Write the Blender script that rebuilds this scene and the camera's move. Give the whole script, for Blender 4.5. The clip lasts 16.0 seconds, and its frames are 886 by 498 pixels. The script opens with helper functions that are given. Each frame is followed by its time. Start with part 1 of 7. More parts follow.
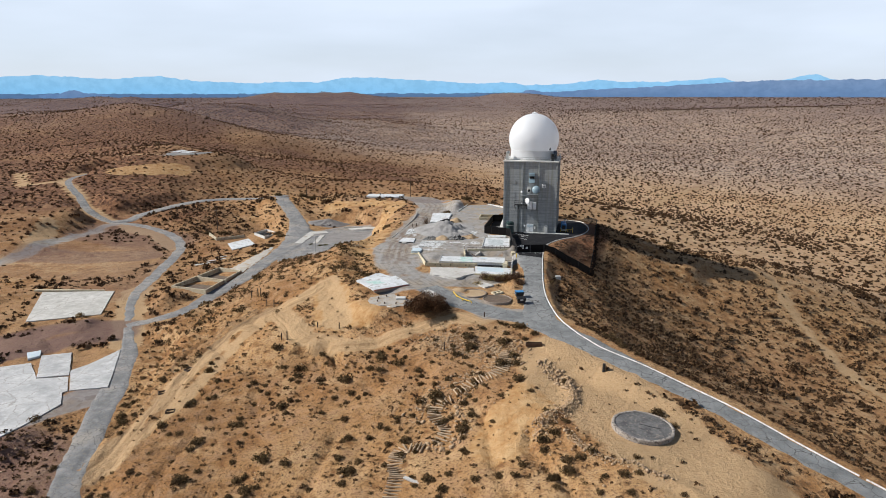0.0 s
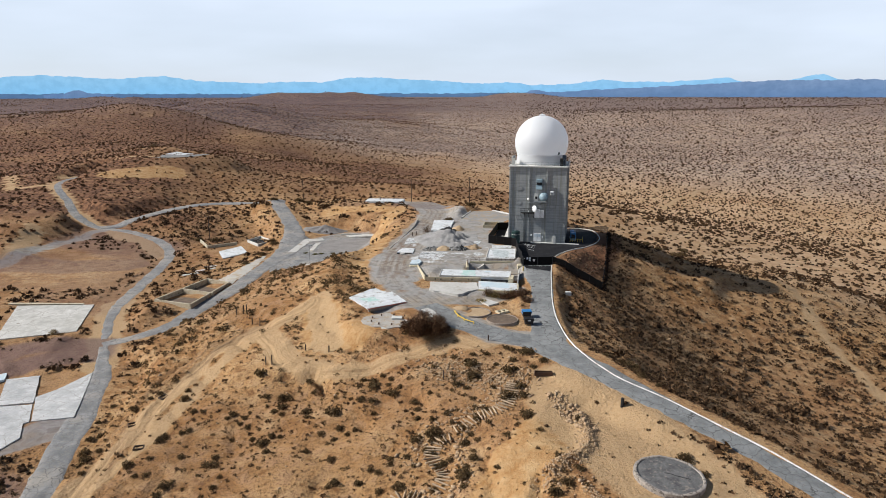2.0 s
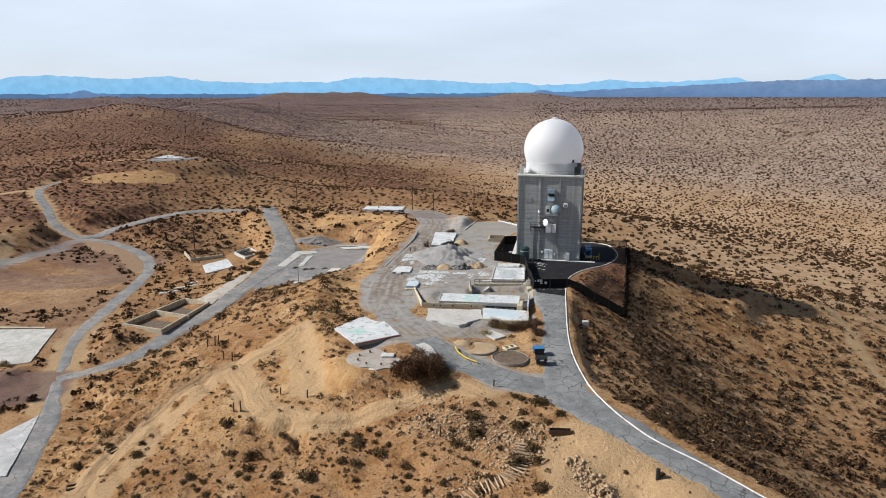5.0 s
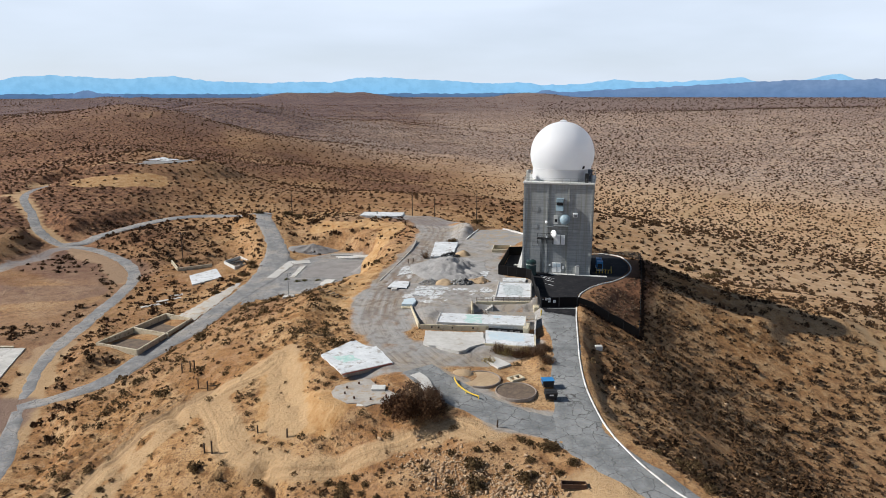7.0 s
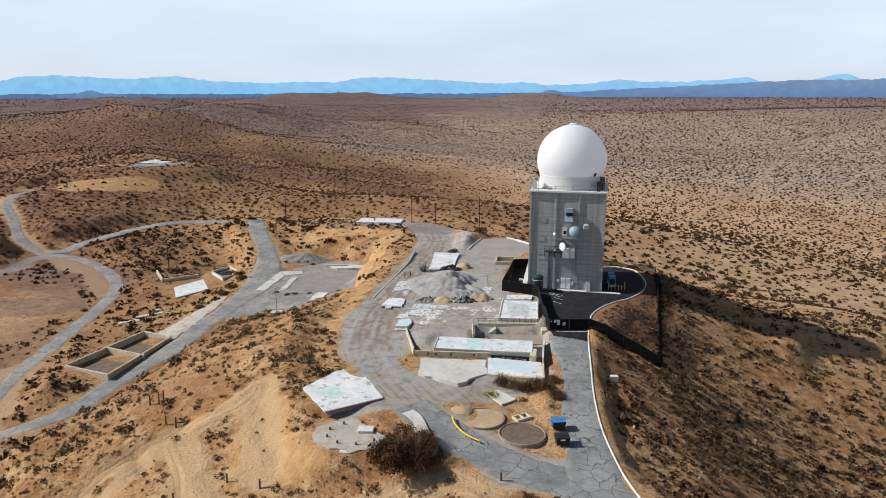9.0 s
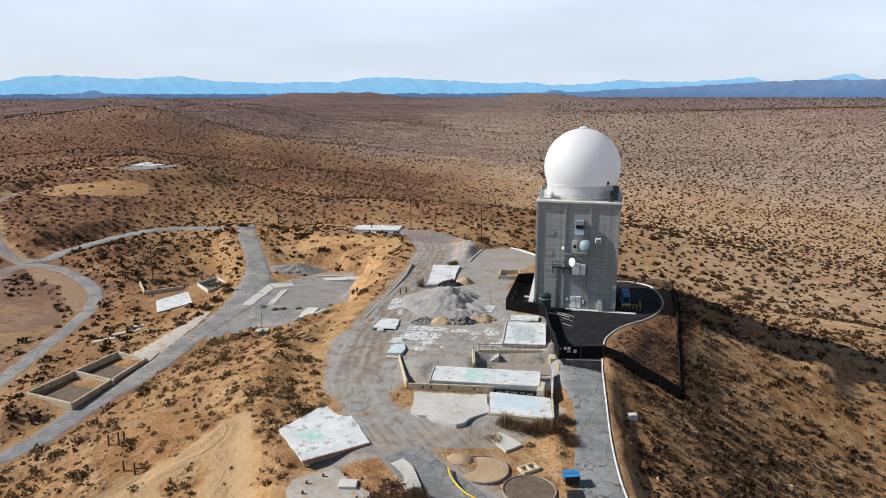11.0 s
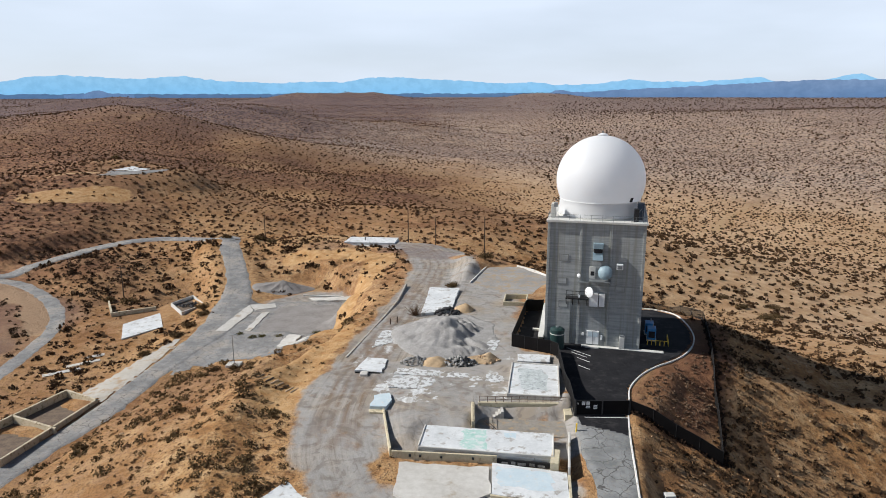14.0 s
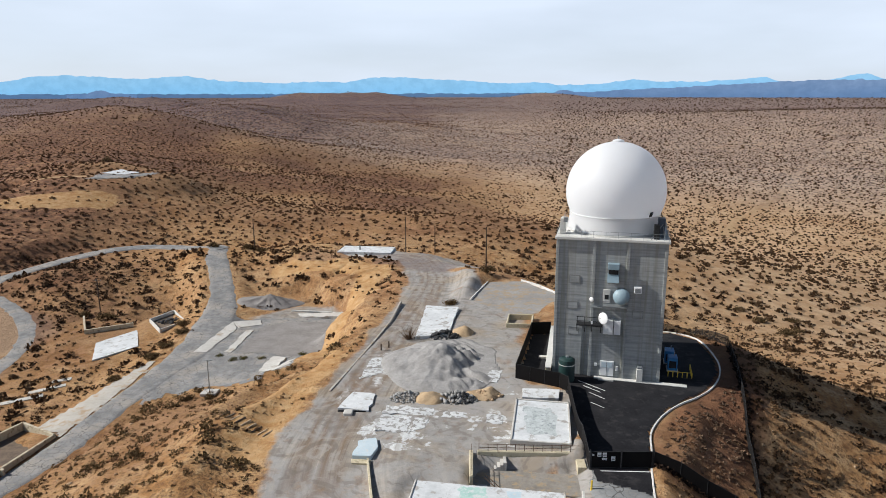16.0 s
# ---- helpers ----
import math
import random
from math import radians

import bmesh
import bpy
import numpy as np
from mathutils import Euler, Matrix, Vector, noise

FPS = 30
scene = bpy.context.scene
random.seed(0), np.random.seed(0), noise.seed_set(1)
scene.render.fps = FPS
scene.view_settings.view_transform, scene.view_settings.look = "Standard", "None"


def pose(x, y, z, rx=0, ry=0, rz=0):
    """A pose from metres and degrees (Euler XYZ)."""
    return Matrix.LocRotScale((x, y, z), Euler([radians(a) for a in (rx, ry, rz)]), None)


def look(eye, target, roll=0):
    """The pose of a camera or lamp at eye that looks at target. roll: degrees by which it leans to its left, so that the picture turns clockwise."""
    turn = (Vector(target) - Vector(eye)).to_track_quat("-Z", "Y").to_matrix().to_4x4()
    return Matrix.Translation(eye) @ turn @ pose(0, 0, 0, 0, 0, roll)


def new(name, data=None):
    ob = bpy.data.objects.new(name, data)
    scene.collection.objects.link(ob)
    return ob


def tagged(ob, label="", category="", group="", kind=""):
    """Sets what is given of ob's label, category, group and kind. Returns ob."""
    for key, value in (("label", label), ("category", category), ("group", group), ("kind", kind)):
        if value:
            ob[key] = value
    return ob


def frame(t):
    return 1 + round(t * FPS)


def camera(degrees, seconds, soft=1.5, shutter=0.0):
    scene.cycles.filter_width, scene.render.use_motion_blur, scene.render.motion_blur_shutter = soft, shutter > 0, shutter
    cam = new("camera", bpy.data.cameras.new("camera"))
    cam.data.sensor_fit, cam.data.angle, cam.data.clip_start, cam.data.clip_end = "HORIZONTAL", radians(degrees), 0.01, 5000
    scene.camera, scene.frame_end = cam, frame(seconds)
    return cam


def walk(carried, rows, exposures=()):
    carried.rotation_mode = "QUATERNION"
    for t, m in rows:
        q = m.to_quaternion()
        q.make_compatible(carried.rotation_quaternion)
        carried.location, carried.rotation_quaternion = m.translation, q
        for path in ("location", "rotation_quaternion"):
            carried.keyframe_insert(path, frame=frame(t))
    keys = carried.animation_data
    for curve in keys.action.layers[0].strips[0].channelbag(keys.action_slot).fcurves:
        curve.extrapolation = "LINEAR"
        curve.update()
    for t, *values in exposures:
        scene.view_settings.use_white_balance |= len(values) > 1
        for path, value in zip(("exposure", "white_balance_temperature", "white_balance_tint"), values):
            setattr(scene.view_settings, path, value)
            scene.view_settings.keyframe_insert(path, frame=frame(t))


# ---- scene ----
# seconds, place of the eye, heading
cam = camera(66.01, 16.0, soft=0.9)
PITCH, LEAN = -12.900, -0.107
PATH = [
    (0.0, 0.000, 0.000, 46.000, -0.0000),
    (1.0, 0.473, 7.349, 46.086, 0.1861),
    (2.0, 0.936, 14.699, 46.171, 0.3686),
    (3.0, 1.391, 22.050, 46.255, 0.5473),
    (4.0, 1.837, 29.402, 46.337, 0.7224),
    (5.0, 2.274, 36.755, 46.419, 0.8938),
    (6.0, 2.702, 44.109, 46.500, 1.0614),
    (7.0, 3.122, 51.464, 46.580, 1.2254),
    (8.0, 3.532, 58.820, 46.658, 1.3857),
    (9.0, 3.933, 66.177, 46.736, 1.5423),
    (10.0, 4.326, 73.535, 46.812, 1.6952),
    (11.0, 4.710, 80.895, 46.888, 1.8445),
    (12.0, 5.085, 88.255, 46.962, 1.9900),
    (13.0, 5.451, 95.616, 47.036, 2.1318),
    (14.0, 5.808, 102.978, 47.108, 2.2700),
    (15.0, 6.156, 110.341, 47.180, 2.4045),
    (16.0, 6.496, 117.706, 47.250, 2.5352),
]
walk(cam, [(t, pose(x, y, z, 90 + PITCH, 0, yaw) @ pose(0, 0, 0, 0, 0, LEAN)) for t, x, y, z, yaw in PATH])

# ---- light ----
SUN_EL, SUN_AZ = 36.0, -86.5        # degrees up, degrees from +y towards +x
world = bpy.data.worlds.new("desert_sky")
scene.world = world
world.use_nodes = True
wn, wl = world.node_tree.nodes, world.node_tree.links
sky = wn.new("ShaderNodeTexSky")
sky.sky_type, sky.sun_disc = "NISHITA", False
sky.sun_elevation, sky.sun_rotation = radians(SUN_EL), radians(SUN_AZ)
sky.altitude, sky.air_density, sky.dust_density, sky.ozone_density = 900, 1.0, 1.2, 1.0
wc = wn.new("ShaderNodeTexCoord")
wm = wn.new("ShaderNodeMapping")
wm.inputs["Scale"].default_value = (1.0, 1.6, 5.0)
wz = wn.new("ShaderNodeTexNoise")
wz.inputs["Scale"].default_value, wz.inputs["Detail"].default_value = 1.1, 5
wr = wn.new("ShaderNodeMapRange")
wr.inputs["From Min"].default_value, wr.inputs["From Max"].default_value = 0.30, 0.62
wr.inputs["To Min"].default_value, wr.inputs["To Max"].default_value = 0.5, 0.95
mixw = wn.new("ShaderNodeMix")
mixw.data_type = "RGBA"
mixw.inputs["B"].default_value = (11.7, 13.25, 15.6, 1)      # thin high veil of cloud
wl.new(wc.outputs["Generated"], wm.inputs["Vector"])
wl.new(wm.outputs["Vector"], wz.inputs["Vector"])
wl.new(wz.outputs["Fac"], wr.inputs["Value"])
wsep = wn.new("ShaderNodeSeparateXYZ")
wl.new(wc.outputs["Generated"], wsep.inputs[0])
wup = wn.new("ShaderNodeMapRange")
for key, v in zip(("From Min", "From Max", "To Min", "To Max"), (0.13, 0.36, 1.0, 0.0)):
    wup.inputs[key].default_value = v
wl.new(wsep.outputs["Z"], wup.inputs["Value"])
wmul = wn.new("ShaderNodeMath")
wmul.operation = "MULTIPLY"
wl.new(wr.outputs["Result"], wmul.inputs[0])
wl.new(wup.outputs["Result"], wmul.inputs[1])
wl.new(wmul.outputs[0], mixw.inputs["Factor"])
wl.new(sky.outputs["Color"], mixw.inputs["A"])
wl.new(mixw.outputs["Result"], wn["Background"].inputs["Color"])
wn["Background"].inputs["Strength"].default_value = 0.062
sun = new("sun", bpy.data.lights.new("sun", "SUN"))
sun.data.energy, sun.data.angle, sun.data.color = 5.0, radians(0.6), (1.0, 0.968, 0.915)
sx, sy = math.sin(radians(SUN_AZ)) * math.cos(radians(SUN_EL)), math.cos(radians(SUN_AZ)) * math.cos(radians(SUN_EL))
sun.matrix_world = look((0, 0, 120), (-sx * 100, -sy * 100, 120 - math.sin(radians(SUN_EL)) * 100))
scene.view_settings.exposure = 0.13

# ---- materials ----


def nodes_of(name):
    m = bpy.data.materials.new(name)
    m.use_nodes = True
    return m, m.node_tree.nodes, m.node_tree.links, m.node_tree.nodes["Principled BSDF"]


def noise_node(nt, ln, coord, scale, detail=4, rough=0.55):
    n = nt.new("ShaderNodeTexNoise")
    n.inputs["Scale"].default_value, n.inputs["Detail"].default_value, n.inputs["Roughness"].default_value = scale, detail, rough
    ln.new(coord, n.inputs["Vector"])
    return n.outputs["Fac"]


def remap(nt, ln, value, a, b, c=0.0, d=1.0):
    n = nt.new("ShaderNodeMapRange")
    for key, v in zip(("From Min", "From Max", "To Min", "To Max"), (a, b, c, d)):
        n.inputs[key].default_value = v
    ln.new(value, n.inputs["Value"])
    return n.outputs["Result"]


def blend(nt, ln, fac, a, b, mode="MIX"):
    n = nt.new("ShaderNodeMix")
    n.data_type, n.blend_type = "RGBA", mode
    for key, v in (("Factor", fac), ("A", a), ("B", b)):
        if isinstance(v, (tuple, float, int)):
            n.inputs[key].default_value = (*v, 1) if isinstance(v, tuple) else v
        else:
            ln.new(v, n.inputs[key])
    return n.outputs["Result"]


def calc(nt, ln, op, a, b=0.0):
    n = nt.new("ShaderNodeMath")
    n.operation, n.use_clamp = op, False
    for i, v in enumerate((a, b)):
        if isinstance(v, (float, int)):
            n.inputs[i].default_value = v
        else:
            ln.new(v, n.inputs[i])
    return n.outputs[0]


def bump_on(nt, ln, bsdf, height, strength, distance):
    n = nt.new("ShaderNodeBump")
    n.inputs["Distance"].default_value = distance
    if isinstance(strength, float):
        n.inputs["Strength"].default_value = strength
    else:
        ln.new(strength, n.inputs["Strength"])
    ln.new(height, n.inputs["Height"])
    ln.new(n.outputs["Normal"], bsdf.inputs["Normal"])


def surface(name, dark, light, rough=0.85, metal=0.0, big=0.25, small=3.0, stain=None, stain_at=(0.55, 0.75), bump=0.3, depth=0.03, spread=0.0):
    """Two-scale mottled surface in world metres; stain: a third colour in patches; spread: how far single pieces differ."""
    m, nt, ln, bsdf = nodes_of(name)
    pos = nt.new("ShaderNodeNewGeometry").outputs["Position"]
    a, b = noise_node(nt, ln, pos, big, 5), noise_node(nt, ln, pos, small, 6, 0.65)
    both = calc(nt, ln, "ADD", calc(nt, ln, "MULTIPLY", a, 0.55), calc(nt, ln, "MULTIPLY", b, 0.45))
    col = blend(nt, ln, remap(nt, ln, both, 0.34, 0.66), dark, light)
    if stain:
        s = noise_node(nt, ln, pos, big * 2.3, 7, 0.62)
        col = blend(nt, ln, remap(nt, ln, s, *stain_at), col, stain)
    if spread:
        r = nt.new("ShaderNodeObjectInfo").outputs["Random"]
        col = blend(nt, ln, 1.0, col, blend(nt, ln, r, (1 - spread,) * 3, (1 + spread,) * 3), "MULTIPLY")
    ln.new(col, bsdf.inputs["Base Color"])
    bsdf.inputs["Roughness"].default_value, bsdf.inputs["Metallic"].default_value = rough, metal
    if bump:
        bump_on(nt, ln, bsdf, b, bump, depth)
    return m


def ground_material():
    m, nt, ln, bsdf = nodes_of("desert_soil")
    pos = nt.new("ShaderNodeNewGeometry").outputs["Position"]
    att, att2 = nt.new("ShaderNodeAttribute"), nt.new("ShaderNodeAttribute")
    att.attribute_name, att2.attribute_name = "cover", "litter"
    sep, sep2 = nt.new("ShaderNodeSeparateColor"), nt.new("ShaderNodeSeparateColor")
    ln.new(att.outputs["Color"], sep.inputs["Color"])
    ln.new(att2.outputs["Color"], sep2.inputs["Color"])
    gravel, track, clay, far = sep.outputs["Red"], sep.outputs["Green"], sep.outputs["Blue"], att.outputs["Alpha"]
    litter, wheel = sep2.outputs["Red"], sep2.outputs["Green"]
    n1, n2 = noise_node(nt, ln, pos, 0.035, 5), noise_node(nt, ln, pos, 0.4, 7, 0.66)
    n3, n4 = noise_node(nt, ln, pos, 2.2, 5, 0.7), noise_node(nt, ln, pos, 0.006, 4)
    n5 = noise_node(nt, ln, pos, 0.13, 6, 0.6)
    soil = blend(nt, ln, remap(nt, ln, n1, 0.38, 0.62), (0.345, 0.175, 0.066), (0.475, 0.285, 0.13))
    soil = blend(nt, ln, remap(nt, ln, n5, 0.5, 0.66), soil, (0.50, 0.325, 0.165))
    soil = blend(nt, ln, remap(nt, ln, n2, 0.5, 0.7), soil, (0.56, 0.38, 0.205))
    soil = blend(nt, ln, remap(nt, ln, n2, 0.48, 0.34), soil, (0.22, 0.108, 0.043))
    soil = blend(nt, ln, calc(nt, ln, "MULTIPLY", remap(nt, ln, n3, 0.49, 0.61), 0.72), soil, (0.14, 0.08, 0.046))
    soil = blend(nt, ln, calc(nt, ln, "MULTIPLY", remap(nt, ln, n4, 0.42, 0.62), 0.4), soil, (0.235, 0.13, 0.08))
    nh = noise_node(nt, ln, pos, 0.016, 6, 0.6)
    dead = blend(nt, ln, remap(nt, ln, n2, 0.43, 0.6), (0.085, 0.04, 0.025), (0.265, 0.13, 0.068))
    dead = blend(nt, ln, remap(nt, ln, n5, 0.55, 0.66, 0, 0.55), dead, (0.41, 0.235, 0.122))
    dead = blend(nt, ln, remap(nt, ln, nh, 0.5, 0.36, 0, 0.6), dead, (0.105, 0.048, 0.032))
    mess = calc(nt, ln, "ADD", litter, calc(nt, ln, "MULTIPLY", calc(nt, ln, "SUBTRACT", n2, 0.5), 1.6))
    soil = blend(nt, ln, calc(nt, ln, "MULTIPLY", remap(nt, ln, mess, 0.2, 0.85), 0.92), soil, dead)
    jag = calc(nt, ln, "MULTIPLY", calc(nt, ln, "SUBTRACT", n2, 0.5), 1.3)
    clay_c = blend(nt, ln, remap(nt, ln, n2, 0.35, 0.65), (0.40, 0.21, 0.078), (0.54, 0.36, 0.185))
    soil = blend(nt, ln, remap(nt, ln, calc(nt, ln, "ADD", clay, jag), 0.3, 0.8, 0, 0.85), soil, clay_c)
    sand = blend(nt, ln, remap(nt, ln, n3, 0.3, 0.7), (0.38, 0.245, 0.13), (0.53, 0.375, 0.215))
    soil = blend(nt, ln, remap(nt, ln, calc(nt, ln, "ADD", track, jag), 0.3, 0.85, 0, 0.85), soil, sand)
    grit = blend(nt, ln, remap(nt, ln, n2, 0.3, 0.7), (0.24, 0.228, 0.213), (0.345, 0.33, 0.312))
    grit = blend(nt, ln, calc(nt, ln, "MULTIPLY", remap(nt, ln, n5, 0.46, 0.6), 0.7), grit, (0.31, 0.25, 0.185))
    grit = blend(nt, ln, calc(nt, ln, "MULTIPLY", remap(nt, ln, n1, 0.5, 0.64), 0.45), grit, (0.36, 0.35, 0.34))
    edge = calc(nt, ln, "ADD", calc(nt, ln, "ADD", gravel, jag), calc(nt, ln, "MULTIPLY", calc(nt, ln, "SUBTRACT", n5, 0.5), 1.5))
    soil = blend(nt, ln, calc(nt, ln, "MULTIPLY", remap(nt, ln, edge, 0.3, 0.85), remap(nt, ln, gravel, 0.0, 0.25)), soil, grit)
    floor = calc(nt, ln, "ADD", att2.outputs["Alpha"], calc(nt, ln, "MULTIPLY", calc(nt, ln, "SUBTRACT", n5, 0.5), 2.2))
    floor = calc(nt, ln, "ADD", floor, calc(nt, ln, "MULTIPLY", calc(nt, ln, "SUBTRACT", n2, 0.5), 2.6))
    bare = blend(nt, ln, remap(nt, ln, n3, 0.35, 0.65), (0.50, 0.51, 0.51), (0.66, 0.67, 0.67))
    soil = blend(nt, ln, calc(nt, ln, "MULTIPLY", remap(nt, ln, floor, 0.8, 0.9), remap(nt, ln, att2.outputs["Alpha"], 0.05, 0.3)), soil, bare)
    soil = blend(nt, ln, calc(nt, ln, "MULTIPLY", wheel, 0.75), soil, (0.18, 0.115, 0.07))
    # wheel streaks along the ways, and scraped swirls in the yard's gravel
    att3 = nt.new("ShaderNodeAttribute")
    att3.attribute_name = "lane"
    lane3 = nt.new("ShaderNodeSeparateXYZ")
    ln.new(att3.outputs["Vector"], lane3.inputs[0])
    long_way = nt.new("ShaderNodeMapping")
    long_way.inputs["Scale"].default_value = (1.0, 0.035, 0.0)
    ln.new(att3.outputs["Vector"], long_way.inputs["Vector"])
    streak = noise_node(nt, ln, long_way.outputs["Vector"], 1.3, 5, 0.65)
    swirl = nt.new("ShaderNodeTexNoise")
    swirl.inputs["Scale"].default_value, swirl.inputs["Detail"].default_value, swirl.inputs["Distortion"].default_value = 0.22, 5, 2.6
    ln.new(pos, swirl.inputs["Vector"])
    loose = calc(nt, ln, "MAXIMUM", gravel, track)
    way = calc(nt, ln, "MULTIPLY", calc(nt, ln, "MULTIPLY", lane3.outputs["Z"], loose), remap(nt, ln, n5, 0.4, 0.6, 0.25, 1.0))
    soil = blend(nt, ln, calc(nt, ln, "MULTIPLY", way, remap(nt, ln, streak, 0.52, 0.64, 0, 0.55)), soil, blend(nt, ln, 1.0, soil, (1.45, 1.42, 1.38), "MULTIPLY"))
    soil = blend(nt, ln, calc(nt, ln, "MULTIPLY", way, remap(nt, ln, streak, 0.48, 0.38, 0, 0.65)), soil, blend(nt, ln, 1.0, soil, (0.55, 0.5, 0.45), "MULTIPLY"))
    soil = blend(nt, ln, calc(nt, ln, "MULTIPLY", gravel, remap(nt, ln, swirl.outputs["Fac"], 0.54, 0.62, 0, 0.5)), soil, (0.37, 0.345, 0.315))
    soil = blend(nt, ln, calc(nt, ln, "MULTIPLY", gravel, remap(nt, ln, swirl.outputs["Fac"], 0.45, 0.38, 0, 0.5)), soil, (0.175, 0.15, 0.13))
    # far brush, too small to tell apart
    v = nt.new("ShaderNodeTexVoronoi")
    v.inputs["Scale"].default_value = 0.15
    ln.new(pos, v.inputs["Vector"])
    dots = calc(nt, ln, "MULTIPLY", remap(nt, ln, v.outputs["Distance"], 0.48, 0.28), far)
    wide = nt.new("ShaderNodeMapping")
    wide.inputs["Scale"].default_value = (0.4, 1.0, 1.0)
    ln.new(pos, wide.inputs["Vector"])
    belt = noise_node(nt, ln, wide.outputs["Vector"], 0.006, 7, 0.7)
    # soil greyed with distance: haze put into its colour
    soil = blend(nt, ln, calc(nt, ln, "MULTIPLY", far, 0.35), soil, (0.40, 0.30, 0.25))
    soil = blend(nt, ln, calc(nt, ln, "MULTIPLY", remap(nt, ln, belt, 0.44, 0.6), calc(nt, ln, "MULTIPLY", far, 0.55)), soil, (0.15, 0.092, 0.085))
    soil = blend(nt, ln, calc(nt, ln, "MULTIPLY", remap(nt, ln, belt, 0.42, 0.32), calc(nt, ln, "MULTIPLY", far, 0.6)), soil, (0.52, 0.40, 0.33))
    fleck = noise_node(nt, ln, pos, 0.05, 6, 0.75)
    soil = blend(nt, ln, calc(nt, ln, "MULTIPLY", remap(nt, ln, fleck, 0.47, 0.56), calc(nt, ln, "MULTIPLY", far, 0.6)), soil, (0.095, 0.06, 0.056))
    att4 = nt.new("ShaderNodeAttribute")
    att4.attribute_name = "plain"
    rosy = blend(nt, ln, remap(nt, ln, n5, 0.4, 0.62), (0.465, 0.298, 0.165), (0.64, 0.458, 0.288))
    # far plain paler and greyer, aerial haze painted into the colour
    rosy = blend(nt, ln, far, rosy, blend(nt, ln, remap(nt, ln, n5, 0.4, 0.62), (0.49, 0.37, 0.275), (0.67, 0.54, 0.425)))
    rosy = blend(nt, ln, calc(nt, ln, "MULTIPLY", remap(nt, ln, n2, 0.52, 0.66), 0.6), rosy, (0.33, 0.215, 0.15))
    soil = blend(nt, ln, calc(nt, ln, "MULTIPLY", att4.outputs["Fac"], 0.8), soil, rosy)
    # mauve haze of distance painted onto the soil, together with dark dirt patches
    haze_dirt = sep2.outputs["Blue"]
    soil = blend(nt, ln, calc(nt, ln, "MULTIPLY", haze_dirt, 0.68), soil, (0.125, 0.085, 0.092))
    soil = blend(nt, ln, calc(nt, ln, "MULTIPLY", dots, 0.85), soil, (0.05, 0.036, 0.035))
    ln.new(soil, bsdf.inputs["Base Color"])
    bsdf.inputs["Roughness"].default_value = 0.95
    bsdf.inputs["Specular IOR Level"].default_value = 0.15
    n2b = calc(nt, ln, "ADD", n2, calc(nt, ln, "MULTIPLY", calc(nt, ln, "MULTIPLY", streak, way), 0.5))
    bump_on(nt, ln, bsdf, calc(nt, ln, "ADD", calc(nt, ln, "ADD", n2b, calc(nt, ln, "MULTIPLY", n3, 0.4)), n5), calc(nt, ln, "SUBTRACT", 0.85, calc(nt, ln, "MULTIPLY", gravel, 0.6)), 0.7)
    return m


def cracked_asphalt(name, dark, light, crack, cell=0.42, dust=0.4):
    m, nt, ln, bsdf = nodes_of(name)
    pos = nt.new("ShaderNodeNewGeometry").outputs["Position"]
    warp = nt.new("ShaderNodeTexNoise")
    warp.inputs["Scale"].default_value = 0.7
    ln.new(pos, warp.inputs["Vector"])
    moved = nt.new("ShaderNodeVectorMath")
    moved.operation = "ADD"
    ln.new(pos, moved.inputs[0])
    ln.new(warp.outputs["Color"], moved.inputs[1])
    grow = nt.new("ShaderNodeVectorMath")
    grow.operation = "SCALE"
    grow.inputs["Scale"].default_value = 1.5
    ln.new(warp.outputs["Color"], grow.inputs[0])
    ln.new(grow.outputs[0], moved.inputs[1])
    n1, n2 = noise_node(nt, ln, pos, 0.16, 5), noise_node(nt, ln, pos, 2.5, 5, 0.65)
    n3 = noise_node(nt, ln, pos, 0.5, 6, 0.65)
    gap = None
    for size, thin in ((cell, 0.03), (cell * 2.1, 0.04)):
        v = nt.new("ShaderNodeTexVoronoi")
        v.feature = "DISTANCE_TO_EDGE"
        v.inputs["Scale"].default_value = size
        ln.new(moved.outputs[0], v.inputs["Vector"])
        g = remap(nt, ln, v.outputs["Distance"], thin, thin * 0.25)
        g = calc(nt, ln, "MULTIPLY", g, remap(nt, ln, n3 if gap else n1, 0.40, 0.56, 0.4, 1.0))
        gap = g if gap is None else calc(nt, ln, "MAXIMUM", gap, calc(nt, ln, "MULTIPLY", g, 0.4))
    col = blend(nt, ln, remap(nt, ln, n1, 0.35, 0.65), dark, light)
    col = blend(nt, ln, calc(nt, ln, "MULTIPLY", remap(nt, ln, n3, 0.5, 0.7), 0.55), col, tuple(c * 1.3 for c in light))
    col = blend(nt, ln, calc(nt, ln, "MULTIPLY", remap(nt, ln, n3, 0.46, 0.34), 0.5), col, tuple(c * 0.7 for c in dark))
    col = blend(nt, ln, calc(nt, ln, "MULTIPLY", remap(nt, ln, n2, 0.52, 0.75), dust), col, (0.36, 0.29, 0.21))
    if dust > 0.5:
        col = blend(nt, ln, remap(nt, ln, n1, 0.5, 0.64, 0, 0.55), col, (0.35, 0.305, 0.25))
    col = blend(nt, ln, calc(nt, ln, "MULTIPLY", gap, 0.9), col, crack)
    ln.new(col, bsdf.inputs["Base Color"])
    bsdf.inputs["Roughness"].default_value = 0.9
    bump_on(nt, ln, bsdf, calc(nt, ln, "SUBTRACT", n2, gap), 0.4, 0.05)
    return m


def shuttered_concrete():
    """Board-marked grey concrete with lift lines and rain streaks; the mesh's own metres."""
    m, nt, ln, bsdf = nodes_of("tower_concrete")
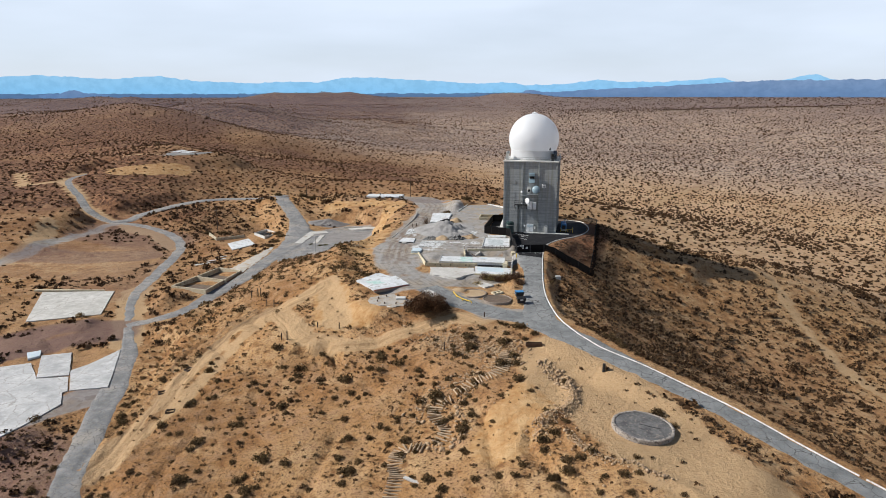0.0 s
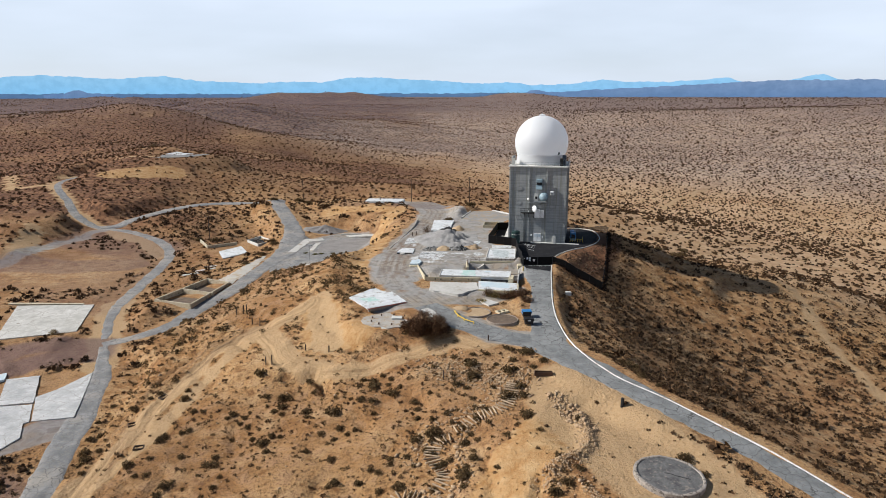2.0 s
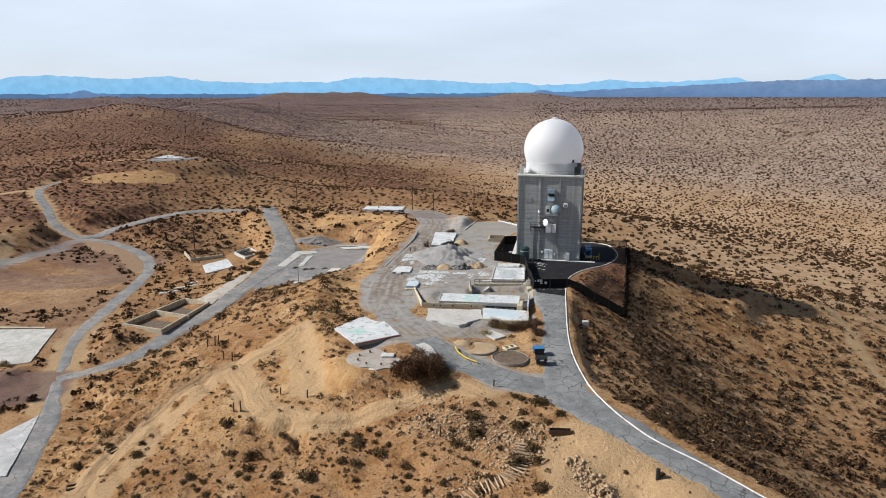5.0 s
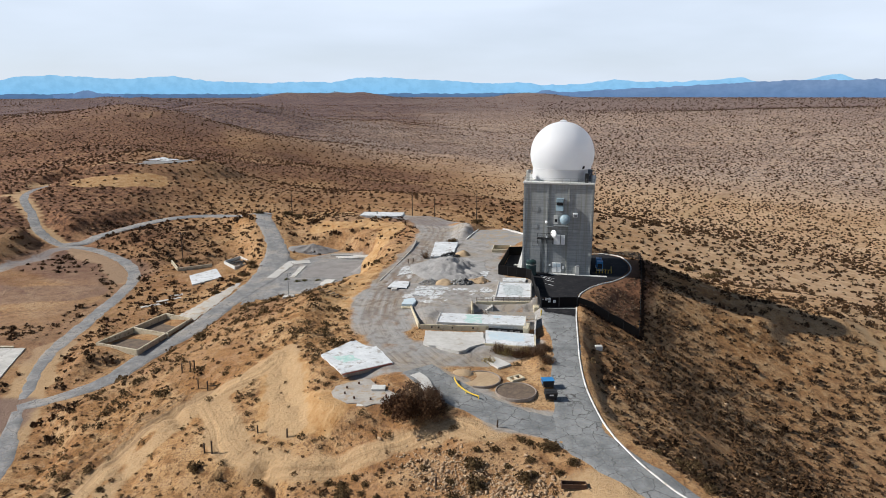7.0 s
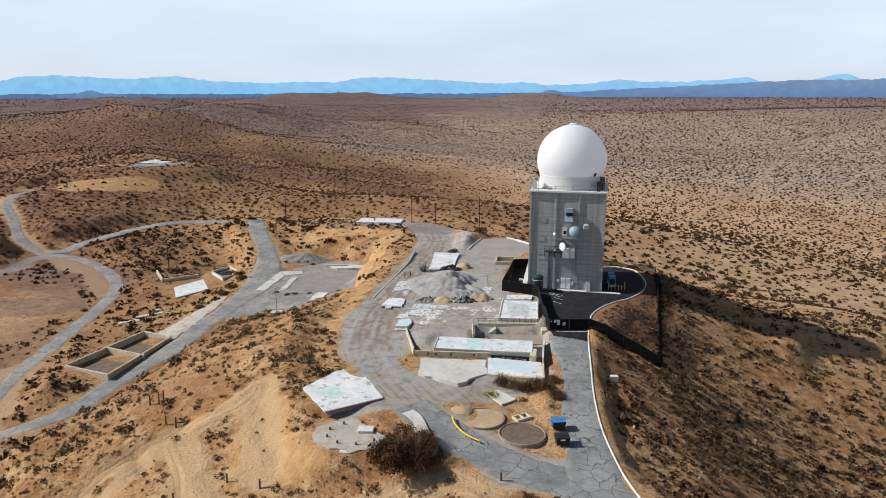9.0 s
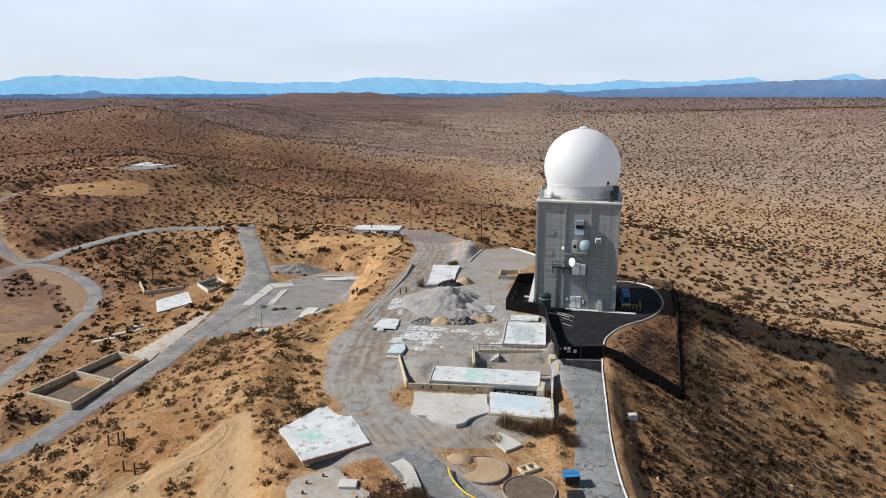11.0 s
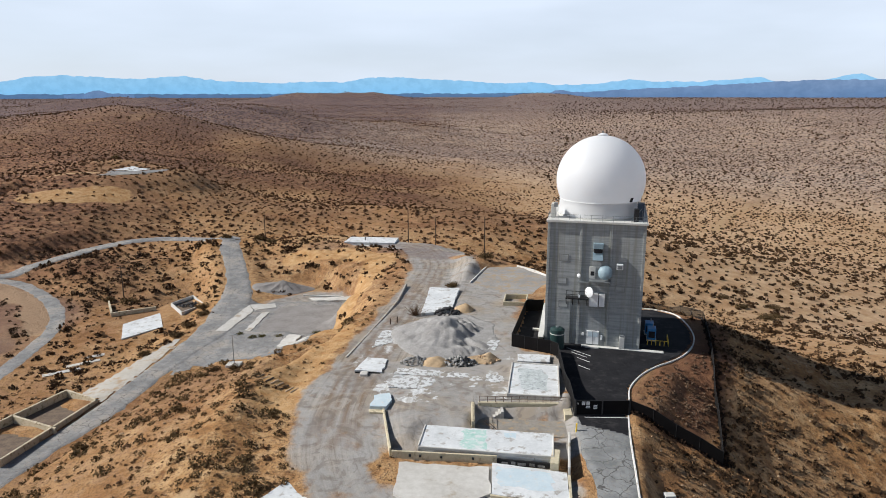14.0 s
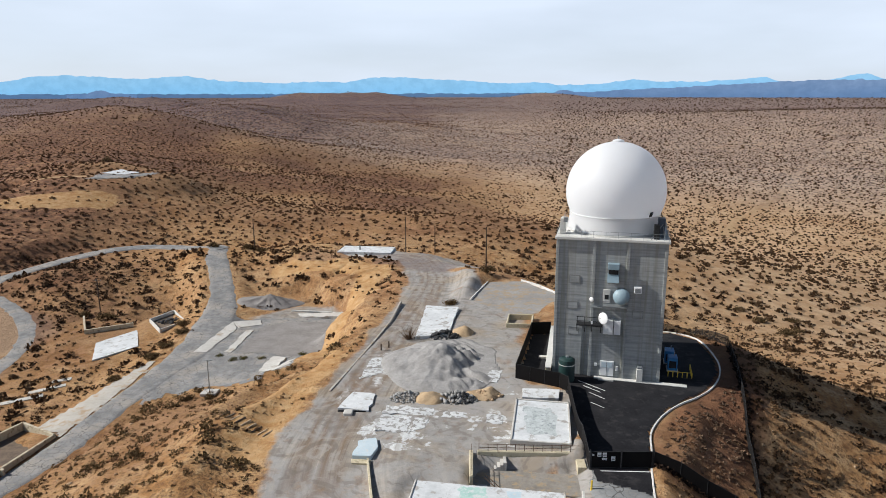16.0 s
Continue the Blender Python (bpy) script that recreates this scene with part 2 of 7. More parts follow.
    pos = nt.new("ShaderNodeTexCoord").outputs["Object"]
    sq = nt.new("ShaderNodeMapping")
    sq.inputs["Scale"].default_value = (0.12, 0.12, 2.6)
    ln.new(pos, sq.inputs["Vector"])
    st = nt.new("ShaderNodeMapping")
    st.inputs["Scale"].default_value = (1.6, 1.6, 0.05)
    ln.new(pos, st.inputs["Vector"])
    boards = noise_node(nt, ln, sq.outputs["Vector"], 1.0, 4)
    streak = noise_node(nt, ln, st.outputs["Vector"], 1.0, 5)
    grain = noise_node(nt, ln, pos, 1.1, 7, 0.65)
    w = nt.new("ShaderNodeTexWave")
    w.bands_direction, w.wave_profile = "Z", "SAW"
    w.inputs["Scale"].default_value, w.inputs["Distortion"].default_value = 0.131, 0.0
    ln.new(pos, w.inputs["Vector"])
    col = blend(nt, ln, remap(nt, ln, boards, 0.34, 0.66), (0.235, 0.25, 0.252), (0.365, 0.382, 0.38))
    col = blend(nt, ln, remap(nt, ln, grain, 0.42, 0.75, 0, 0.5), col, (0.43, 0.435, 0.42))
    col = blend(nt, ln, remap(nt, ln, streak, 0.46, 0.68, 0, 0.6), col, (0.22, 0.215, 0.17))
    lift = remap(nt, ln, w.outputs["Fac"], 0.035, 0.0)
    col = blend(nt, ln, calc(nt, ln, "MULTIPLY", lift, 0.45), col, (0.17, 0.17, 0.165))
    ln.new(col, bsdf.inputs["Base Color"])
    bsdf.inputs["Roughness"].default_value = 0.85
    bump_on(nt, ln, bsdf, calc(nt, ln, "SUBTRACT", grain, lift), 0.35, 0.05)
    return m


def foliage(name, a, b, thin=0.0):
    """Leaf colours, varied leaf by leaf; thin: how much light passes through."""
    m, nt, ln, bsdf = nodes_of(name)
    pos = nt.new("ShaderNodeNewGeometry").outputs
    n = noise_node(nt, ln, pos["Position"], 0.25, 3)
    mixed = calc(nt, ln, "ADD", calc(nt, ln, "MULTIPLY", n, 0.7), calc(nt, ln, "MULTIPLY", pos["Random Per Island"], 0.5))
    col = blend(nt, ln, remap(nt, ln, mixed, 0.35, 0.85), a, b)
    ln.new(col, bsdf.inputs["Base Color"])
    bsdf.inputs["Roughness"].default_value = 0.85
    bsdf.inputs["Specular IOR Level"].default_value = 0.1
    if thin:
        glow, mix = nt.new("ShaderNodeBsdfTranslucent"), nt.new("ShaderNodeMixShader")
        ln.new(col, glow.inputs["Color"])
        mix.inputs[0].default_value = thin
        ln.new(bsdf.outputs[0], mix.inputs[1])
        ln.new(glow.outputs[0], mix.inputs[2])
        ln.new(mix.outputs[0], nt["Material Output"].inputs["Surface"])
    return m


def haze_glow_material(name, low, high, glow):
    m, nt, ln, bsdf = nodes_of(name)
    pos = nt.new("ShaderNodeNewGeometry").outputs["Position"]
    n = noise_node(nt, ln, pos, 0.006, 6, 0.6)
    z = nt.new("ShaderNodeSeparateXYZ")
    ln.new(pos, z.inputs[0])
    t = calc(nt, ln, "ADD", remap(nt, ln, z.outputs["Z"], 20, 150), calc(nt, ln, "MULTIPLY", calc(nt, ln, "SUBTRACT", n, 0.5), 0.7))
    # darker streaks painted in as shading of the ridges
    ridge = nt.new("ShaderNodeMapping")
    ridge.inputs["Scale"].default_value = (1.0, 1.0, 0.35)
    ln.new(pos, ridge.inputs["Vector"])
    fold_shade = noise_node(nt, ln, ridge.outputs["Vector"], 0.016, 6, 0.62)
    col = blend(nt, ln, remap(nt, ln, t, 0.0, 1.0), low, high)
    col = blend(nt, ln, remap(nt, ln, fold_shade, 0.42, 0.62, 0, 0.35), col, tuple(c * 0.72 for c in low))
    # near-black base; the blue of distant haze glows from the faces themselves
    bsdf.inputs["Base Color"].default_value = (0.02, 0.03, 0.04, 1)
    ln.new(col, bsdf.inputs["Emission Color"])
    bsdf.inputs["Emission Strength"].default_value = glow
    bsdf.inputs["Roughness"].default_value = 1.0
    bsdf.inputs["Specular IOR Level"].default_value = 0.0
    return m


SOIL = ground_material()
ROAD = cracked_asphalt("old_asphalt", (0.16, 0.167, 0.17), (0.25, 0.257, 0.255), (0.06, 0.056, 0.052), 0.36)
LOWROAD = cracked_asphalt("dusty_asphalt", (0.165, 0.168, 0.172), (0.285, 0.282, 0.278), (0.09, 0.085, 0.08), 0.5, 0.7)
BLACKTOP = surface("fresh_blacktop", (0.011, 0.011, 0.013), (0.028, 0.028, 0.031), 0.88, big=0.3, small=5, stain=(0.04, 0.039, 0.04), stain_at=(0.54, 0.68))
BLACKTOP.node_tree.nodes["Principled BSDF"].inputs["Specular IOR Level"].default_value = 0.12
SLAB = surface("white_washed_slab", (0.50, 0.52, 0.53), (0.72, 0.735, 0.74), 0.9, big=0.3, small=1.6, stain=(0.36, 0.345, 0.32), stain_at=(0.56, 0.64))
FLAKED = surface("flaking_white_floor", (0.46, 0.475, 0.48), (0.68, 0.69, 0.69), 0.92, big=0.5, small=2.2, stain=(0.27, 0.26, 0.245), stain_at=(0.5, 0.56))
OLDSLAB = surface("weathered_slab", (0.43, 0.41, 0.375), (0.60, 0.585, 0.55), 0.92, big=0.15, small=1.2, stain=(0.33, 0.27, 0.20), stain_at=(0.56, 0.72))
CREAM = surface("cream_wall", (0.46, 0.40, 0.27), (0.62, 0.55, 0.40), 0.9, big=0.5, small=2.5, stain=(0.30, 0.24, 0.16), stain_at=(0.56, 0.7))
TEAL = surface("teal_paint", (0.30, 0.52, 0.46), (0.50, 0.65, 0.61), 0.7, big=0.6, small=3, stain=(0.62, 0.65, 0.64), stain_at=(0.48, 0.6))
PALEBLUE = surface("pale_blue_paint", (0.45, 0.56, 0.62), (0.58, 0.66, 0.70), 0.7, big=0.6, small=3, stain=(0.6, 0.6, 0.58))
VALESLAB = cracked_asphalt("cracked_grey_slab", (0.40, 0.405, 0.41), (0.55, 0.55, 0.545), (0.33, 0.31, 0.29), 0.2)
VALEPALE = cracked_asphalt("cracked_cream_slab", (0.44, 0.425, 0.39), (0.57, 0.555, 0.52), (0.36, 0.33, 0.29), 0.2)
TOWER = shuttered_concrete()
TRIMC = surface("pale_concrete", (0.50, 0.50, 0.47), (0.64, 0.63, 0.60), 0.9, big=0.4, small=3)
DOME = surface("radome_white", (0.84, 0.85, 0.86), (0.88, 0.89, 0.90), 0.55, big=0.06, small=0.5, bump=0.03, depth=0.02)
dome_nodes = DOME.node_tree.nodes["Principled BSDF"]      # thin light-spreading fibreglass
dn, dl = DOME.node_tree.nodes, DOME.node_tree.links
skin, shell = dn.new("ShaderNodeBsdfTranslucent"), dn.new("ShaderNodeMixShader")
skin.inputs["Color"].default_value = (0.92, 0.94, 0.97, 1)
shell.inputs[0].default_value = 0.42
dl.new(dome_nodes.outputs[0], shell.inputs[1])
dl.new(skin.outputs[0], shell.inputs[2])
dl.new(shell.outputs[0], dn["Material Output"].inputs["Surface"])
WHITE = surface("white_paint", (0.70, 0.71, 0.71), (0.80, 0.81, 0.81), 0.6, big=0.8, small=5, bump=0.1, depth=0.01)
SEAM = surface("joint_shadow_concrete", (0.17, 0.175, 0.175), (0.25, 0.255, 0.25), 0.9, big=0.5, small=3)
GREYBLUE = surface("blue_black_paint", (0.02, 0.035, 0.06), (0.05, 0.075, 0.11), 0.5, big=0.8, small=5, bump=0.1, depth=0.01)
KERBW = surface("white_kerb_paint", (0.58, 0.56, 0.52), (0.78, 0.77, 0.74), 0.8, big=0.5, small=3, stain=(0.36, 0.30, 0.24), stain_at=(0.56, 0.68))
STEEL = surface("grey_steel", (0.20, 0.22, 0.23), (0.30, 0.32, 0.33), 0.5, 0.5, big=1, small=6, bump=0.1, depth=0.01)
PODC = surface("blue_grey_cover", (0.20, 0.29, 0.34), (0.28, 0.37, 0.42), 0.5, big=0.6, small=4, bump=0.05, depth=0.01)
DARK = surface("dark_metal", (0.02, 0.021, 0.022), (0.04, 0.04, 0.042), 0.6, 0.2, big=1, small=6, bump=0.1, depth=0.01)
SCREEN = surface("black_fence_screen", (0.004, 0.0035, 0.004), (0.009, 0.008, 0.008), 0.9, big=0.4, small=8, bump=0.2, depth=0.02)
MESHCLOTH = SCREEN.copy()
MESHCLOTH.name = "open_black_mesh"
mn, ml = MESHCLOTH.node_tree.nodes, MESHCLOTH.node_tree.links
holes, weave = mn.new("ShaderNodeBsdfTransparent"), mn.new("ShaderNodeMixShader")
weave.inputs[0].default_value = 0.55       # share of open mesh
ml.new(mn["Principled BSDF"].outputs[0], weave.inputs[1])
ml.new(holes.outputs[0], weave.inputs[2])
ml.new(weave.outputs[0], mn["Material Output"].inputs["Surface"])
for dull in (SCREEN, DARK):
    dull.node_tree.nodes["Principled BSDF"].inputs["Specular IOR Level"].default_value = 0.15
RUST = surface("rusty_iron", (0.075, 0.042, 0.028), (0.15, 0.085, 0.05), 0.85, 0.2, big=0.8, small=6)
TIMBER = surface("grey_timber", (0.27, 0.185, 0.115), (0.50, 0.38, 0.255), 0.9, big=0.8, small=5, spread=0.35)
POLEWOOD = surface("tarred_pole_wood", (0.045, 0.03, 0.022), (0.09, 0.06, 0.04), 0.9, big=0.8, small=6)
GREENTANK = surface("dark_green_paint", (0.012, 0.035, 0.033), (0.02, 0.05, 0.047), 0.45, big=0.6, small=5, bump=0.05, depth=0.01)
YELLOW = surface("yellow_paint", (0.60, 0.40, 0.03), (0.74, 0.52, 0.05), 0.6, big=0.8, small=4)
BLUE = surface("blue_paint", (0.025, 0.17, 0.42), (0.04, 0.24, 0.52), 0.5, big=0.8, small=5, bump=0.1, depth=0.01)
GRIT = surface("grey_gravel_heap", (0.225, 0.215, 0.205), (0.355, 0.345, 0.335), 0.95, big=0.35, small=2.0, bump=0.6, depth=0.2)
DIRTYGRIT = surface("dirty_gravel", (0.22, 0.205, 0.19), (0.35, 0.335, 0.315), 0.95, big=0.2, small=1.6, stain=(0.34, 0.26, 0.175), stain_at=(0.5, 0.62), bump=0.5, depth=0.1)
DGRIT = surface("dark_gravel_heap", (0.19, 0.175, 0.165), (0.30, 0.28, 0.265), 0.95, big=0.35, small=2.0, bump=0.6, depth=0.2)
TANEARTH = surface("tan_earth_heap", (0.34, 0.23, 0.13), (0.50, 0.37, 0.23), 0.95, big=0.4, small=2.2, bump=0.6, depth=0.2)
ROCK = surface("tan_rock", (0.27, 0.175, 0.10), (0.52, 0.375, 0.235), 0.95, big=0.9, small=3, bump=0.5, depth=0.1)
GREYROCK = surface("broken_concrete", (0.13, 0.13, 0.13), (0.42, 0.41, 0.39), 0.95, big=1.1, small=3, bump=0.5, depth=0.1)
BLACKROCK = surface("dark_rubble", (0.02, 0.02, 0.022), (0.07, 0.068, 0.068), 0.95, big=0.9, small=3, bump=0.5, depth=0.1)
RUINWALL = surface("ruin_render", (0.42, 0.36, 0.25), (0.60, 0.53, 0.40), 0.92, big=0.5, small=2.5, stain=(0.22, 0.165, 0.10), stain_at=(0.54, 0.66))
GREYWASH = surface("grey_washed_floor", (0.36, 0.40, 0.40), (0.60, 0.64, 0.645), 0.9, big=0.7, small=2.5, stain=(0.30, 0.33, 0.34), stain_at=(0.5, 0.62))
PAVESTRIP = surface("dusty_paving", (0.36, 0.33, 0.285), (0.50, 0.475, 0.43), 0.94, big=0.2, small=1.4, stain=(0.36, 0.255, 0.155), stain_at=(0.5, 0.66))
DUSTSLAB = surface("dusty_slab", (0.32, 0.285, 0.245), (0.47, 0.44, 0.40), 0.95, big=0.35, small=1.8, stain=(0.36, 0.26, 0.16), stain_at=(0.52, 0.66))
COURTF = surface("dusty_court_floor", (0.19, 0.17, 0.145), (0.31, 0.285, 0.25), 0.95, big=0.4, small=2.2, stain=(0.36, 0.27, 0.17), stain_at=(0.52, 0.66))
DUSTRIM = surface("dusty_rim", (0.20, 0.16, 0.13), (0.36, 0.30, 0.25), 0.95, big=0.6, small=3)
LIPC = surface("chipped_lip", (0.24, 0.205, 0.175), (0.42, 0.375, 0.33), 0.95, big=0.9, small=3.5, stain=(0.13, 0.11, 0.095), stain_at=(0.52, 0.6))
DISCTOP = surface("tarred_slab", (0.055, 0.053, 0.055), (0.20, 0.195, 0.19), 0.9, big=0.6, small=2.5, stain=(0.24, 0.21, 0.18), stain_at=(0.55, 0.64), bump=0.7, depth=0.12)
BASINF = surface("dry_basin_floor", (0.085, 0.06, 0.045), (0.20, 0.145, 0.10), 0.95, big=0.7, small=3)
DULLRED = surface("faded_red", (0.30, 0.10, 0.07), (0.42, 0.17, 0.12), 0.9, big=1, small=4)
LEAF = foliage("brush_leaf", (0.05, 0.034, 0.017), (0.195, 0.128, 0.062), 0.3)
LEAFFAR = foliage("far_brush_leaf", (0.035, 0.0205, 0.0115), (0.118, 0.066, 0.033))
LEAFHILL = foliage("hill_brush_leaf", (0.06, 0.033, 0.018), (0.19, 0.10, 0.052))
TUFT = foliage("low_brown_scrub", (0.085, 0.048, 0.026), (0.23, 0.14, 0.075), 0.3)
TWIG = foliage("dry_twig", (0.10, 0.06, 0.04), (0.19, 0.125, 0.08))
DEADWEED = foliage("shade_dark_weed", (0.014, 0.009, 0.007), (0.05, 0.03, 0.02))
REDBUSH = foliage("dry_red_brush", (0.03, 0.014, 0.007), (0.105, 0.052, 0.025))
GREENWEED = foliage("green_weed", (0.065, 0.062, 0.022), (0.17, 0.15, 0.06), 0.2)
YELLOWBUSH = foliage("dry_grass", (0.20, 0.14, 0.05), (0.36, 0.27, 0.11))
MTN = haze_glow_material("haze_blue_mountain", (0.20, 0.49, 0.80), (0.27, 0.53, 0.78), 1.0)
MTN2 = haze_glow_material("haze_slate_mountain", (0.10, 0.19, 0.37), (0.20, 0.29, 0.46), 1.0)
PLAIN = haze_glow_material("haze_blue_plain", (0.075, 0.15, 0.29), (0.09, 0.18, 0.33), 1.0)

# ---- the shape of the land ----
LEVEL = -60.0
# swells and hollows: x, y, reach in x, reach in y, height
KNOLLS = [
    (-10, 190, 45, 60, 28.9), (20, 240, 35, 55, 16.8), (0, 300, 40, 40, 16.9), (25, 130, 26, 34, 2.2),
    (-30, 150, 30, 34, -4.2), (40, 100, 26, 34, 11.5), (0, 105, 30, 26, -3.5), (-50, 200, 26, 34, -0.2),
    (-45, 330, 30, 24, 7.5), (-70, 350, 30, 20, 6.7), (-180, 380, 34, 30, 5.0), (-184, 466, 40, 34, 10.3),
    (75, 225, 32, 24, 7.3), (120, 260, 45, 45, 21.4), (-60, 270, 40, 34, -7.0), (70, 175, 22, 36, -0.8),
    (-150, 320, 40, 30, 8.0), (-75, 330, 20, 30, -1.5), (-172, 436, 52, 46, 9.5),
]
SPURS = [
    (-120, 220, 60, 70, 14.0), (0, 60, 90, 60, 10.3), (-120, 120, 90, 80, -2.6), (110, 110, 60, 80, 6.9),
    (0, 420, 100, 70, 23.5), (-270, 330, 90, 90, 13.2), (200, 250, 90, 100, 4.3), (-240, 560, 90, 90, 23.7),
    (120, 480, 110, 110, 11.8), (-400, 450, 130, 130, -0.8), (-90, 600, 120, 120, 11.1), (300, 500, 140, 140, 3.6),
    (-420, 900, 110, 130, 24.9), (-250, 880, 110, 140, 22.0), (-300, 150, 130, 130, -13.7), (-560, 1000, 150, 150, 17.6),
    (-350, 700, 110, 100, -2.9), (-390, 960, 90, 140, 10.0), (-270, 1000, 60, 150, -5.0), (-620, 860, 90, 110, 6.0),
]
RISES = [
    (0, 0, 300, 300, 21.7), (400, 200, 300, 300, -7.3), (-500, 200, 300, 300, 40.7), (500, 800, 350, 350, -15.9),
    (0, 900, 300, 300, 9.0), (-650, 650, 300, 300, 36.7), (0, 1500, 400, 400, -19.9), (900, 1500, 400, 400, -3.9),
    (-500, 1500, 400, 400, 57.7), (950, 600, 350, 350, -20.2),
]
# levelled ground: half width, run-out, middle line
GRADES = {
    "padground": (14, 8, [(-120, 196, -16.8), (-112, 199, -16.8)]),
    "padlow": (12, 6, [(-112, 128, -18.3), (-98, 130, -18.3), (-94, 140, -18.25), (-86, 148, -18.2), (-82, 156, -18.2)]),
    "padfoot": (8, 7, [(-108, 122, -18.25), (-90, 124, -18.25), (-85, 132, -18.25)]),
    "verge": (3.5, 9, [(-21, 188, -2.2), (-21.5, 200, -1.8), (-20.5, 212, -1.6), (-18, 230, -1.5), (-15.5, 245, -1.5), (-13, 262, -1.9), (-11.5, 285, -2.6)]),
    "flatground": (20, 20, [(-150, 242, -16.6), (-130, 240, -16.6), (-126, 266, -16.5), (-142, 290, -15.4)]),
    "vale": (7, 10, [(-80, 238, -15.9), (-77, 252, -15.3), (-76, 264, -14.8), (-74, 276, -14.4)]),
    "hut": (10.5, 7, [(-96, 289, -15.9), (-84, 279, -15.7)]),
    "foot": (5, 4, [(-91, 246, -16.2), (-84, 256, -16)]),
    "dell": (7, 7, [(-100, 258, -16.7), (-97, 267, -16.5), (-91, 266, -16.2), (-86, 266, -15.9)]),
    "walled": (5.5, 3, [(-79, 297, -15), (-76.5, 292, -15)]),
    "loop": (5, 13, [(-157, 318.5, -13.9), (-149, 325, -12.2), (-142, 336, -10.9), (-136, 350, -10.4), (-129, 362, -10.4), (-119, 368, -10.5), (-104, 365, -9.9), (-92, 356, -8), (-80.5, 346, -5.8)]),
    "hillpad": (8, 30, [(-174, 446, 7.8), (-162, 456, 7.4)]),
    "shoulder": (3, 13, [(57, 243, -1.8), (62, 242, -2.8), (70, 241, -5.6), (80, 240, -9.3), (92, 239, -12), (104, 238, -15.4)]),
    "fencefoot": (4, 9, [(53, 226, -2.4), (60, 226, -4.8), (68, 226, -7.5), (78, 225, -10.8)]),
    "lot": (11, 6, [(-47, 272, -12.9), (-40, 290, -12.9)]),
    "lotfront": (5, 5, [(-50, 255, -13.6), (-44, 257, -13.0), (-38, 259, -12.9), (-34, 267, -12.9)]),
    "bankside": (2, 9, [(-46, 243, -12.6), (-39, 243.5, -11.5), (-34, 245, -10.4), (-30, 250, -9.6), (-27.5, 258, -9.6)]),
    "brink": (1.5, 6, [(-34, 219, -5.2), (-32, 226, -6.2), (-29.5, 233, -6.8), (-27, 242, -7.2)]),
    "yard": (14, 8, [(-2, 204, -0.9), (-2, 225, -0.8), (2, 262, -0.9)]),
    "top": (5, 6, [(-12.5, 190, -1.9), (-14.5, 205, -1.2), (-10, 235, -0.9), (-5.5, 265, -1.4), (-4, 300, -2.8), (-11, 330, -4.2), (-30, 340, -5.4)]),
    "tower": (8.5, 12, [(28, 224, -0.7), (42, 234, -0.8), (44, 244, -0.9)]),
    "annex": (5.5, 4, [(18, 231, -0.7), (19, 260, -0.9)]),
    "rear": (8, 5, [(14, 270, -1.3), (18, 284, -1.6)]),
    "gateyard": (3.9, 1.3, [(26, 199, -0.9), (27, 215, -0.7)]),
    "yardmid": (5, 3, [(30, 206, -0.85), (35, 214, -0.85)]),
    "court": (6, 5, [(14, 206, -0.9), (17, 218, -0.8)]),
    "terrace": (2.5, 1.6, [(1, 193.4, -1.6), (17, 191.4, -1.6)]),
    "apron": (8.5, 2.2, [(-13, 172, -2.7), (-5, 174.5, -2.7), (13, 181, -2.7)]),
    "decks": (4.6, 2.2, [(-7, 186.6, -2.3), (2, 184.5, -2.35), (15, 183, -2.4)]),
    "brow": (7.5, 4, [(-19, 176, -2.6), (-14.5, 173, -2.6)]),
    "courtside": (2.2, 1.6, [(20.6, 184, -2.8), (20.8, 192, -2.2), (21, 199, -1.7)]),
    "pad9": (6, 4.5, [(-13.5, 160, -3.6), (-8, 160.5, -3.5)]),
    "front": (5, 5, [(12, 160, -3.5), (11, 168, -3.4)]),
    "knoll": (7, 8, [(27, 116, -8.7), (33, 105, -9.25), (38, 97, -10.2)]),
    "pit": (3.2, 1.5, [(10, 197.5, -2.3), (19, 196.5, -2.3)]),
    "heapbase": (7, 5, [(-57, 304, -12.6), (-46, 305, -12.7)]),
    "hillroad": (4.5, 6, [(75, 80, -16), (62, 97, -12.5), (50, 112, -9), (39, 124, -6.8), (30, 136, -5.2), (22, 149, -4.4), (12, 152, -4), (3, 160, -3.4), (-4, 169, -2.7), (-10, 180, -2.3), (-13, 190, -1.9)]),
    "drive": (3.6, 2.2, [(22, 149, -4.4), (23, 165, -3.2), (25, 186, -1.5), (26, 199, -0.9)]),
    "lowroad": (4, 7, [(-55, 85, -24), (-66, 107, -20.8), (-71, 130, -18.6), (-78, 158, -17.6), (-90, 185, -17), (-98, 208, -16.6), (-102, 235, -16.7), (-106, 262, -16.9), (-111, 282, -16.5), (-122, 298, -15.2), (-142, 314, -14.4), (-160, 320, -13.4), (-175, 332, -9.5), (-187, 348, -5.5), (-200, 364, -2), (-213, 388, -2.2), (-217, 408, -2), (-213, 426, -1.5)]),
    "midroad": (4.2, 10, [(-88, 180, -17), (-80, 186, -16.6), (-75, 193, -16.2), (-72.3, 206, -15.7), (-67, 226, -15), (-65, 243, -14.4), (-62.5, 258, -13.8), (-60.5, 276, -13), (-64, 298, -11.6), (-71, 318, -9.2), (-79.5, 337, -6.6), (-82, 346, -5.8)]),
    "cellone": (3.4, 1, [(-80.6, 213.6, -17), (-77.4, 212.6, -17)]),
    "celltwo": (2.6, 1, [(-78.4, 225.4, -16.6), (-75, 224, -16.4)]),
}
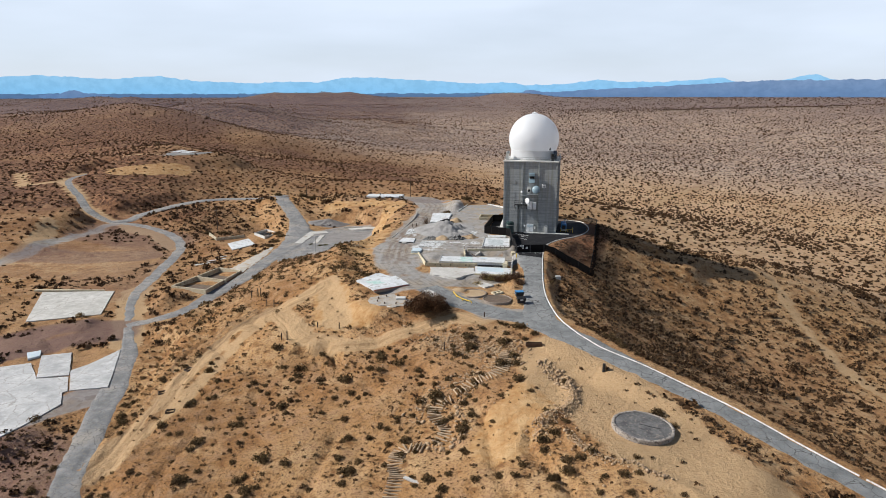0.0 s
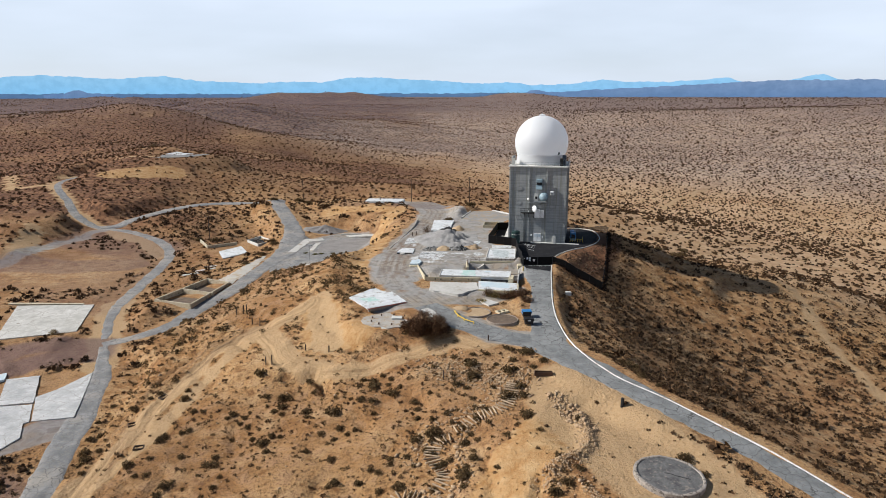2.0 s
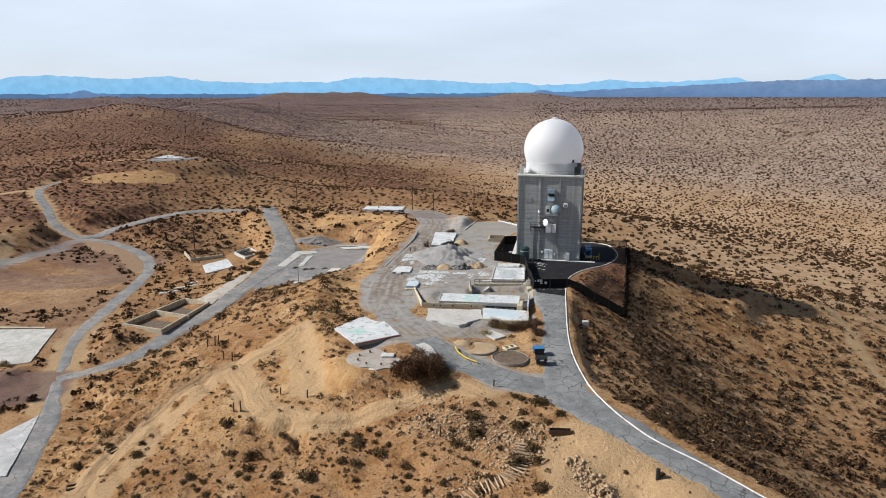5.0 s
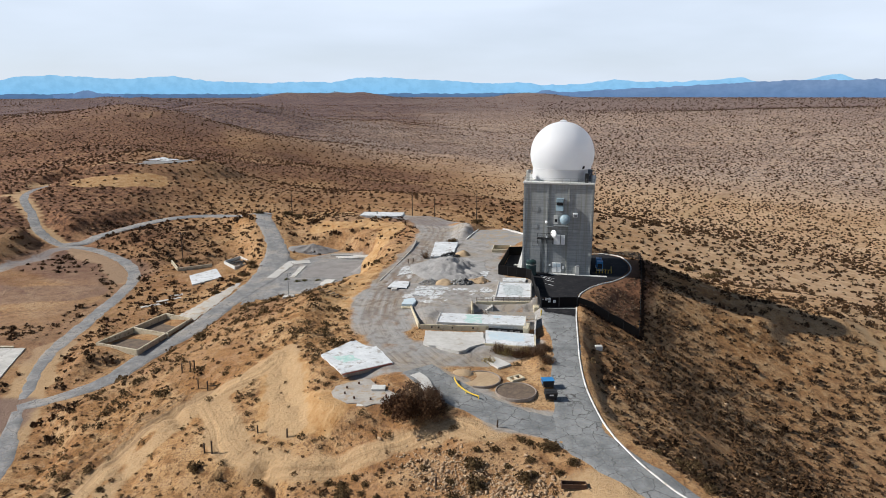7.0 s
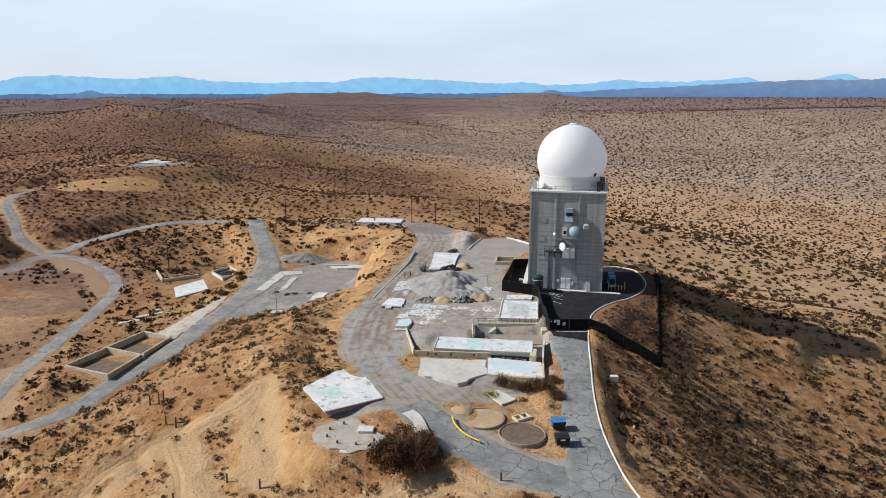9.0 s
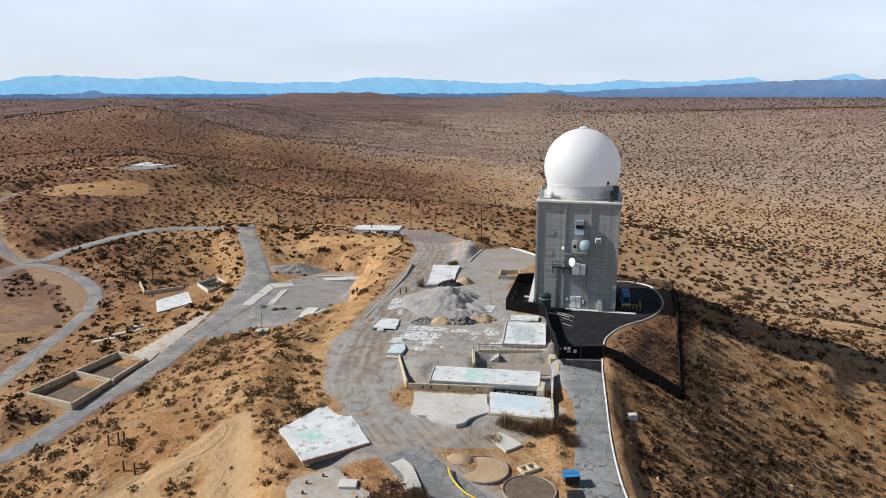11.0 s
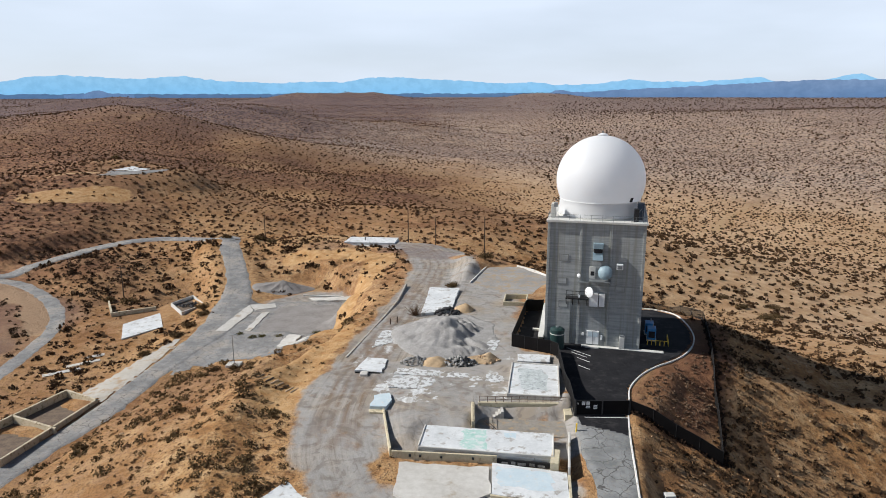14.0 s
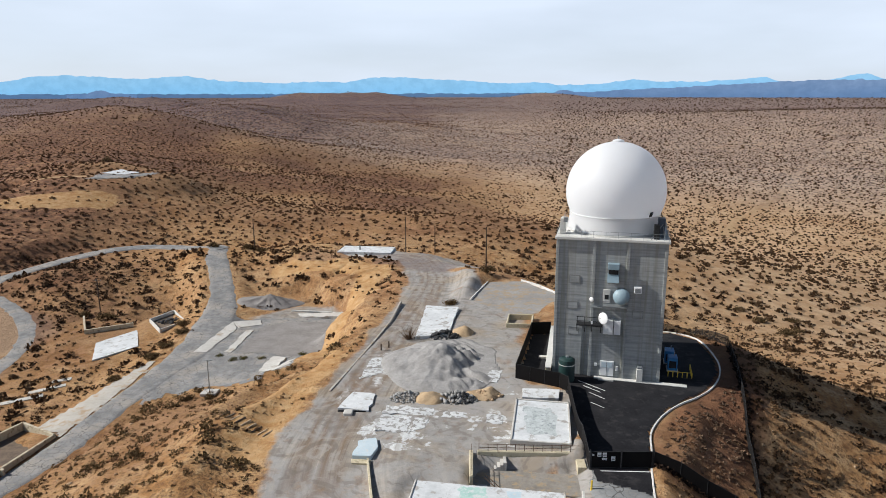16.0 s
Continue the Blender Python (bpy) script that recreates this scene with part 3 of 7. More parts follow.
# hills far out, standing on the plain: x, y, reach in x, reach in y, height
FAR_HILLS = [(-570, 3560, 260, 160, 34), (-860, 3500, 160, 160, 20), (-1180, 2760, 150, 150, 28), (-1430, 2640, 130, 150, 24), (380, 3780, 190, 160, 32), (-640, 1780, 150, 150, 52), (-420, 1500, 200, 150, 26), (-60, 1700, 300, 150, 14), (1250, 2300, 520, 130, 18), (-300, 2700, 400, 160, 14), (-1050, 1900, 200, 220, 20), (-900, 2300, 220, 160, 26)]

# washed-out channels, dug pits, wheel ruts and (below zero) banks: half width, depth, line
GULLIES = [
    (1.7, 1.1, [(15, 106.2), (14.3, 102.6), (15, 99.4), (17, 95.2), (18.8, 91), (20.4, 86)]),
    (1.3, -0.55, [(20.2, 104.8), (22.4, 99.1), (25.3, 96.5), (29.7, 94), (33.6, 90.5), (37, 87)]),
    (1.8, -0.7, [(23.8, 123.5), (24.1, 117.8), (22.4, 111.7), (19.4, 109.6), (16.6, 107)]),
    (1.6, 2.0, [(-33, 146), (-30, 145), (-26.8, 146.3)]), (1.6, 2.2, [(-25.4, 144.7), (-23.7, 140.3)]), (1.5, 1.8, [(-31.6, 140.5), (-27.4, 139.6)]),
    (1.4, 0.9, [(-49, 166), (-44.6, 160.5)]), (1.2, 0.8, [(-16, 132), (-13, 127)]), (1.3, 0.8, [(-40, 133), (-37, 126)]), (1.2, 0.9, [(-6, 136), (-3, 131)]),
    (1.2, 0.9, [(-19, 258), (-25, 262), (-31, 263)]), (1.4, 1.1, [(-18, 268), (-24, 271), (-29, 273)]), (1.2, 0.9, [(-16, 277), (-22, 280), (-28, 280)]), (1.3, 1.2, [(-15, 288), (-21, 291), (-27, 293)]), (1.2, 1.0, [(-16, 300), (-23, 301), (-30, 304)]), (1.3, 1.0, [(-20, 313), (-27, 310), (-34, 306)]), (1.3, 0.9, [(-33, 321), (-37, 314), (-42, 308)]),
    (1.6, 0.7, [(6, 117), (8, 108), (8.5, 98), (11, 88)]), (1.4, 0.7, [(-20, 116), (-22, 104), (-27, 92)]), (1.4, 0.6, [(-48, 120), (-50, 106), (-47, 92)]),
    (0.9, 0.5, [(-60.6, 112), (-60.4, 124), (-61.8, 139), (-62.4, 153), (-59, 162), (-54.6, 169), (-49, 173)]),
    (0.9, 0.5, [(-62.8, 110), (-62.8, 124), (-64.4, 139), (-65, 153), (-61.6, 163), (-57, 170.6), (-50.6, 175.6)]),
    (1.0, 0.5, [(-57, 108), (-56.6, 124), (-58, 140), (-58, 154), (-54, 162), (-47, 167)]),
    (0.8, 0.45, [(-66.4, 112), (-65.6, 126), (-67, 141), (-67, 154)]),
]


def lattice(ix, iy, seed):
    h = (ix * 374761393 + iy * 668265263 + seed * 974711) & 0xFFFFFFFF
    h = ((h ^ (h >> 13)) * 1274126177) & 0xFFFFFFFF
    return (h ^ (h >> 16)) / 4294967295.0


def rough_field(x, y, size, seed):
    """Smooth random field, -1 to 1, with bumps of that size in metres."""
    u, v = np.asarray(x, float) / size, np.asarray(y, float) / size
    iu, iv = np.floor(u).astype(np.int64), np.floor(v).astype(np.int64)
    fu, fv = u - iu, v - iv
    fu, fv = fu * fu * (3 - 2 * fu), fv * fv * (3 - 2 * fv)
    a, b = lattice(iu, iv, seed), lattice(iu + 1, iv, seed)
    c, d = lattice(iu, iv + 1, seed), lattice(iu + 1, iv + 1, seed)
    return 2 * ((a * (1 - fu) + b * fu) * (1 - fv) + (c * (1 - fu) + d * fu) * fv) - 1


def from_line(x, y, pts):
    """Distance from a line of (x, y, z) points, and the line's height there."""
    best, level = np.full(np.shape(x), 1e9), np.zeros(np.shape(x))
    for (a, b, c), (d, e, f) in zip(pts, pts[1:]):
        u = np.clip(((x - a) * (d - a) + (y - b) * (e - b)) / ((d - a) ** 2 + (e - b) ** 2), 0, 1)
        r = np.hypot(x - a - u * (d - a), y - b - u * (e - b))
        level = np.where(r < best, c + u * (f - c), level)
        best = np.minimum(best, r)
    return best, level


def soft(q):
    q = np.clip(q, 0, 1)
    return q * q * (3 - 2 * q)


def land(x, y):
    """Height of the ground, and how far it is levelled (0 to 1)."""
    x, y = np.asarray(x, float), np.asarray(y, float)
    z = np.full(x.shape, LEVEL)
    for a, b, rx, ry, h in KNOLLS + SPURS + RISES:
        z = z + h * np.exp(-0.5 * (((x - a) / rx) ** 2 + ((y - b) / ry) ** 2))
    out = np.hypot(x, y - 100)
    wild = soft((np.hypot(x + 20, y - 230) - 130) / 250)
    hill = soft((150 - x + 0.1 * (y - 400)) / 260)
    crest = 1 - np.abs(rough_field(x - 0.3 * y, y + 0.2 * x, 130, 3))
    roll = rough_field(x + 0.35 * y, y - 0.2 * x, 170, 13)
    small = rough_field(x, y, 42, 4)
    z = z + wild * (2.0 + hill * (7.0 * (crest - 0.65) + 3.0 * roll + 1.6 * small) + (1 - hill) * (1.5 * roll + 0.4 * small))
    calm = 1 - soft((np.hypot(x + 20, y - 220) - 170) / 220)
    calm = calm * (1 - 0.6 * soft((x - 40) / 12))
    z = z + calm * (0.8 * rough_field(x, y, 14, 5) + 0.35 * rough_field(x, y, 5, 6) - 0.45 * np.clip(1 - 3.5 * np.abs(rough_field(x + 0.8 * y, 0.45 * y, 9, 10)), 0, 1))
    z = z + calm * 0.13 * rough_field(x, y, 2.1, 7)
    lift = 1 + np.maximum(out - 1500, 0) ** 1.5 / 1488 ** 1.5
    z = 46.6 - (46.6 - np.where(out > 1500, np.minimum(z, -40), z)) / lift
    for a, b, rx, ry, h in FAR_HILLS:
        z = z + (1 + 0.35 * rough_field(x, y, 150, 9) + 0.2 * rough_field(x, y, 60, 11)) * h * np.exp(-0.5 * (((x - a) / rx) ** 2 + ((y - b) / ry) ** 2))
    done = np.zeros(x.shape)
    for half, run, pts in GRADES.values():
        d, level = from_line(x, y, pts)
        w = soft(1 - (d + 0.5 * rough_field(x, y, 6, 8) - half) / run)
        z, done = z * (1 - w) + w * level, np.maximum(done, w)
    for half, deep, pts in GULLIES:
        d = from_line(x + 0.5 * rough_field(x, y, 3.1, 14), y + 0.5 * rough_field(x, y, 3.7, 15), [(*p, 0) for p in pts])[0]
        z = z - deep * soft(1 - d / half)
    return z, done


def gz(x, y):
    return float(land(np.array([x]), np.array([y]))[0][0])


def near_poly(x, y, pts):
    """True inside a polygon."""
    inside = np.zeros(np.shape(x), bool)
    for (a, b), (c, d) in zip(pts, pts[1:] + pts[:1]):
        cross = ((b > y) != (d > y)) & (x < (c - a) * (y - b) / (d - b + 1e-12) + a)
        inside ^= cross
    return inside


# ---- building helpers ----


def part(name, bm, material, parent=None, label="", smooth=False):
    if isinstance(bm, bpy.types.Mesh):
        me = bm
    else:
        me = bpy.data.meshes.new(name)
        bmesh.ops.recalc_face_normals(bm, faces=bm.faces)
        bm.to_mesh(me)
        bm.free()
        me.materials.append(material)
        if smooth:
            me.polygons.foreach_set("use_smooth", [True] * len(me.polygons))
    ob = new(name, me)
    ob.parent = parent
    if label:
        ob["label"] = label
    return ob


def thing(name, label, category, m=None, group="", kind=""):
    ob = tagged(new(name), label, category, group, kind)
    ob.empty_display_size = 0.3
    if m is not None:
        ob.matrix_basis = m
    return ob


def box(bm, x0, y0, z0, x1, y1, z1, m=None):
    made = bmesh.ops.create_cube(bm, size=1)["verts"]
    t = Matrix.Translation(((x0 + x1) / 2, (y0 + y1) / 2, (z0 + z1) / 2)) @ Matrix.Diagonal((x1 - x0, y1 - y0, z1 - z0, 1))
    bmesh.ops.transform(bm, matrix=(m @ t) if m is not None else t, verts=made)
    return made


def boxed(*a, bevel=0.0, m=None):
    bm = bmesh.new()
    box(bm, *a, m=m)
    if bevel:
        bmesh.ops.bevel(bm, geom=bm.edges[:], offset=bevel, segments=1, affect="EDGES", profile=0.5)
    return bm


def rod(bm, p, q, r, r2=None, n=8):
    p, q = Vector(p), Vector(q)
    d = q - p
    made = bmesh.ops.create_cone(bm, cap_ends=True, segments=n, radius1=r, radius2=r if r2 is None else r2, depth=d.length)["verts"]
    bmesh.ops.transform(bm, matrix=Matrix.Translation((p + q) / 2) @ d.to_track_quat("Z", "Y").to_matrix().to_4x4(), verts=made)
    return made


def rodded(*a, **k):
    bm = bmesh.new()
    rod(bm, *a, **k)
    return bm


def lathe(profile, n=48):
    """A turned shape from (radius, height) points."""
    bm = bmesh.new()
    rings = [[bm.verts.new((r * math.cos(2 * math.pi * i / n), r * math.sin(2 * math.pi * i / n), z)) for i in range(n)] for r, z in profile]
    for a, b in zip(rings, rings[1:]):
        for i in range(n):
            bm.faces.new((a[i], a[(i + 1) % n], b[(i + 1) % n], b[i]))
    if profile[0][0] > 0.01:
        bm.faces.new(rings[0][::-1])
    if profile[-1][0] > 0.01:
        bm.faces.new(rings[-1])
    return bm


def prism(pts, low, high, worn=0.0, seed=1, step=1.2):
    """A slab on a polygon; worn: how far its rim wanders."""
    rnd, ring = random.Random(seed), []
    for (a, b), (c, d) in zip(pts, pts[1:] + pts[:1]):
        k = max(1, int(math.hypot(c - a, d - b) / step)) if worn else 1
        for i in range(k):
            t = i / k
            ring.append((a + (c - a) * t + rnd.uniform(-worn, worn), b + (d - b) * t + rnd.uniform(-worn, worn)))
    bm = bmesh.new()
    top = [bm.verts.new((x, y, high)) for x, y in ring]
    low_ring = [bm.verts.new((x, y, low)) for x, y in ring]
    bm.faces.new(top)
    bm.faces.new(low_ring[::-1])
    for i in range(len(ring)):
        j = (i + 1) % len(ring)
        bm.faces.new((top[i], low_ring[i], low_ring[j], top[j]))
    bmesh.ops.triangulate(bm, faces=[f for f in bm.faces if len(f.verts) > 4])
    return bm


def smooth_line(pts, step=1.5):
    """A rounded line through points (x, y, ...)."""
    p = np.array(pts, float)
    p = np.vstack([2 * p[0] - p[1], p, 2 * p[-1] - p[-2]])
    out = []
    for i in range(1, len(p) - 2):
        k = max(2, int(np.linalg.norm(p[i + 1][:2] - p[i][:2]) / step))
        for j in range(k):
            t = j / k
            out.append(0.5 * (2 * p[i] + (p[i + 1] - p[i - 1]) * t + (2 * p[i - 1] - 5 * p[i] + 4 * p[i + 1] - p[i + 2]) * t * t + (3 * p[i] - p[i - 1] - 3 * p[i + 1] + p[i + 2]) * t ** 3))
    out.append(p[-2])
    return np.array(out)


def ribbon(name, pts, half, material, label, raise_by=0.07, ragged=0.35, seed=1, across=6, taper=True):
    """A paved strip laid on the land, with a broken edge."""
    line = smooth_line([q[:2] for q in pts])
    d = np.gradient(line, axis=0)
    d /= np.linalg.norm(d, axis=1)[:, None]
    side = np.stack([d[:, 1], -d[:, 0]], 1)
    halves = np.interp(np.linspace(0, 1, len(line)), np.linspace(0, 1, len(half)), half) if isinstance(half, (list, tuple)) else np.full(len(line), half)
    verts, faces, n = [], [], across + 3
    for i, (c, s, h) in enumerate(zip(line, side, halves)):
        row = []
        for j in range(n):
            u = -1 + 2 * max(0, min(across, j - 1)) / across
            w = h * u
            if j <= 1 or j >= n - 2:
                w += (-0.45 if j == 0 else 0.45 if j == n - 1 else 0) + ragged * (float(rough_field(c[0], c[1], 2.3, seed + (j > 2))) + 0.6 * float(rough_field(c[0], c[1], 0.9, seed + 4 + (j > 2))))
            row.append((c[0] + s[0] * w, c[1] + s[1] * w))
        verts += row
        if i:
            for j in range(n - 1):
                a = (i - 1) * n + j
                faces.append((a, a + 1, a + n + 1, a + n))
    v = np.array(verts)
    z = land(v[:, 0], v[:, 1])[0] + raise_by
    z.reshape(-1, n)[:, 0] -= raise_by + 0.06
    z.reshape(-1, n)[:, -1] -= raise_by + 0.06
    me = bpy.data.meshes.new(name)
    me.from_pydata([(x, y, h) for (x, y), h in zip(verts, z)], [], faces)
    me.materials.append(material)
    me.polygons.foreach_set("use_smooth", [True] * len(me.polygons))
    return tagged(new(name, me), label, kind="structure")


def spread(name, pts, material, label, raise_by=0.06, cell=0.8, ragged=0.6, seed=1):
    """A patch of paving laid on the land inside a polygon."""
    p = np.array(pts)
    xs, ys = np.arange(p[:, 0].min() - 1, p[:, 0].max() + 1, cell), np.arange(p[:, 1].min() - 1, p[:, 1].max() + 1, cell)
    X, Y = np.meshgrid(xs, ys)
    Xj, Yj = X + 0.25 * cell * rough_field(X, Y, 0.9, seed), Y + 0.25 * cell * rough_field(X, Y, 0.9, seed + 1)
    cx, cy = Xj[:-1, :-1] + cell / 2, Yj[:-1, :-1] + cell / 2
    on = near_poly(cx + ragged * rough_field(cx, cy, 1.7, seed + 2), cy + ragged * rough_field(cx, cy, 1.7, seed + 3), list(pts))
    n = X.shape[1]
    ids = np.arange(X.size).reshape(X.shape)
    faces = np.stack([ids[:-1, :-1][on], ids[:-1, 1:][on], ids[1:, 1:][on], ids[1:, :-1][on]], 1)
    used, inv = np.unique(faces, return_inverse=True)
    z = land(Xj.ravel()[used], Yj.ravel()[used])[0] + raise_by
    me = bpy.data.meshes.new(name)
    me.from_pydata(list(zip(Xj.ravel()[used].tolist(), Yj.ravel()[used].tolist(), z.tolist())), [], inv.reshape(faces.shape).tolist())
    me.materials.append(material)
    me.polygons.foreach_set("use_smooth", [True] * len(me.polygons))
    return tagged(new(name, me), label, kind="structure")


# ---- ground ----
SAND_TRACKS = [
    (1.7, [(-66, 106, 0), (-62, 119, 0), (-59, 137, 0), (-54, 160, 0), (-45, 169, 0), (-38, 170, 0), (-30, 178, 0)]),
    (1.3, [(-60, 112, 0), (-55, 130, 0), (-50, 155, 0), (-44, 166, 0)]),
    (2.2, [(-42, 168, 0), (-37, 158, 0), (-33, 150.5, 0), (-21, 145, 0), (-11, 146, 0), (2, 149, 0), (9, 149, 0)]),
    (3.0, [(-31, 177, 0), (-28, 165, 0), (-25, 156, 0)]),
    (8.5, [(25, 129, 0), (31, 113, 0), (36, 101, 0), (44, 85, 0)]),
    (2.2, [(-200, 364, 0), (-214, 380, 0), (-230, 372, 0), (-260, 420, 0)]),
    (1.3, [(-204, 372, 0), (-216, 388, 0), (-222, 410, 0), (-206, 428, 0), (-184, 442, 0)]),
    (3.0, [(-176, 300, 0), (-166, 268, 0), (-172, 240, 0)]),
    (1.4, [(112, 250, 0), (116, 230, 0), (112, 205, 0), (114, 180, 0), (118, 150, 0)]),
    (3.5, [(-82, 166, 0), (-88, 182, 0), (-94, 196, 0), (-100, 214, 0)]),
    (3.0, [(-112, 276, 0), (-126, 296, 0), (-146, 310, 0)]),
    (2.6, [(-200, 364, 0), (-186, 346, 0), (-170, 328, 0), (-150, 314, 0)]),
    (3.0, [(200, 640, 0), (244, 738, 0), (371, 942, 0), (497, 1176, 0), (630, 1387, 0), (883, 1774, 0)]),
]
CLAY_BANKS = [(8, [(-186, 397, 0), (-172, 403, 0), (-160, 408, 0)]), (4, [(-30, 262, 0), (-26, 285, 0), (-22, 312, 0), (-34, 322, 0), (-52, 326, 0)]), (4, [(-30, 172, 0), (-27, 160, 0), (-18, 156, 0)]), (4, [(9, 104, 0), (13, 112, 0), (18, 118, 0)]), (4, [(-22, 238, 0), (-24, 222, 0), (-25, 205, 0)])]
GRAVEL = [(3.2, [(-76.5, 143, 0), (-78.5, 135, 0), (-86, 126, 0), (-98, 118.5, 0)]), (2.6, [(-154, 316, 0), (-162, 293, 0), (-165, 268, 0), (-168, 248, 0), (-176, 220, 0)]), (5, [(-172, 436, 0), (-160, 450, 0)]), (12.6, [(-1, 204, 0), (-1, 225, 0), (4, 262, 0)]), (5.6, GRADES["top"][2]), (6, GRADES["apron"][2]), (6, GRADES["court"][2]), (11, GRADES["lot"][2]), (8, [(-24, 343, 0), (-8, 332, 0), (4, 318, 0)]), (3.4, GRADES["hillroad"][2][5:]), (4, [(12, 268, 0), (20, 280, 0)]), (6, [(0, 300, 0), (4, 276, 0)]), (2.6, [(20.8, 193, 0), (21, 203, 0)]), (4, [(10.5, 225, 0), (12, 240, 0), (12, 262, 0)]), (3, [(12, 221.5, 0), (21, 220.5, 0)])]
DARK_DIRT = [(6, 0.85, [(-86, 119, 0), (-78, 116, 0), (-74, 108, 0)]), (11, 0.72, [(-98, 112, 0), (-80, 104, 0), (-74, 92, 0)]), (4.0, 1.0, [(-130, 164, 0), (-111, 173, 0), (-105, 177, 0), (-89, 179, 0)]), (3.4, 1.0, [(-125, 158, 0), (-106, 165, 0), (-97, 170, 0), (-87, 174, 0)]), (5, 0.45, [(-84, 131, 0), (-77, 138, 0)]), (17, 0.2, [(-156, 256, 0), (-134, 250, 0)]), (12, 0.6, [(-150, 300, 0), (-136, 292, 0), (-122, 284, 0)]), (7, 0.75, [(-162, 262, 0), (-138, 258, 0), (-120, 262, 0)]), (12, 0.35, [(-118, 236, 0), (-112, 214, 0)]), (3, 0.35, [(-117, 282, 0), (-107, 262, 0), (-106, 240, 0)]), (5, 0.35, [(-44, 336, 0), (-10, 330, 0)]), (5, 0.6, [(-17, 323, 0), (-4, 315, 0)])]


def stretch(core, core_step, reach, growth=1.036, back=1.036):
    lo, hi = core
    mid = list(np.arange(lo, hi, core_step))
    up, s, v = [], core_step, hi
    while v < reach:
        up.append(v)
        s *= growth
        v += s
    down, s, v = [], core_step, lo
    while v > -reach:
        s *= back
        v -= s
        down.append(v)
    return np.array(down[::-1] + mid + up)


gx, gy = stretch((-125, 85), 0.86, 5600), stretch((82, 352), 0.86, 5600, back=1.12)
gy = gy[gy > -2600]
GX, GY = np.meshgrid(gx, gy)
GZ, LEVELLED = land(GX.ravel(), GY.ravel())
nx, ny = len(gx), len(gy)
me = bpy.data.meshes.new("ground")
me.vertices.add(nx * ny)
me.vertices.foreach_set("co", np.stack([GX.ravel(), GY.ravel(), GZ], 1).astype(np.float32).ravel())
ids = np.arange(nx * ny).reshape(ny, nx)
quads = np.stack([ids[:-1, :-1], ids[:-1, 1:], ids[1:, 1:], ids[1:, :-1]], -1).reshape(-1, 4)
me.loops.add(quads.size)
me.loops.foreach_set("vertex_index", quads.ravel().astype(np.int32))
me.polygons.add(len(quads))
me.polygons.foreach_set("loop_start", np.arange(0, quads.size, 4, dtype=np.int32))
me.polygons.foreach_set("loop_total", np.full(len(quads), 4, np.int32))
me.polygons.foreach_set("use_smooth", np.ones(len(quads), bool))
me.update(calc_edges=True)


def cover_at(x, y):
    """Grit, sand and clay on the ground, each 0 to 1."""
    wob = 1.2 * rough_field(x, y, 7, 21) + 0.6 * rough_field(x, y, 3, 22)
    out = []
    for rows in (GRAVEL, SAND_TRACKS, CLAY_BANKS):
        best = np.zeros(np.shape(x))
        for half, pts in rows:
            d = from_line(x, y, pts)[0] + wob
            best = np.maximum(best, soft(1 - (d - half) / max(1.5, half * 0.35)))
        out.append(best)
    return out


cg, ct, cc = cover_at(GX.ravel(), GY.ravel())
# grows with distance; drives far brush and the painted haze
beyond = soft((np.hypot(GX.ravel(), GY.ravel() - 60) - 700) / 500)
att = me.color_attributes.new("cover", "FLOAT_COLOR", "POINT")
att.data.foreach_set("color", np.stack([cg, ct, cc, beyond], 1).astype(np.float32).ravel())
# dead brush litter on the hills and the steep flank, and wheel ruts
HILLY = np.maximum(soft((-GX.ravel() - 60 - 0.25 * (GY.ravel() - 380)) / 120) * soft((GY.ravel() - 285) / 50), soft((GY.ravel() - 350) / 80) * soft((160 - GX.ravel()) / 220) * 0.62)
FLANK = soft((GX.ravel() - 30 - 0.6 * np.clip(150 - GY.ravel(), 0, 200)) / 9) * soft((200 - GY.ravel()) / 50) * (0.15 + 0.85 * soft((74 - GX.ravel()) / 36))
VALE = soft((-58 - GX.ravel()) / 36) * soft((340 - GY.ravel()) / 30) * 0.5
SLOPE = soft((-30 - GX.ravel()) / 14) * soft((GX.ravel() + 80) / 8) * soft((GY.ravel() - 160) / 20) * soft((252 - GY.ravel()) / 12) * 0.5
INSIDE = soft(1 - (from_line(GX.ravel(), GY.ravel(), [(36, 203, 0), (42, 211, 0), (49, 226, 0), (54, 244, 0)])[0] - 5.5) / 3)
patchy = 0.55 + 0.45 * rough_field(GX.ravel(), GY.ravel(), 60, 35) + 0.25 * rough_field(GX.ravel(), GY.ravel(), 17, 36)
FORE = soft((20 - GX.ravel()) / 12) * soft((GX.ravel() + 66) / 10) * soft((158 - GY.ravel()) / 22) * 0.35
lit = np.clip(np.maximum.reduce([HILLY * 1.2 * soft((1100 - GY.ravel()) / 300), FLANK * 0.2, FORE, VALE * (1 - soft(1 - (from_line(GX.ravel(), GY.ravel(), [(-152, 252, 0), (-132, 248, 0), (-130, 264, 0)])[0] - 9) / 6)), INSIDE, SLOPE]) * np.clip(patchy + 0.35, 0, 1.25), 0, 1) * (1 - np.maximum(cg, ct))
ruts = np.zeros(len(lit))
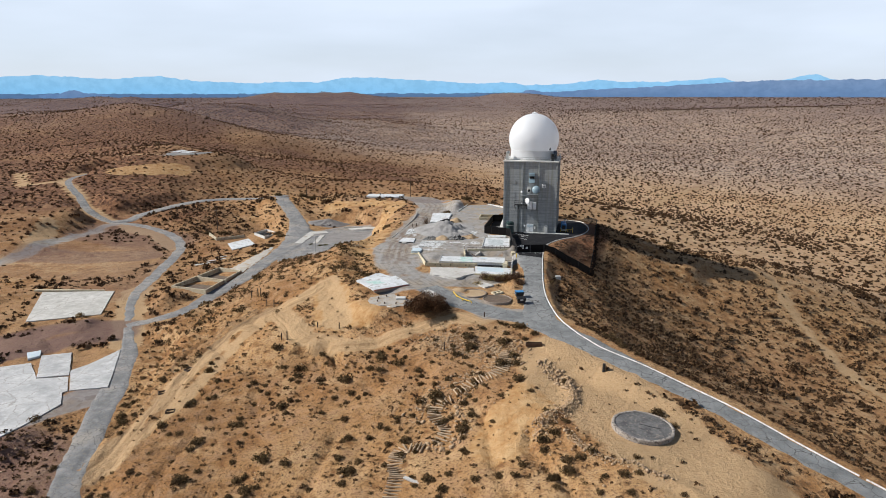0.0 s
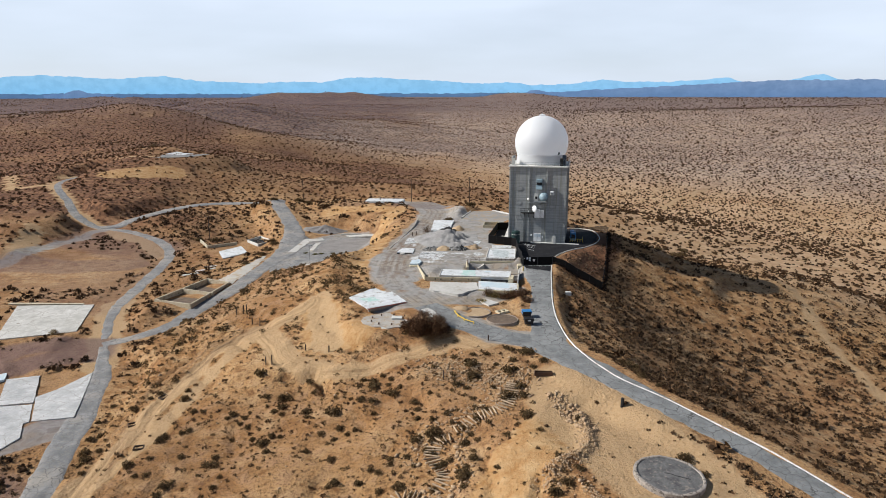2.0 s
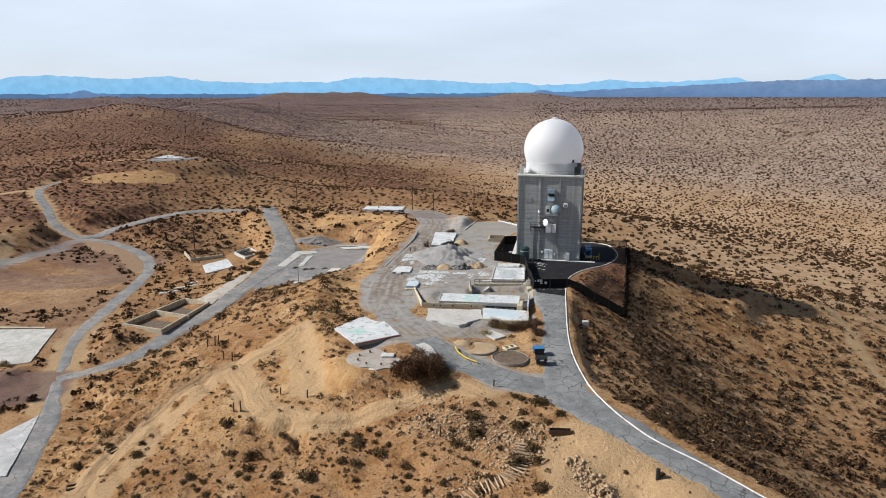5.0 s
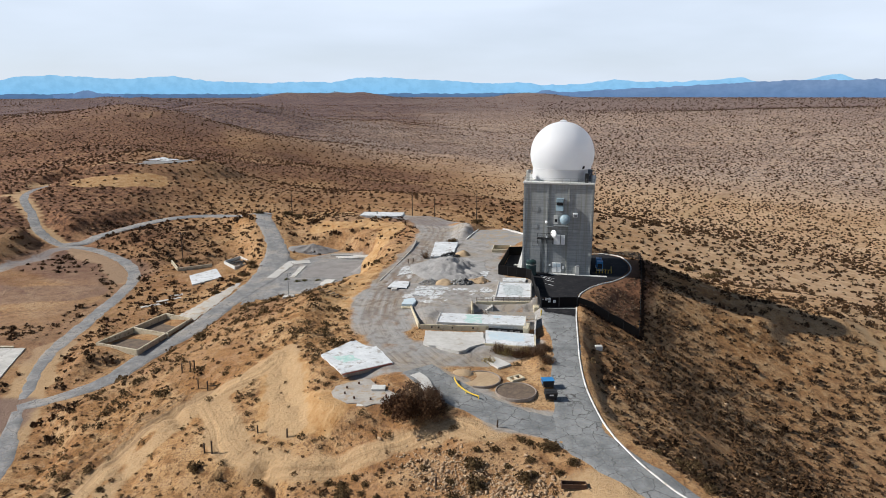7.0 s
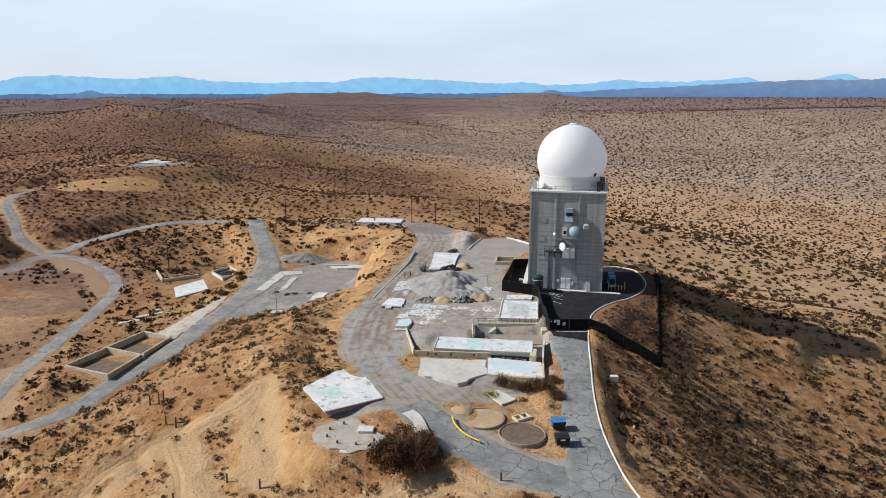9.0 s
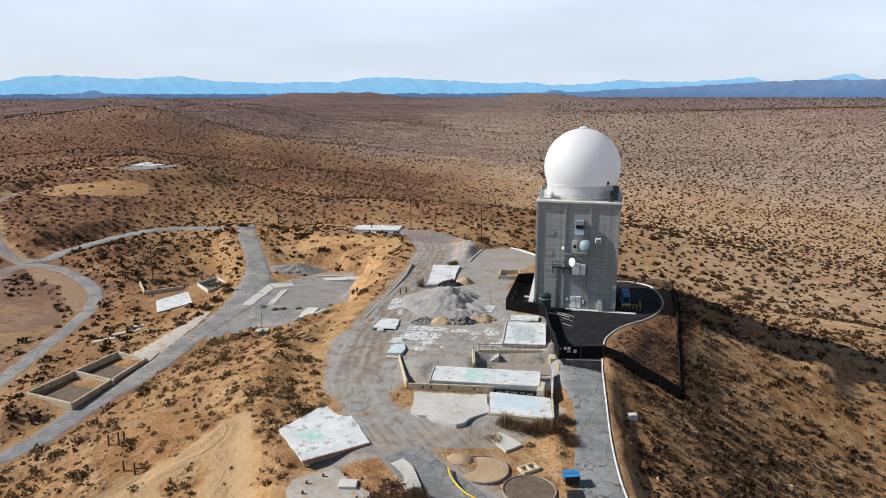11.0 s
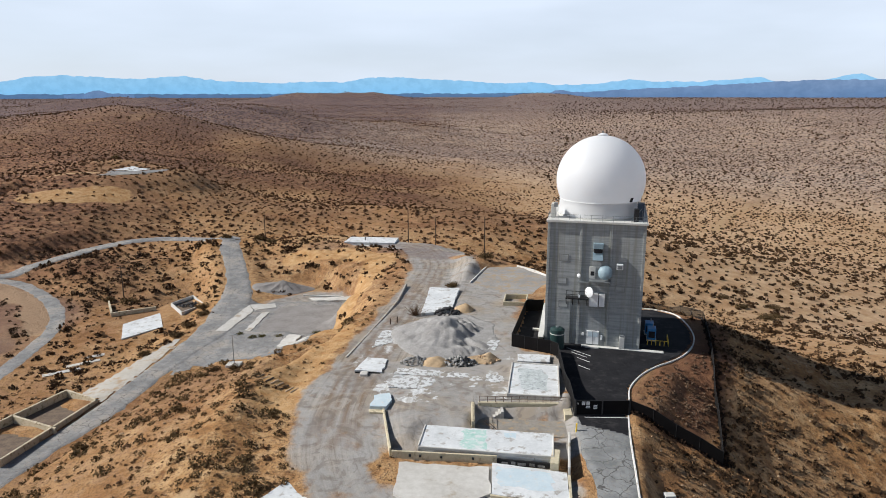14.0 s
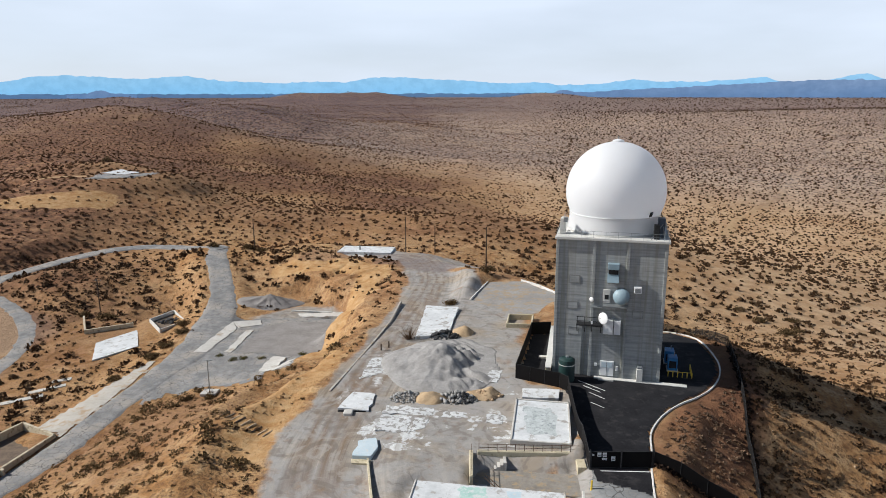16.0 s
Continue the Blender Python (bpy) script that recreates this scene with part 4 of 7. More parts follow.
for off in (-1.1, 1.1, -2.9, 3.1):
    for rows in (GRADES["top"][2], [(-14, 190, 0), (-14, 215, 0), (-8, 245, 0), (-4, 300, 0)], [(-66, 104, 0), (-62, 119, 0), (-61, 137, 0), (-60, 154, 0), (-54, 164, 0), (-46, 171, 0)]):
        ruts = np.maximum(ruts, soft(1 - np.abs(from_line(GX.ravel() + 0.4 * rough_field(GX.ravel(), GY.ravel(), 9, 37), GY.ravel(), [(p[0] + off, p[1], 0) for p in rows])[0]) / 0.7) * (0.75 + 0.4 * rough_field(GX.ravel(), GY.ravel(), 12, 38)))
# distance haze to be painted into the soil colour; dark dirt joins below
far_haze_and_dirt = 0.15 * soft((np.hypot(GX.ravel(), GY.ravel()) - 600) / 700) + soft((GY.ravel() - 850) / 500) * soft((350 - GX.ravel()) / 900) * np.clip(0.6 + 0.5 * rough_field(GX.ravel() * 0.5, GY.ravel(), 160, 39), 0, 1) + 0.75 * soft((np.hypot(GX.ravel(), GY.ravel()) - 2000) / 900)
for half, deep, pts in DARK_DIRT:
    far_haze_and_dirt = np.maximum(far_haze_and_dirt, deep * soft(1 - (from_line(GX.ravel(), GY.ravel(), pts)[0] + 1.5 * rough_field(GX.ravel(), GY.ravel(), 8, 44) - half) / max(2.0, half * 0.6)))
far_haze_and_dirt = np.clip(far_haze_and_dirt, 0, 1)
bare_floor = np.zeros(len(lit))
for half, pts in ((2.4, [(-12.6, 217, 0), (-11.4, 224, 0), (-10.6, 230, 0), (-10.0, 237, 0)]), (3.4, [(-5, 213, 0), (1, 212.4, 0)]), (3.0, [(-7, 207.6, 0), (-2, 206.4, 0)]), (2.2, [(4, 212.6, 0), (7, 211.6, 0)]), (2.0, [(10, 228, 0), (11.5, 222, 0)]), (1.6, [(9.4, 214, 0), (11, 206, 0)])):
    bare_floor = np.maximum(bare_floor, 0.72 * soft(1 - (from_line(GX.ravel(), GY.ravel(), pts)[0] - half) / 1.6))
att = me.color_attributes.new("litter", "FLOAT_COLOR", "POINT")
att.data.foreach_set("color", np.stack([lit, np.clip(ruts, 0, 1), far_haze_and_dirt, bare_floor], 1).astype(np.float32).ravel())
plain = soft((GX.ravel() - 30 + 0.1 * (GY.ravel() - 300)) / 120) * soft((GY.ravel() - 225 + 0.35 * (GX.ravel() - 60)) / 80)
plain = np.clip(plain * (0.8 + 0.3 * rough_field(GX.ravel(), GY.ravel(), 45, 47)), 0, 1) * (1 - ct) * (1 - 0.35 * soft((np.hypot(GX.ravel(), GY.ravel()) - 650) / 900))
plain = np.maximum(plain, 0.75 * soft((GY.ravel() - 850) / 200) * soft((GX.ravel() + 0.12 * GY.ravel() + 170) / 160) * soft((1750 - GY.ravel()) / 400) * np.clip(0.75 + 0.5 * rough_field(GX.ravel() * 0.6, GY.ravel(), 120, 49), 0, 1))
plain = np.maximum(plain, 0.12 * soft(1 - (from_line(GX.ravel(), GY.ravel(), [(-152, 252, 0), (-132, 248, 0), (-130, 264, 0)])[0] + 2 * rough_field(GX.ravel(), GY.ravel(), 11, 48) - 16) / 7))
me.attributes.new("plain", "FLOAT", "POINT").data.foreach_set("value", plain.astype(np.float32))
# distance across and along the wheel ways, for their streaks
WAYS = [(9, 8, [(12, 152), (3, 160), (-4, 169), (-10, 180), (-14, 192), (-15, 205), (-11.5, 235), (-7, 265), (-4.5, 300), (-11, 330), (-30, 341)]), (5, 3, [(-66, 104), (-62, 119), (-61, 137), (-60, 154), (-54, 164), (-46, 171), (-36, 176)]), (2.2, 1.5, [(-42, 166), (-37, 158), (-33, 150.5), (-21, 145.5), (-11, 146.5), (2, 149.5)]), (9, 8, [(-34, 258), (-42, 275), (-44, 292)])]
lane = np.zeros((len(lit), 3))
best = np.full(len(lit), 1e9)
gone = 0.0
for inner, fade, way in WAYS:
    way = smooth_line(way, 4.0)
    for (a, b), (c, d) in zip(way, way[1:]):
        n_ = math.hypot(c - a, d - b)
        u = np.clip(((GX.ravel() - a) * (c - a) + (GY.ravel() - b) * (d - b)) / n_ ** 2, 0, 1)
        ex, ey = GX.ravel() - a - u * (c - a), GY.ravel() - b - u * (d - b)
        r_ = np.hypot(ex, ey)
        near = r_ - inner < best
        best[near] = (r_ - inner)[near]
        lane[near] = np.stack([np.sign((c - a) * ey - (d - b) * ex) * r_, gone + u * n_, soft(1 - (r_ - inner) / fade)], 1)[near]
        gone += n_
    gone += 50
me.attributes.new("lane", "FLOAT_VECTOR", "POINT").data.foreach_set("vector", lane.astype(np.float32).ravel())
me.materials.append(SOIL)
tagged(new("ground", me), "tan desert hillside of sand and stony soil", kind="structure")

# ---- far mountains ----


def range_ring(name, radius, a0, a1, ridge, seed, material, label, foot=-60):
    """A mountain range far off, seen across the plain; ridge: (bearing in degrees, height of the crest)."""
    n = 900
    bear = np.linspace(a0, a1, n)
    crest = np.interp(bear, [r[0] for r in ridge], [r[1] for r in ridge])
    crest = crest + 3.5 * rough_field(bear * 40, bear * 0, 18, seed + 1) + 2 * rough_field(bear * 40, bear * 0, 8, seed + 2) + 0.8 * rough_field(bear * 40, bear * 0, 3.5, seed + 3)
    rows, verts, faces = 7, [], []
    for j in range(rows):
        t = j / (rows - 1)
        r = radius - 260 * (1 - t) + 0 * bear
        z = foot + (crest - foot) * (t ** 1.2)
        for b, q, h in zip(bear, r, z):
            verts.append((3 + q * math.sin(radians(b)), 60 + q * math.cos(radians(b)), h))
    for j in range(rows - 1):
        for i in range(n - 1):
            a = j * n + i
            faces.append((a, a + 1, a + n + 1, a + n))
    me = bpy.data.meshes.new(name)
    me.from_pydata(verts, [], faces)
    me.materials.append(material)
    me.polygons.foreach_set("use_smooth", [True] * len(me.polygons))
    tagged(new(name, me), label, kind="structure")


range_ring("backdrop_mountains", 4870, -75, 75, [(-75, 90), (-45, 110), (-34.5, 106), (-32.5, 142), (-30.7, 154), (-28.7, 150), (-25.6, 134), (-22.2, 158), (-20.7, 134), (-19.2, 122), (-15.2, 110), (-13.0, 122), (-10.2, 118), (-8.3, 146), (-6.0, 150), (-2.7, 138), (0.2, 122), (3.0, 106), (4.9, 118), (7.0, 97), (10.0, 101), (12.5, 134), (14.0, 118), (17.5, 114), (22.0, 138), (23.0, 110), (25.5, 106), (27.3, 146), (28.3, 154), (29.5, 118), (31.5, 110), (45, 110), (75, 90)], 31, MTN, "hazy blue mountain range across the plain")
range_ring("backdrop_ridge", 4520, 8.6, 75, [(8.6, 41), (11.3, 64), (15.3, 75), (18.7, 90), (22.4, 105), (26.2, 116), (29.1, 113), (31.5, 116), (45, 110), (75, 80)], 51, MTN2, "nearer mountain slope hazed slate blue", foot=-40)
range_ring("backdrop_butte", 4500, 5.6, 10.2, [(5.6, 38), (6.5, 48), (6.9, 59), (7.5, 62), (8.1, 55), (9.0, 46), (10.2, 38)], 81, MTN2, "small butte on the plain, hazed dark blue", foot=-40)
range_ring("backdrop_butte", 4500, -30.4, -25.8, [(-30.4, 38), (-29.0, 48), (-28.5, 60), (-28.1, 62), (-27.5, 49), (-25.8, 38)], 82, MTN2, "small butte on the plain, hazed dark blue", foot=-40)
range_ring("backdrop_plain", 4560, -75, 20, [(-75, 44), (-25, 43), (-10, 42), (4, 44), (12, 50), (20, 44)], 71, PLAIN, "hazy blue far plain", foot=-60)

# ---- roads and paving ----
LOOP = [(-157, 318.5), (-149, 325), (-142, 336), (-136, 350), (-129, 362), (-119, 368), (-104, 365), (-92, 356), (-80.5, 346)]
ribbon("road_hill", [(77, 78), (65.6, 92.3), (57.6, 101.8), (51.1, 109.8), (42.9, 119.3), (34.6, 129), (27.2, 138.6), (20.4, 147.6), (11.6, 151.8), (3, 159.6), (-4, 168.6)], [2.1, 2.1, 2.1, 2.1, 2.1, 2.4, 3.0, 4.0, 3.4, 3.4, 3.2], ROAD, "cracked grey asphalt hill road", seed=61)
ribbon("road_drive", [(22.2, 148, 0), (22.5, 157, 0), (22.9, 164, 0), (23.8, 173, 0), (24.9, 182.5, 0), (25.3, 193, 0), (26.2, 199.3, 0)], [3.6, 3.1, 2.5, 2.3, 2.6, 3.3, 3.6], ROAD, "cracked grey asphalt drive up to the gate", raise_by=0.09, seed=66)
ribbon("road_low", [(-87, 178.6), (-83.5, 171), (-78, 158), (-71, 130), (-66, 107), (-55, 85)], [0.7, 1.9, 2.5, 2.4, 2.2, 2.0], LOWROAD, "dusty old asphalt road climbing out of the valley", raise_by=0.1, seed=73, ragged=0.35)
ribbon("road_low", [(-89.4, 184, 0), (-92.4, 192, 0)] + GRADES["lowroad"][2][5:], [0.7, 1.5, 1.9, 1.9, 1.9, 1.9, 1.8, 1.7, 1.6, 1.3, 1.1], LOWROAD, "dusty old asphalt road in the valley", seed=71, ragged=0.35)
ribbon("road_loop", LOOP, [2.2, 2.9, 3.2, 3.0, 2.6], LOWROAD, "narrow dusty road round the hollow", raise_by=0.3, seed=79, ragged=0.35)
ribbon("road_mid", GRADES["midroad"][2], [1.5, 2.3, 2.6, 2.7, 2.6, 2.8, 4.4, 5.2, 3.4, 3.0, 3.2, 3.0], LOWROAD, "dusty old asphalt road up to the car park", raise_by=0.13, seed=76, ragged=0.35)
YARD = [(22.2, 199.6), (30.0, 199.6), (31.0, 204), (32.6, 210.2), (37, 217), (45.4, 224.5), (49.7, 231.7), (51.4, 239.7), (51.0, 248.0), (47, 252), (38, 250), (21, 238), (20.6, 226), (22.3, 223)]
spread("pavement_yard", YARD, BLACKTOP, "fresh black asphalt yard round the tower", raise_by=0.15, cell=0.5, ragged=0.1, seed=81)
spread("pavement_gate", [(22.7, 196.4), (25, 195.4), (27.2, 194.6), (29.0, 193.4), (29.9, 199.7), (22.3, 199.7)], BLACKTOP, "fresh black asphalt strip before the gate", raise_by=0.15, cell=0.4, ragged=0.3, seed=84)
spread("pavement_annex", [(14.5, 228.2), (20.6, 226), (21.4, 238), (22.6, 250.4), (18.8, 249.8), (16.6, 238.5)], BLACKTOP, "black asphalt in the fenced side yard", raise_by=0.1, cell=0.5, ragged=0.1, seed=83)
spread("pavement_lot", [(-62, 292), (-31, 294), (-30, 284), (-33, 252), (-40, 247.5), (-51, 249.5), (-57, 247), (-61, 243), (-64, 258), (-64, 276)], LOWROAD, "old asphalt car park on the terrace", raise_by=0.06, ragged=1.2, seed=86)

# ---- radar tower ----
TW, TH = 18.0, 24.0
tower_at = pose(20.6, 230.28, -0.62, 0, 0, -12.1)


def radar_tower():
    t = thing("radar_tower", "square grey concrete radar tower with a white dome on its roof", "radar tower", tower_at)
    part("wall", boxed(0.25, 0.25, -1.2, TW - 0.25, TW - 0.25, TH), TOWER, t, "board-marked grey concrete walls")
    for x in (0.0, 6.1, 11.55, TW - 0.5):
        part("pilaster", boxed(x, 0.0, -1.2, x + 0.5, 0.6, TH - 0.02, bevel=0.03), TOWER, t)
        part("pilaster", boxed(x, TW - 0.6, -1.2, x + 0.5, TW, TH - 0.02, bevel=0.03), TOWER, t)
    for y in (6.1, 11.55):
        part("pilaster", boxed(0.0, y, -1.2, 0.6, y + 0.5, TH - 0.02, bevel=0.03), TOWER, t)
        part("pilaster", boxed(TW - 0.6, y, -1.2, TW, y + 0.5, TH - 0.02, bevel=0.03), TOWER, t)
    part("roof_slab", boxed(-0.25, -0.25, TH, TW + 0.25, TW + 0.25, TH + 0.42, bevel=0.04), TRIMC, t, "pale concrete roof edge")
    part("base_slab", boxed(7.2, -0.9, -0.5, TW + 4.4, 0.1, 0.14, bevel=0.03), TRIMC, t, "pale concrete footing strip")
    part("step", boxed(7.9, -1.5, -0.5, 10.5, -0.9, 0.3, bevel=0.03), TRIMC, t)
    # walled-up openings
    for x, z in ((2.4, 16.6), (2.2, 12.0), (13.0, 11.1), (2.6, 7.4)):
        w = part("window", boxed(x, 0.19, z, x + 1.6, 0.252, z + 1.15, bevel=0.02), TOWER, t, "walled-up window panel")
        # dark concrete strips carry the joint shadow round each panel in their colour
        for a, b, c, d in ((x - 0.1, z - 0.1, x + 1.7, z), (x - 0.1, z + 1.15, x + 1.7, z + 1.25), (x - 0.1, z, x, z + 1.15), (x + 1.6, z, x + 1.7, z + 1.15)):
            part("frame", boxed(a, 0.17, b, c, 0.25, d), SEAM, w)
    # dome
    zc, r, zr = 31.15, 8.52, TH + 0.42
    prof = [(7.95, 0.0), (7.9, 0.5), (7.78, 2.2), (7.72, 3.0)]
    a0 = -math.asin((zc - zr - 3.4) / r)
    prof += [(r * math.cos(a), zc - zr + r * math.sin(a)) for a in np.linspace(a0, math.pi / 2 - 0.02, 30)]
    dome = part("radome", lathe(prof, 72), DOME, t, "white fibreglass radar dome", smooth=True)
    dome.location = (9.1, 9.0, zr)
    ring = part("skirt_ring", lathe([(7.98, 0), (8.12, 0), (8.12, 0.25), (7.98, 0.25)], 72), TRIMC, dome)
    seam = part("seam", lathe([(7.68, 2.98), (7.8, 3.0), (7.8, 3.1), (7.68, 3.12)], 72), WHITE, dome)
    cap = part("cap", lathe([(1.0, 0), (1.0, 0.25), (0.85, 0.4), (0.3, 0.55), (0.02, 0.6)], 24), DOME, dome, smooth=True)
    cap.location = (0, 0, zc - zr + r - 0.12)
    part("light", rodded((0, 0, zc - zr + r + 0.3), (0, 0, zc - zr + r + 0.85), 0.12), STEEL, dome)
    hatch = bmesh.new()
    az, elv = radians(-42), radians(-21)
    d = Vector((math.cos(elv) * math.cos(az), math.cos(elv) * math.sin(az), math.sin(elv)))
    q = d.to_track_quat("Z", "Y").to_matrix().to_4x4()
    box(hatch, -0.3, -0.42, -0.1, 0.3, 0.42, 0.1, m=Matrix.Translation(Vector((0, 0, zc - zr)) + d * r) @ q)
    part("hatch", hatch, DARK, dome, "small dark hatch")
    # facets of the dome: fine joint ribs
    for k in range(8):
        a = 2 * math.pi * k / 12 + 0.2
        pts = [(math.cos(a) * (r + 0.004) * math.cos(b), math.sin(a) * (r + 0.004) * math.cos(b), zc - zr + (r + 0.004) * math.sin(b)) for b in np.linspace(a0 + 0.03, 1.4, 16)]
        bm = bmesh.new()
        s = Vector((-math.sin(a), math.cos(a), 0)) * 0.012
        vs = [(bm.verts.new(Vector(p) - s), bm.verts.new(Vector(p) + s)) for p in pts]
        for u, v in zip(vs, vs[1:]):
            bm.faces.new((u[0], u[1], v[1], v[0]))
        part("joint_rib", bm, DOME, dome)
    # roof rail
    for x0, y0, x1, y1 in ((0, 0, TW, 0), (0, TW, TW, TW), (0, 0, 0, TW), (TW, 0, TW, TW)):
        bm = bmesh.new()
        for h in (0.55, 1.1):
            rod(bm, (x0, y0, zr + h), (x1, y1, zr + h), 0.03, n=6)
        rail = part("roof_rail", bm, STEEL, t, "thin steel roof railing")
        n = 9
        post = None
        for i in range(n + 1):
            f = i / n
            p = (x0 + (x1 - x0) * f, y0 + (y1 - y0) * f, zr)
            if post is None:
                ob = part("post", rodded((0, 0, 0), (0, 0, 1.1), 0.03, n=6), STEEL, rail)
                post = ob.data
            else:
                ob = part("post", post, STEEL, rail)
            ob.location = p
    # corner gear on the roof
    part("stair_frame", boxed(15.6, 1.2, zr, 16.5, 2.6, zr + 2.3, bevel=0.05), DARK, t, "dark steel roof stair housing")
    part("gear_box", boxed(16.2, 3.0, zr, 17.4, 4.4, zr + 3.2, bevel=0.05), GREYBLUE, t, "blue-grey equipment box on the roof")
    part("brace", rodded((15.2, 0.8, zr), (17.3, 3.4, zr + 2.6), 0.07), STEEL, t)
    part("brace", rodded((17.3, 0.8, zr), (17.0, 4.4, zr + 2.9), 0.07), STEEL, t)
    part("gear_box", boxed(0.35, 2.0, zr, 1.2, 4.0, zr + 2.7, bevel=0.05), TRIMC, t, "pale box at the roof's corner")
    part("gear_box", boxed(0.9, 1.4, zr + 2.2, 1.6, 2.2, zr + 3.0, bevel=0.05), STEEL, t)
    # cooler hood in the middle bay
    hood = part("cooler_hood", boxed(8.6, -0.75, 19.35, 10.45, 0.25, 20.35, bevel=0.05), PODC, t, "pale grey cooler hood")
    part("grille", boxed(8.75, -0.55, 18.55, 10.3, 0.25, 19.35), DARK, hood)
    bm = bmesh.new()
    box(bm, 8.6, -0.9, 17.2, 10.45, 0.25, 18.5)
    for v in bm.verts:
        if v.co.z > 18 and v.co.y < 0:
            v.co.y += 0.55
    part("pan", bm, PODC, hood, "pale blue-grey sloping pan")
    part("bracket", rodded((8.8, 0.25, 16.6), (8.8, -0.8, 17.2), 0.05), STEEL, hood)
    part("bracket", rodded((10.2, 0.25, 16.6), (10.2, -0.8, 17.2), 0.05), STEEL, hood)
    unit = part("wall_unit", boxed(13.0, -0.45, 15.5, 14.2, 0.25, 16.6, bevel=0.06), WHITE, t, "small white wall unit")
    part("grille", boxed(13.15, -0.49, 15.65, 14.05, -0.44, 16.3), STEEL, unit)
    for a in ((12.6, 0.2, 17.6, 14.8, 17.66), (14.75, 0.2, 16.9, 14.8, 17.6), (14.1, 0.2, 11.0, 14.16, 15.5)):
        part("conduit", boxed(a[0], a[1], a[2], a[3], 0.26, a[4]), STEEL, t)
    # covered dish on its shelf
    pod = part("dish_pod", lathe([(0.6, -0.5), (1.3, -0.35), (1.38, 0.0), (1.2, 0.35), (0.7, 0.62), (0.02, 0.75)], 32), PODC, t, "blue-grey covered dish", smooth=True)
    pod.matrix_basis = pose(11.0, -0.75, 14.9, 72, 0, -10)
    shelf = part("shelf", boxed(8.1, -1.5, 13.1, 12.1, 0.25, 13.25), STEEL, t, "grey steel shelf")
    for x in (8.3, 10.1, 11.9):
        part("bracket", rodded((x, 0.25, 12.0), (x, -1.4, 13.1), 0.06), STEEL, shelf)
    part("rail", rodded((8.1, -1.5, 14.1), (9.6, -1.5, 14.1), 0.04), STEEL, shelf)
    part("post", rodded((8.1, -1.5, 13.2), (8.1, -1.5, 14.1), 0.04), STEEL, shelf)
    hole = part("vent_panel", boxed(8.05, 0.1, 13.4, 9.2, 0.27, 15.7, bevel=0.03), TRIMC, t, "pale vent panel")
    part("opening", boxed(8.3, 0.07, 14.0, 8.95, 0.12, 14.8), DARK, hole)
    # white dish and cabinets
    dish = part("dish", lathe([(0.05, -0.45), (0.5, -0.4), (0.9, -0.22), (1.15, 0.0), (1.2, 0.04), (1.08, 0.12), (0.6, 0.22), (0.02, 0.26)], 36), WHITE, t, "white microwave dish", smooth=True)
    dish.matrix_basis = pose(8.3, -1.6, 11.15, 84, 0, -38) @ Matrix.Diagonal((0.85, 0.85, 0.85, 1))
    part("mount", rodded((8.45, 0.2, 10.9), (8.45, -1.3, 11.1), 0.14), STEEL, dish)
    dish.children[0].parent = t
    part("cabinet", boxed(8.3, -0.85, 8.15, 9.95, 0.25, 10.7, bevel=0.04), WHITE, t, "white equipment cabinet on the wall")
    part("cabinet", boxed(10.1, -0.7, 8.15, 11.15, 0.25, 10.6, bevel=0.04), WHITE, t, "white equipment cabinet on the wall")
    for x in (8.6, 9.6, 10.8):
        part("bracket", boxed(x, -0.7, 7.75, x + 0.12, 0.25, 8.15), STEEL, t)
    small = part("small_dish", lathe([(0.05, -0.15), (0.42, 0.0), (0.3, 0.1), (0.02, 0.14)], 20), WHITE, t, "small white dish", smooth=True)
    small.matrix_basis = pose(6.2, -0.6, 14.0, 84, 0, -30)
    part("bracket", rodded((6.2, 0.1, 13.8), (6.2, -0.5, 14.0), 0.05), STEEL, t)
    part("arm", boxed(6.0, -1.0, 12.7, 8.0, 0.2, 12.82), STEEL, t)
    walk_way = part("catwalk", boxed(3.9, -1.5, 9.55, 8.2, 0.25, 9.75), DARK, t, "dark steel catwalk")
    for x in (4.0, 5.2, 6.4, 7.9):
        part("post", boxed(x, -1.5, 9.75, x + 0.08, -1.42, 11.2), DARK, walk_way)
        part("bracket", rodded((x, 0.2, 8.0), (x, -1.4, 9.55), 0.07), DARK, walk_way)
    for z in (10.4, 11.1):
        part("rail", boxed(3.9, -1.5, z, 8.2, -1.44, z + 0.08), DARK, walk_way)
    part("light", boxed(6.3, -1.6, 10.0, 6.6, -1.3, 10.5), WHITE, walk_way)
    for x in (4.75, 5.05, 5.4):
        part("conduit", boxed(x, 0.06, 0.1, x + 0.1, 0.26, 9.5), STEEL, t)
    part("conduit", boxed(2.5, 0.1, 8.6, 2.9, 0.3, 8.75), STEEL, t)
    # ground floor
    door = part("door", boxed(8.1, 0.02, 0.35, 10.4, 0.26, 3.0, bevel=0.03), WHITE, t, "white double door")
    part("panel", boxed(8.35, -0.02, 1.9, 10.15, 0.03, 2.8), PALEBLUE, door)
    part("panel", boxed(9.2, -0.03, 0.35, 9.3, 0.02, 2.95), STEEL, door)
    part("lamp", boxed(7.15, -0.1, 2.0, 7.6, 0.25, 2.5, bevel=0.03), WHITE, t)
    part("lamp", boxed(10.75, -0.1, 1.4, 11.1, 0.25, 2.2, bevel=0.03), WHITE, t)
    kiosk = part("meter_box", boxed(14.2, -0.8, 0.14, 15.2, 0.25, 2.4, bevel=0.05), TRIMC, t, "pale meter housing")
    part("lid", boxed(14.25, -0.75, 2.4, 15.1, 0.2, 2.75, bevel=0.08), STEEL, kiosk)
    return t


radar_tower()

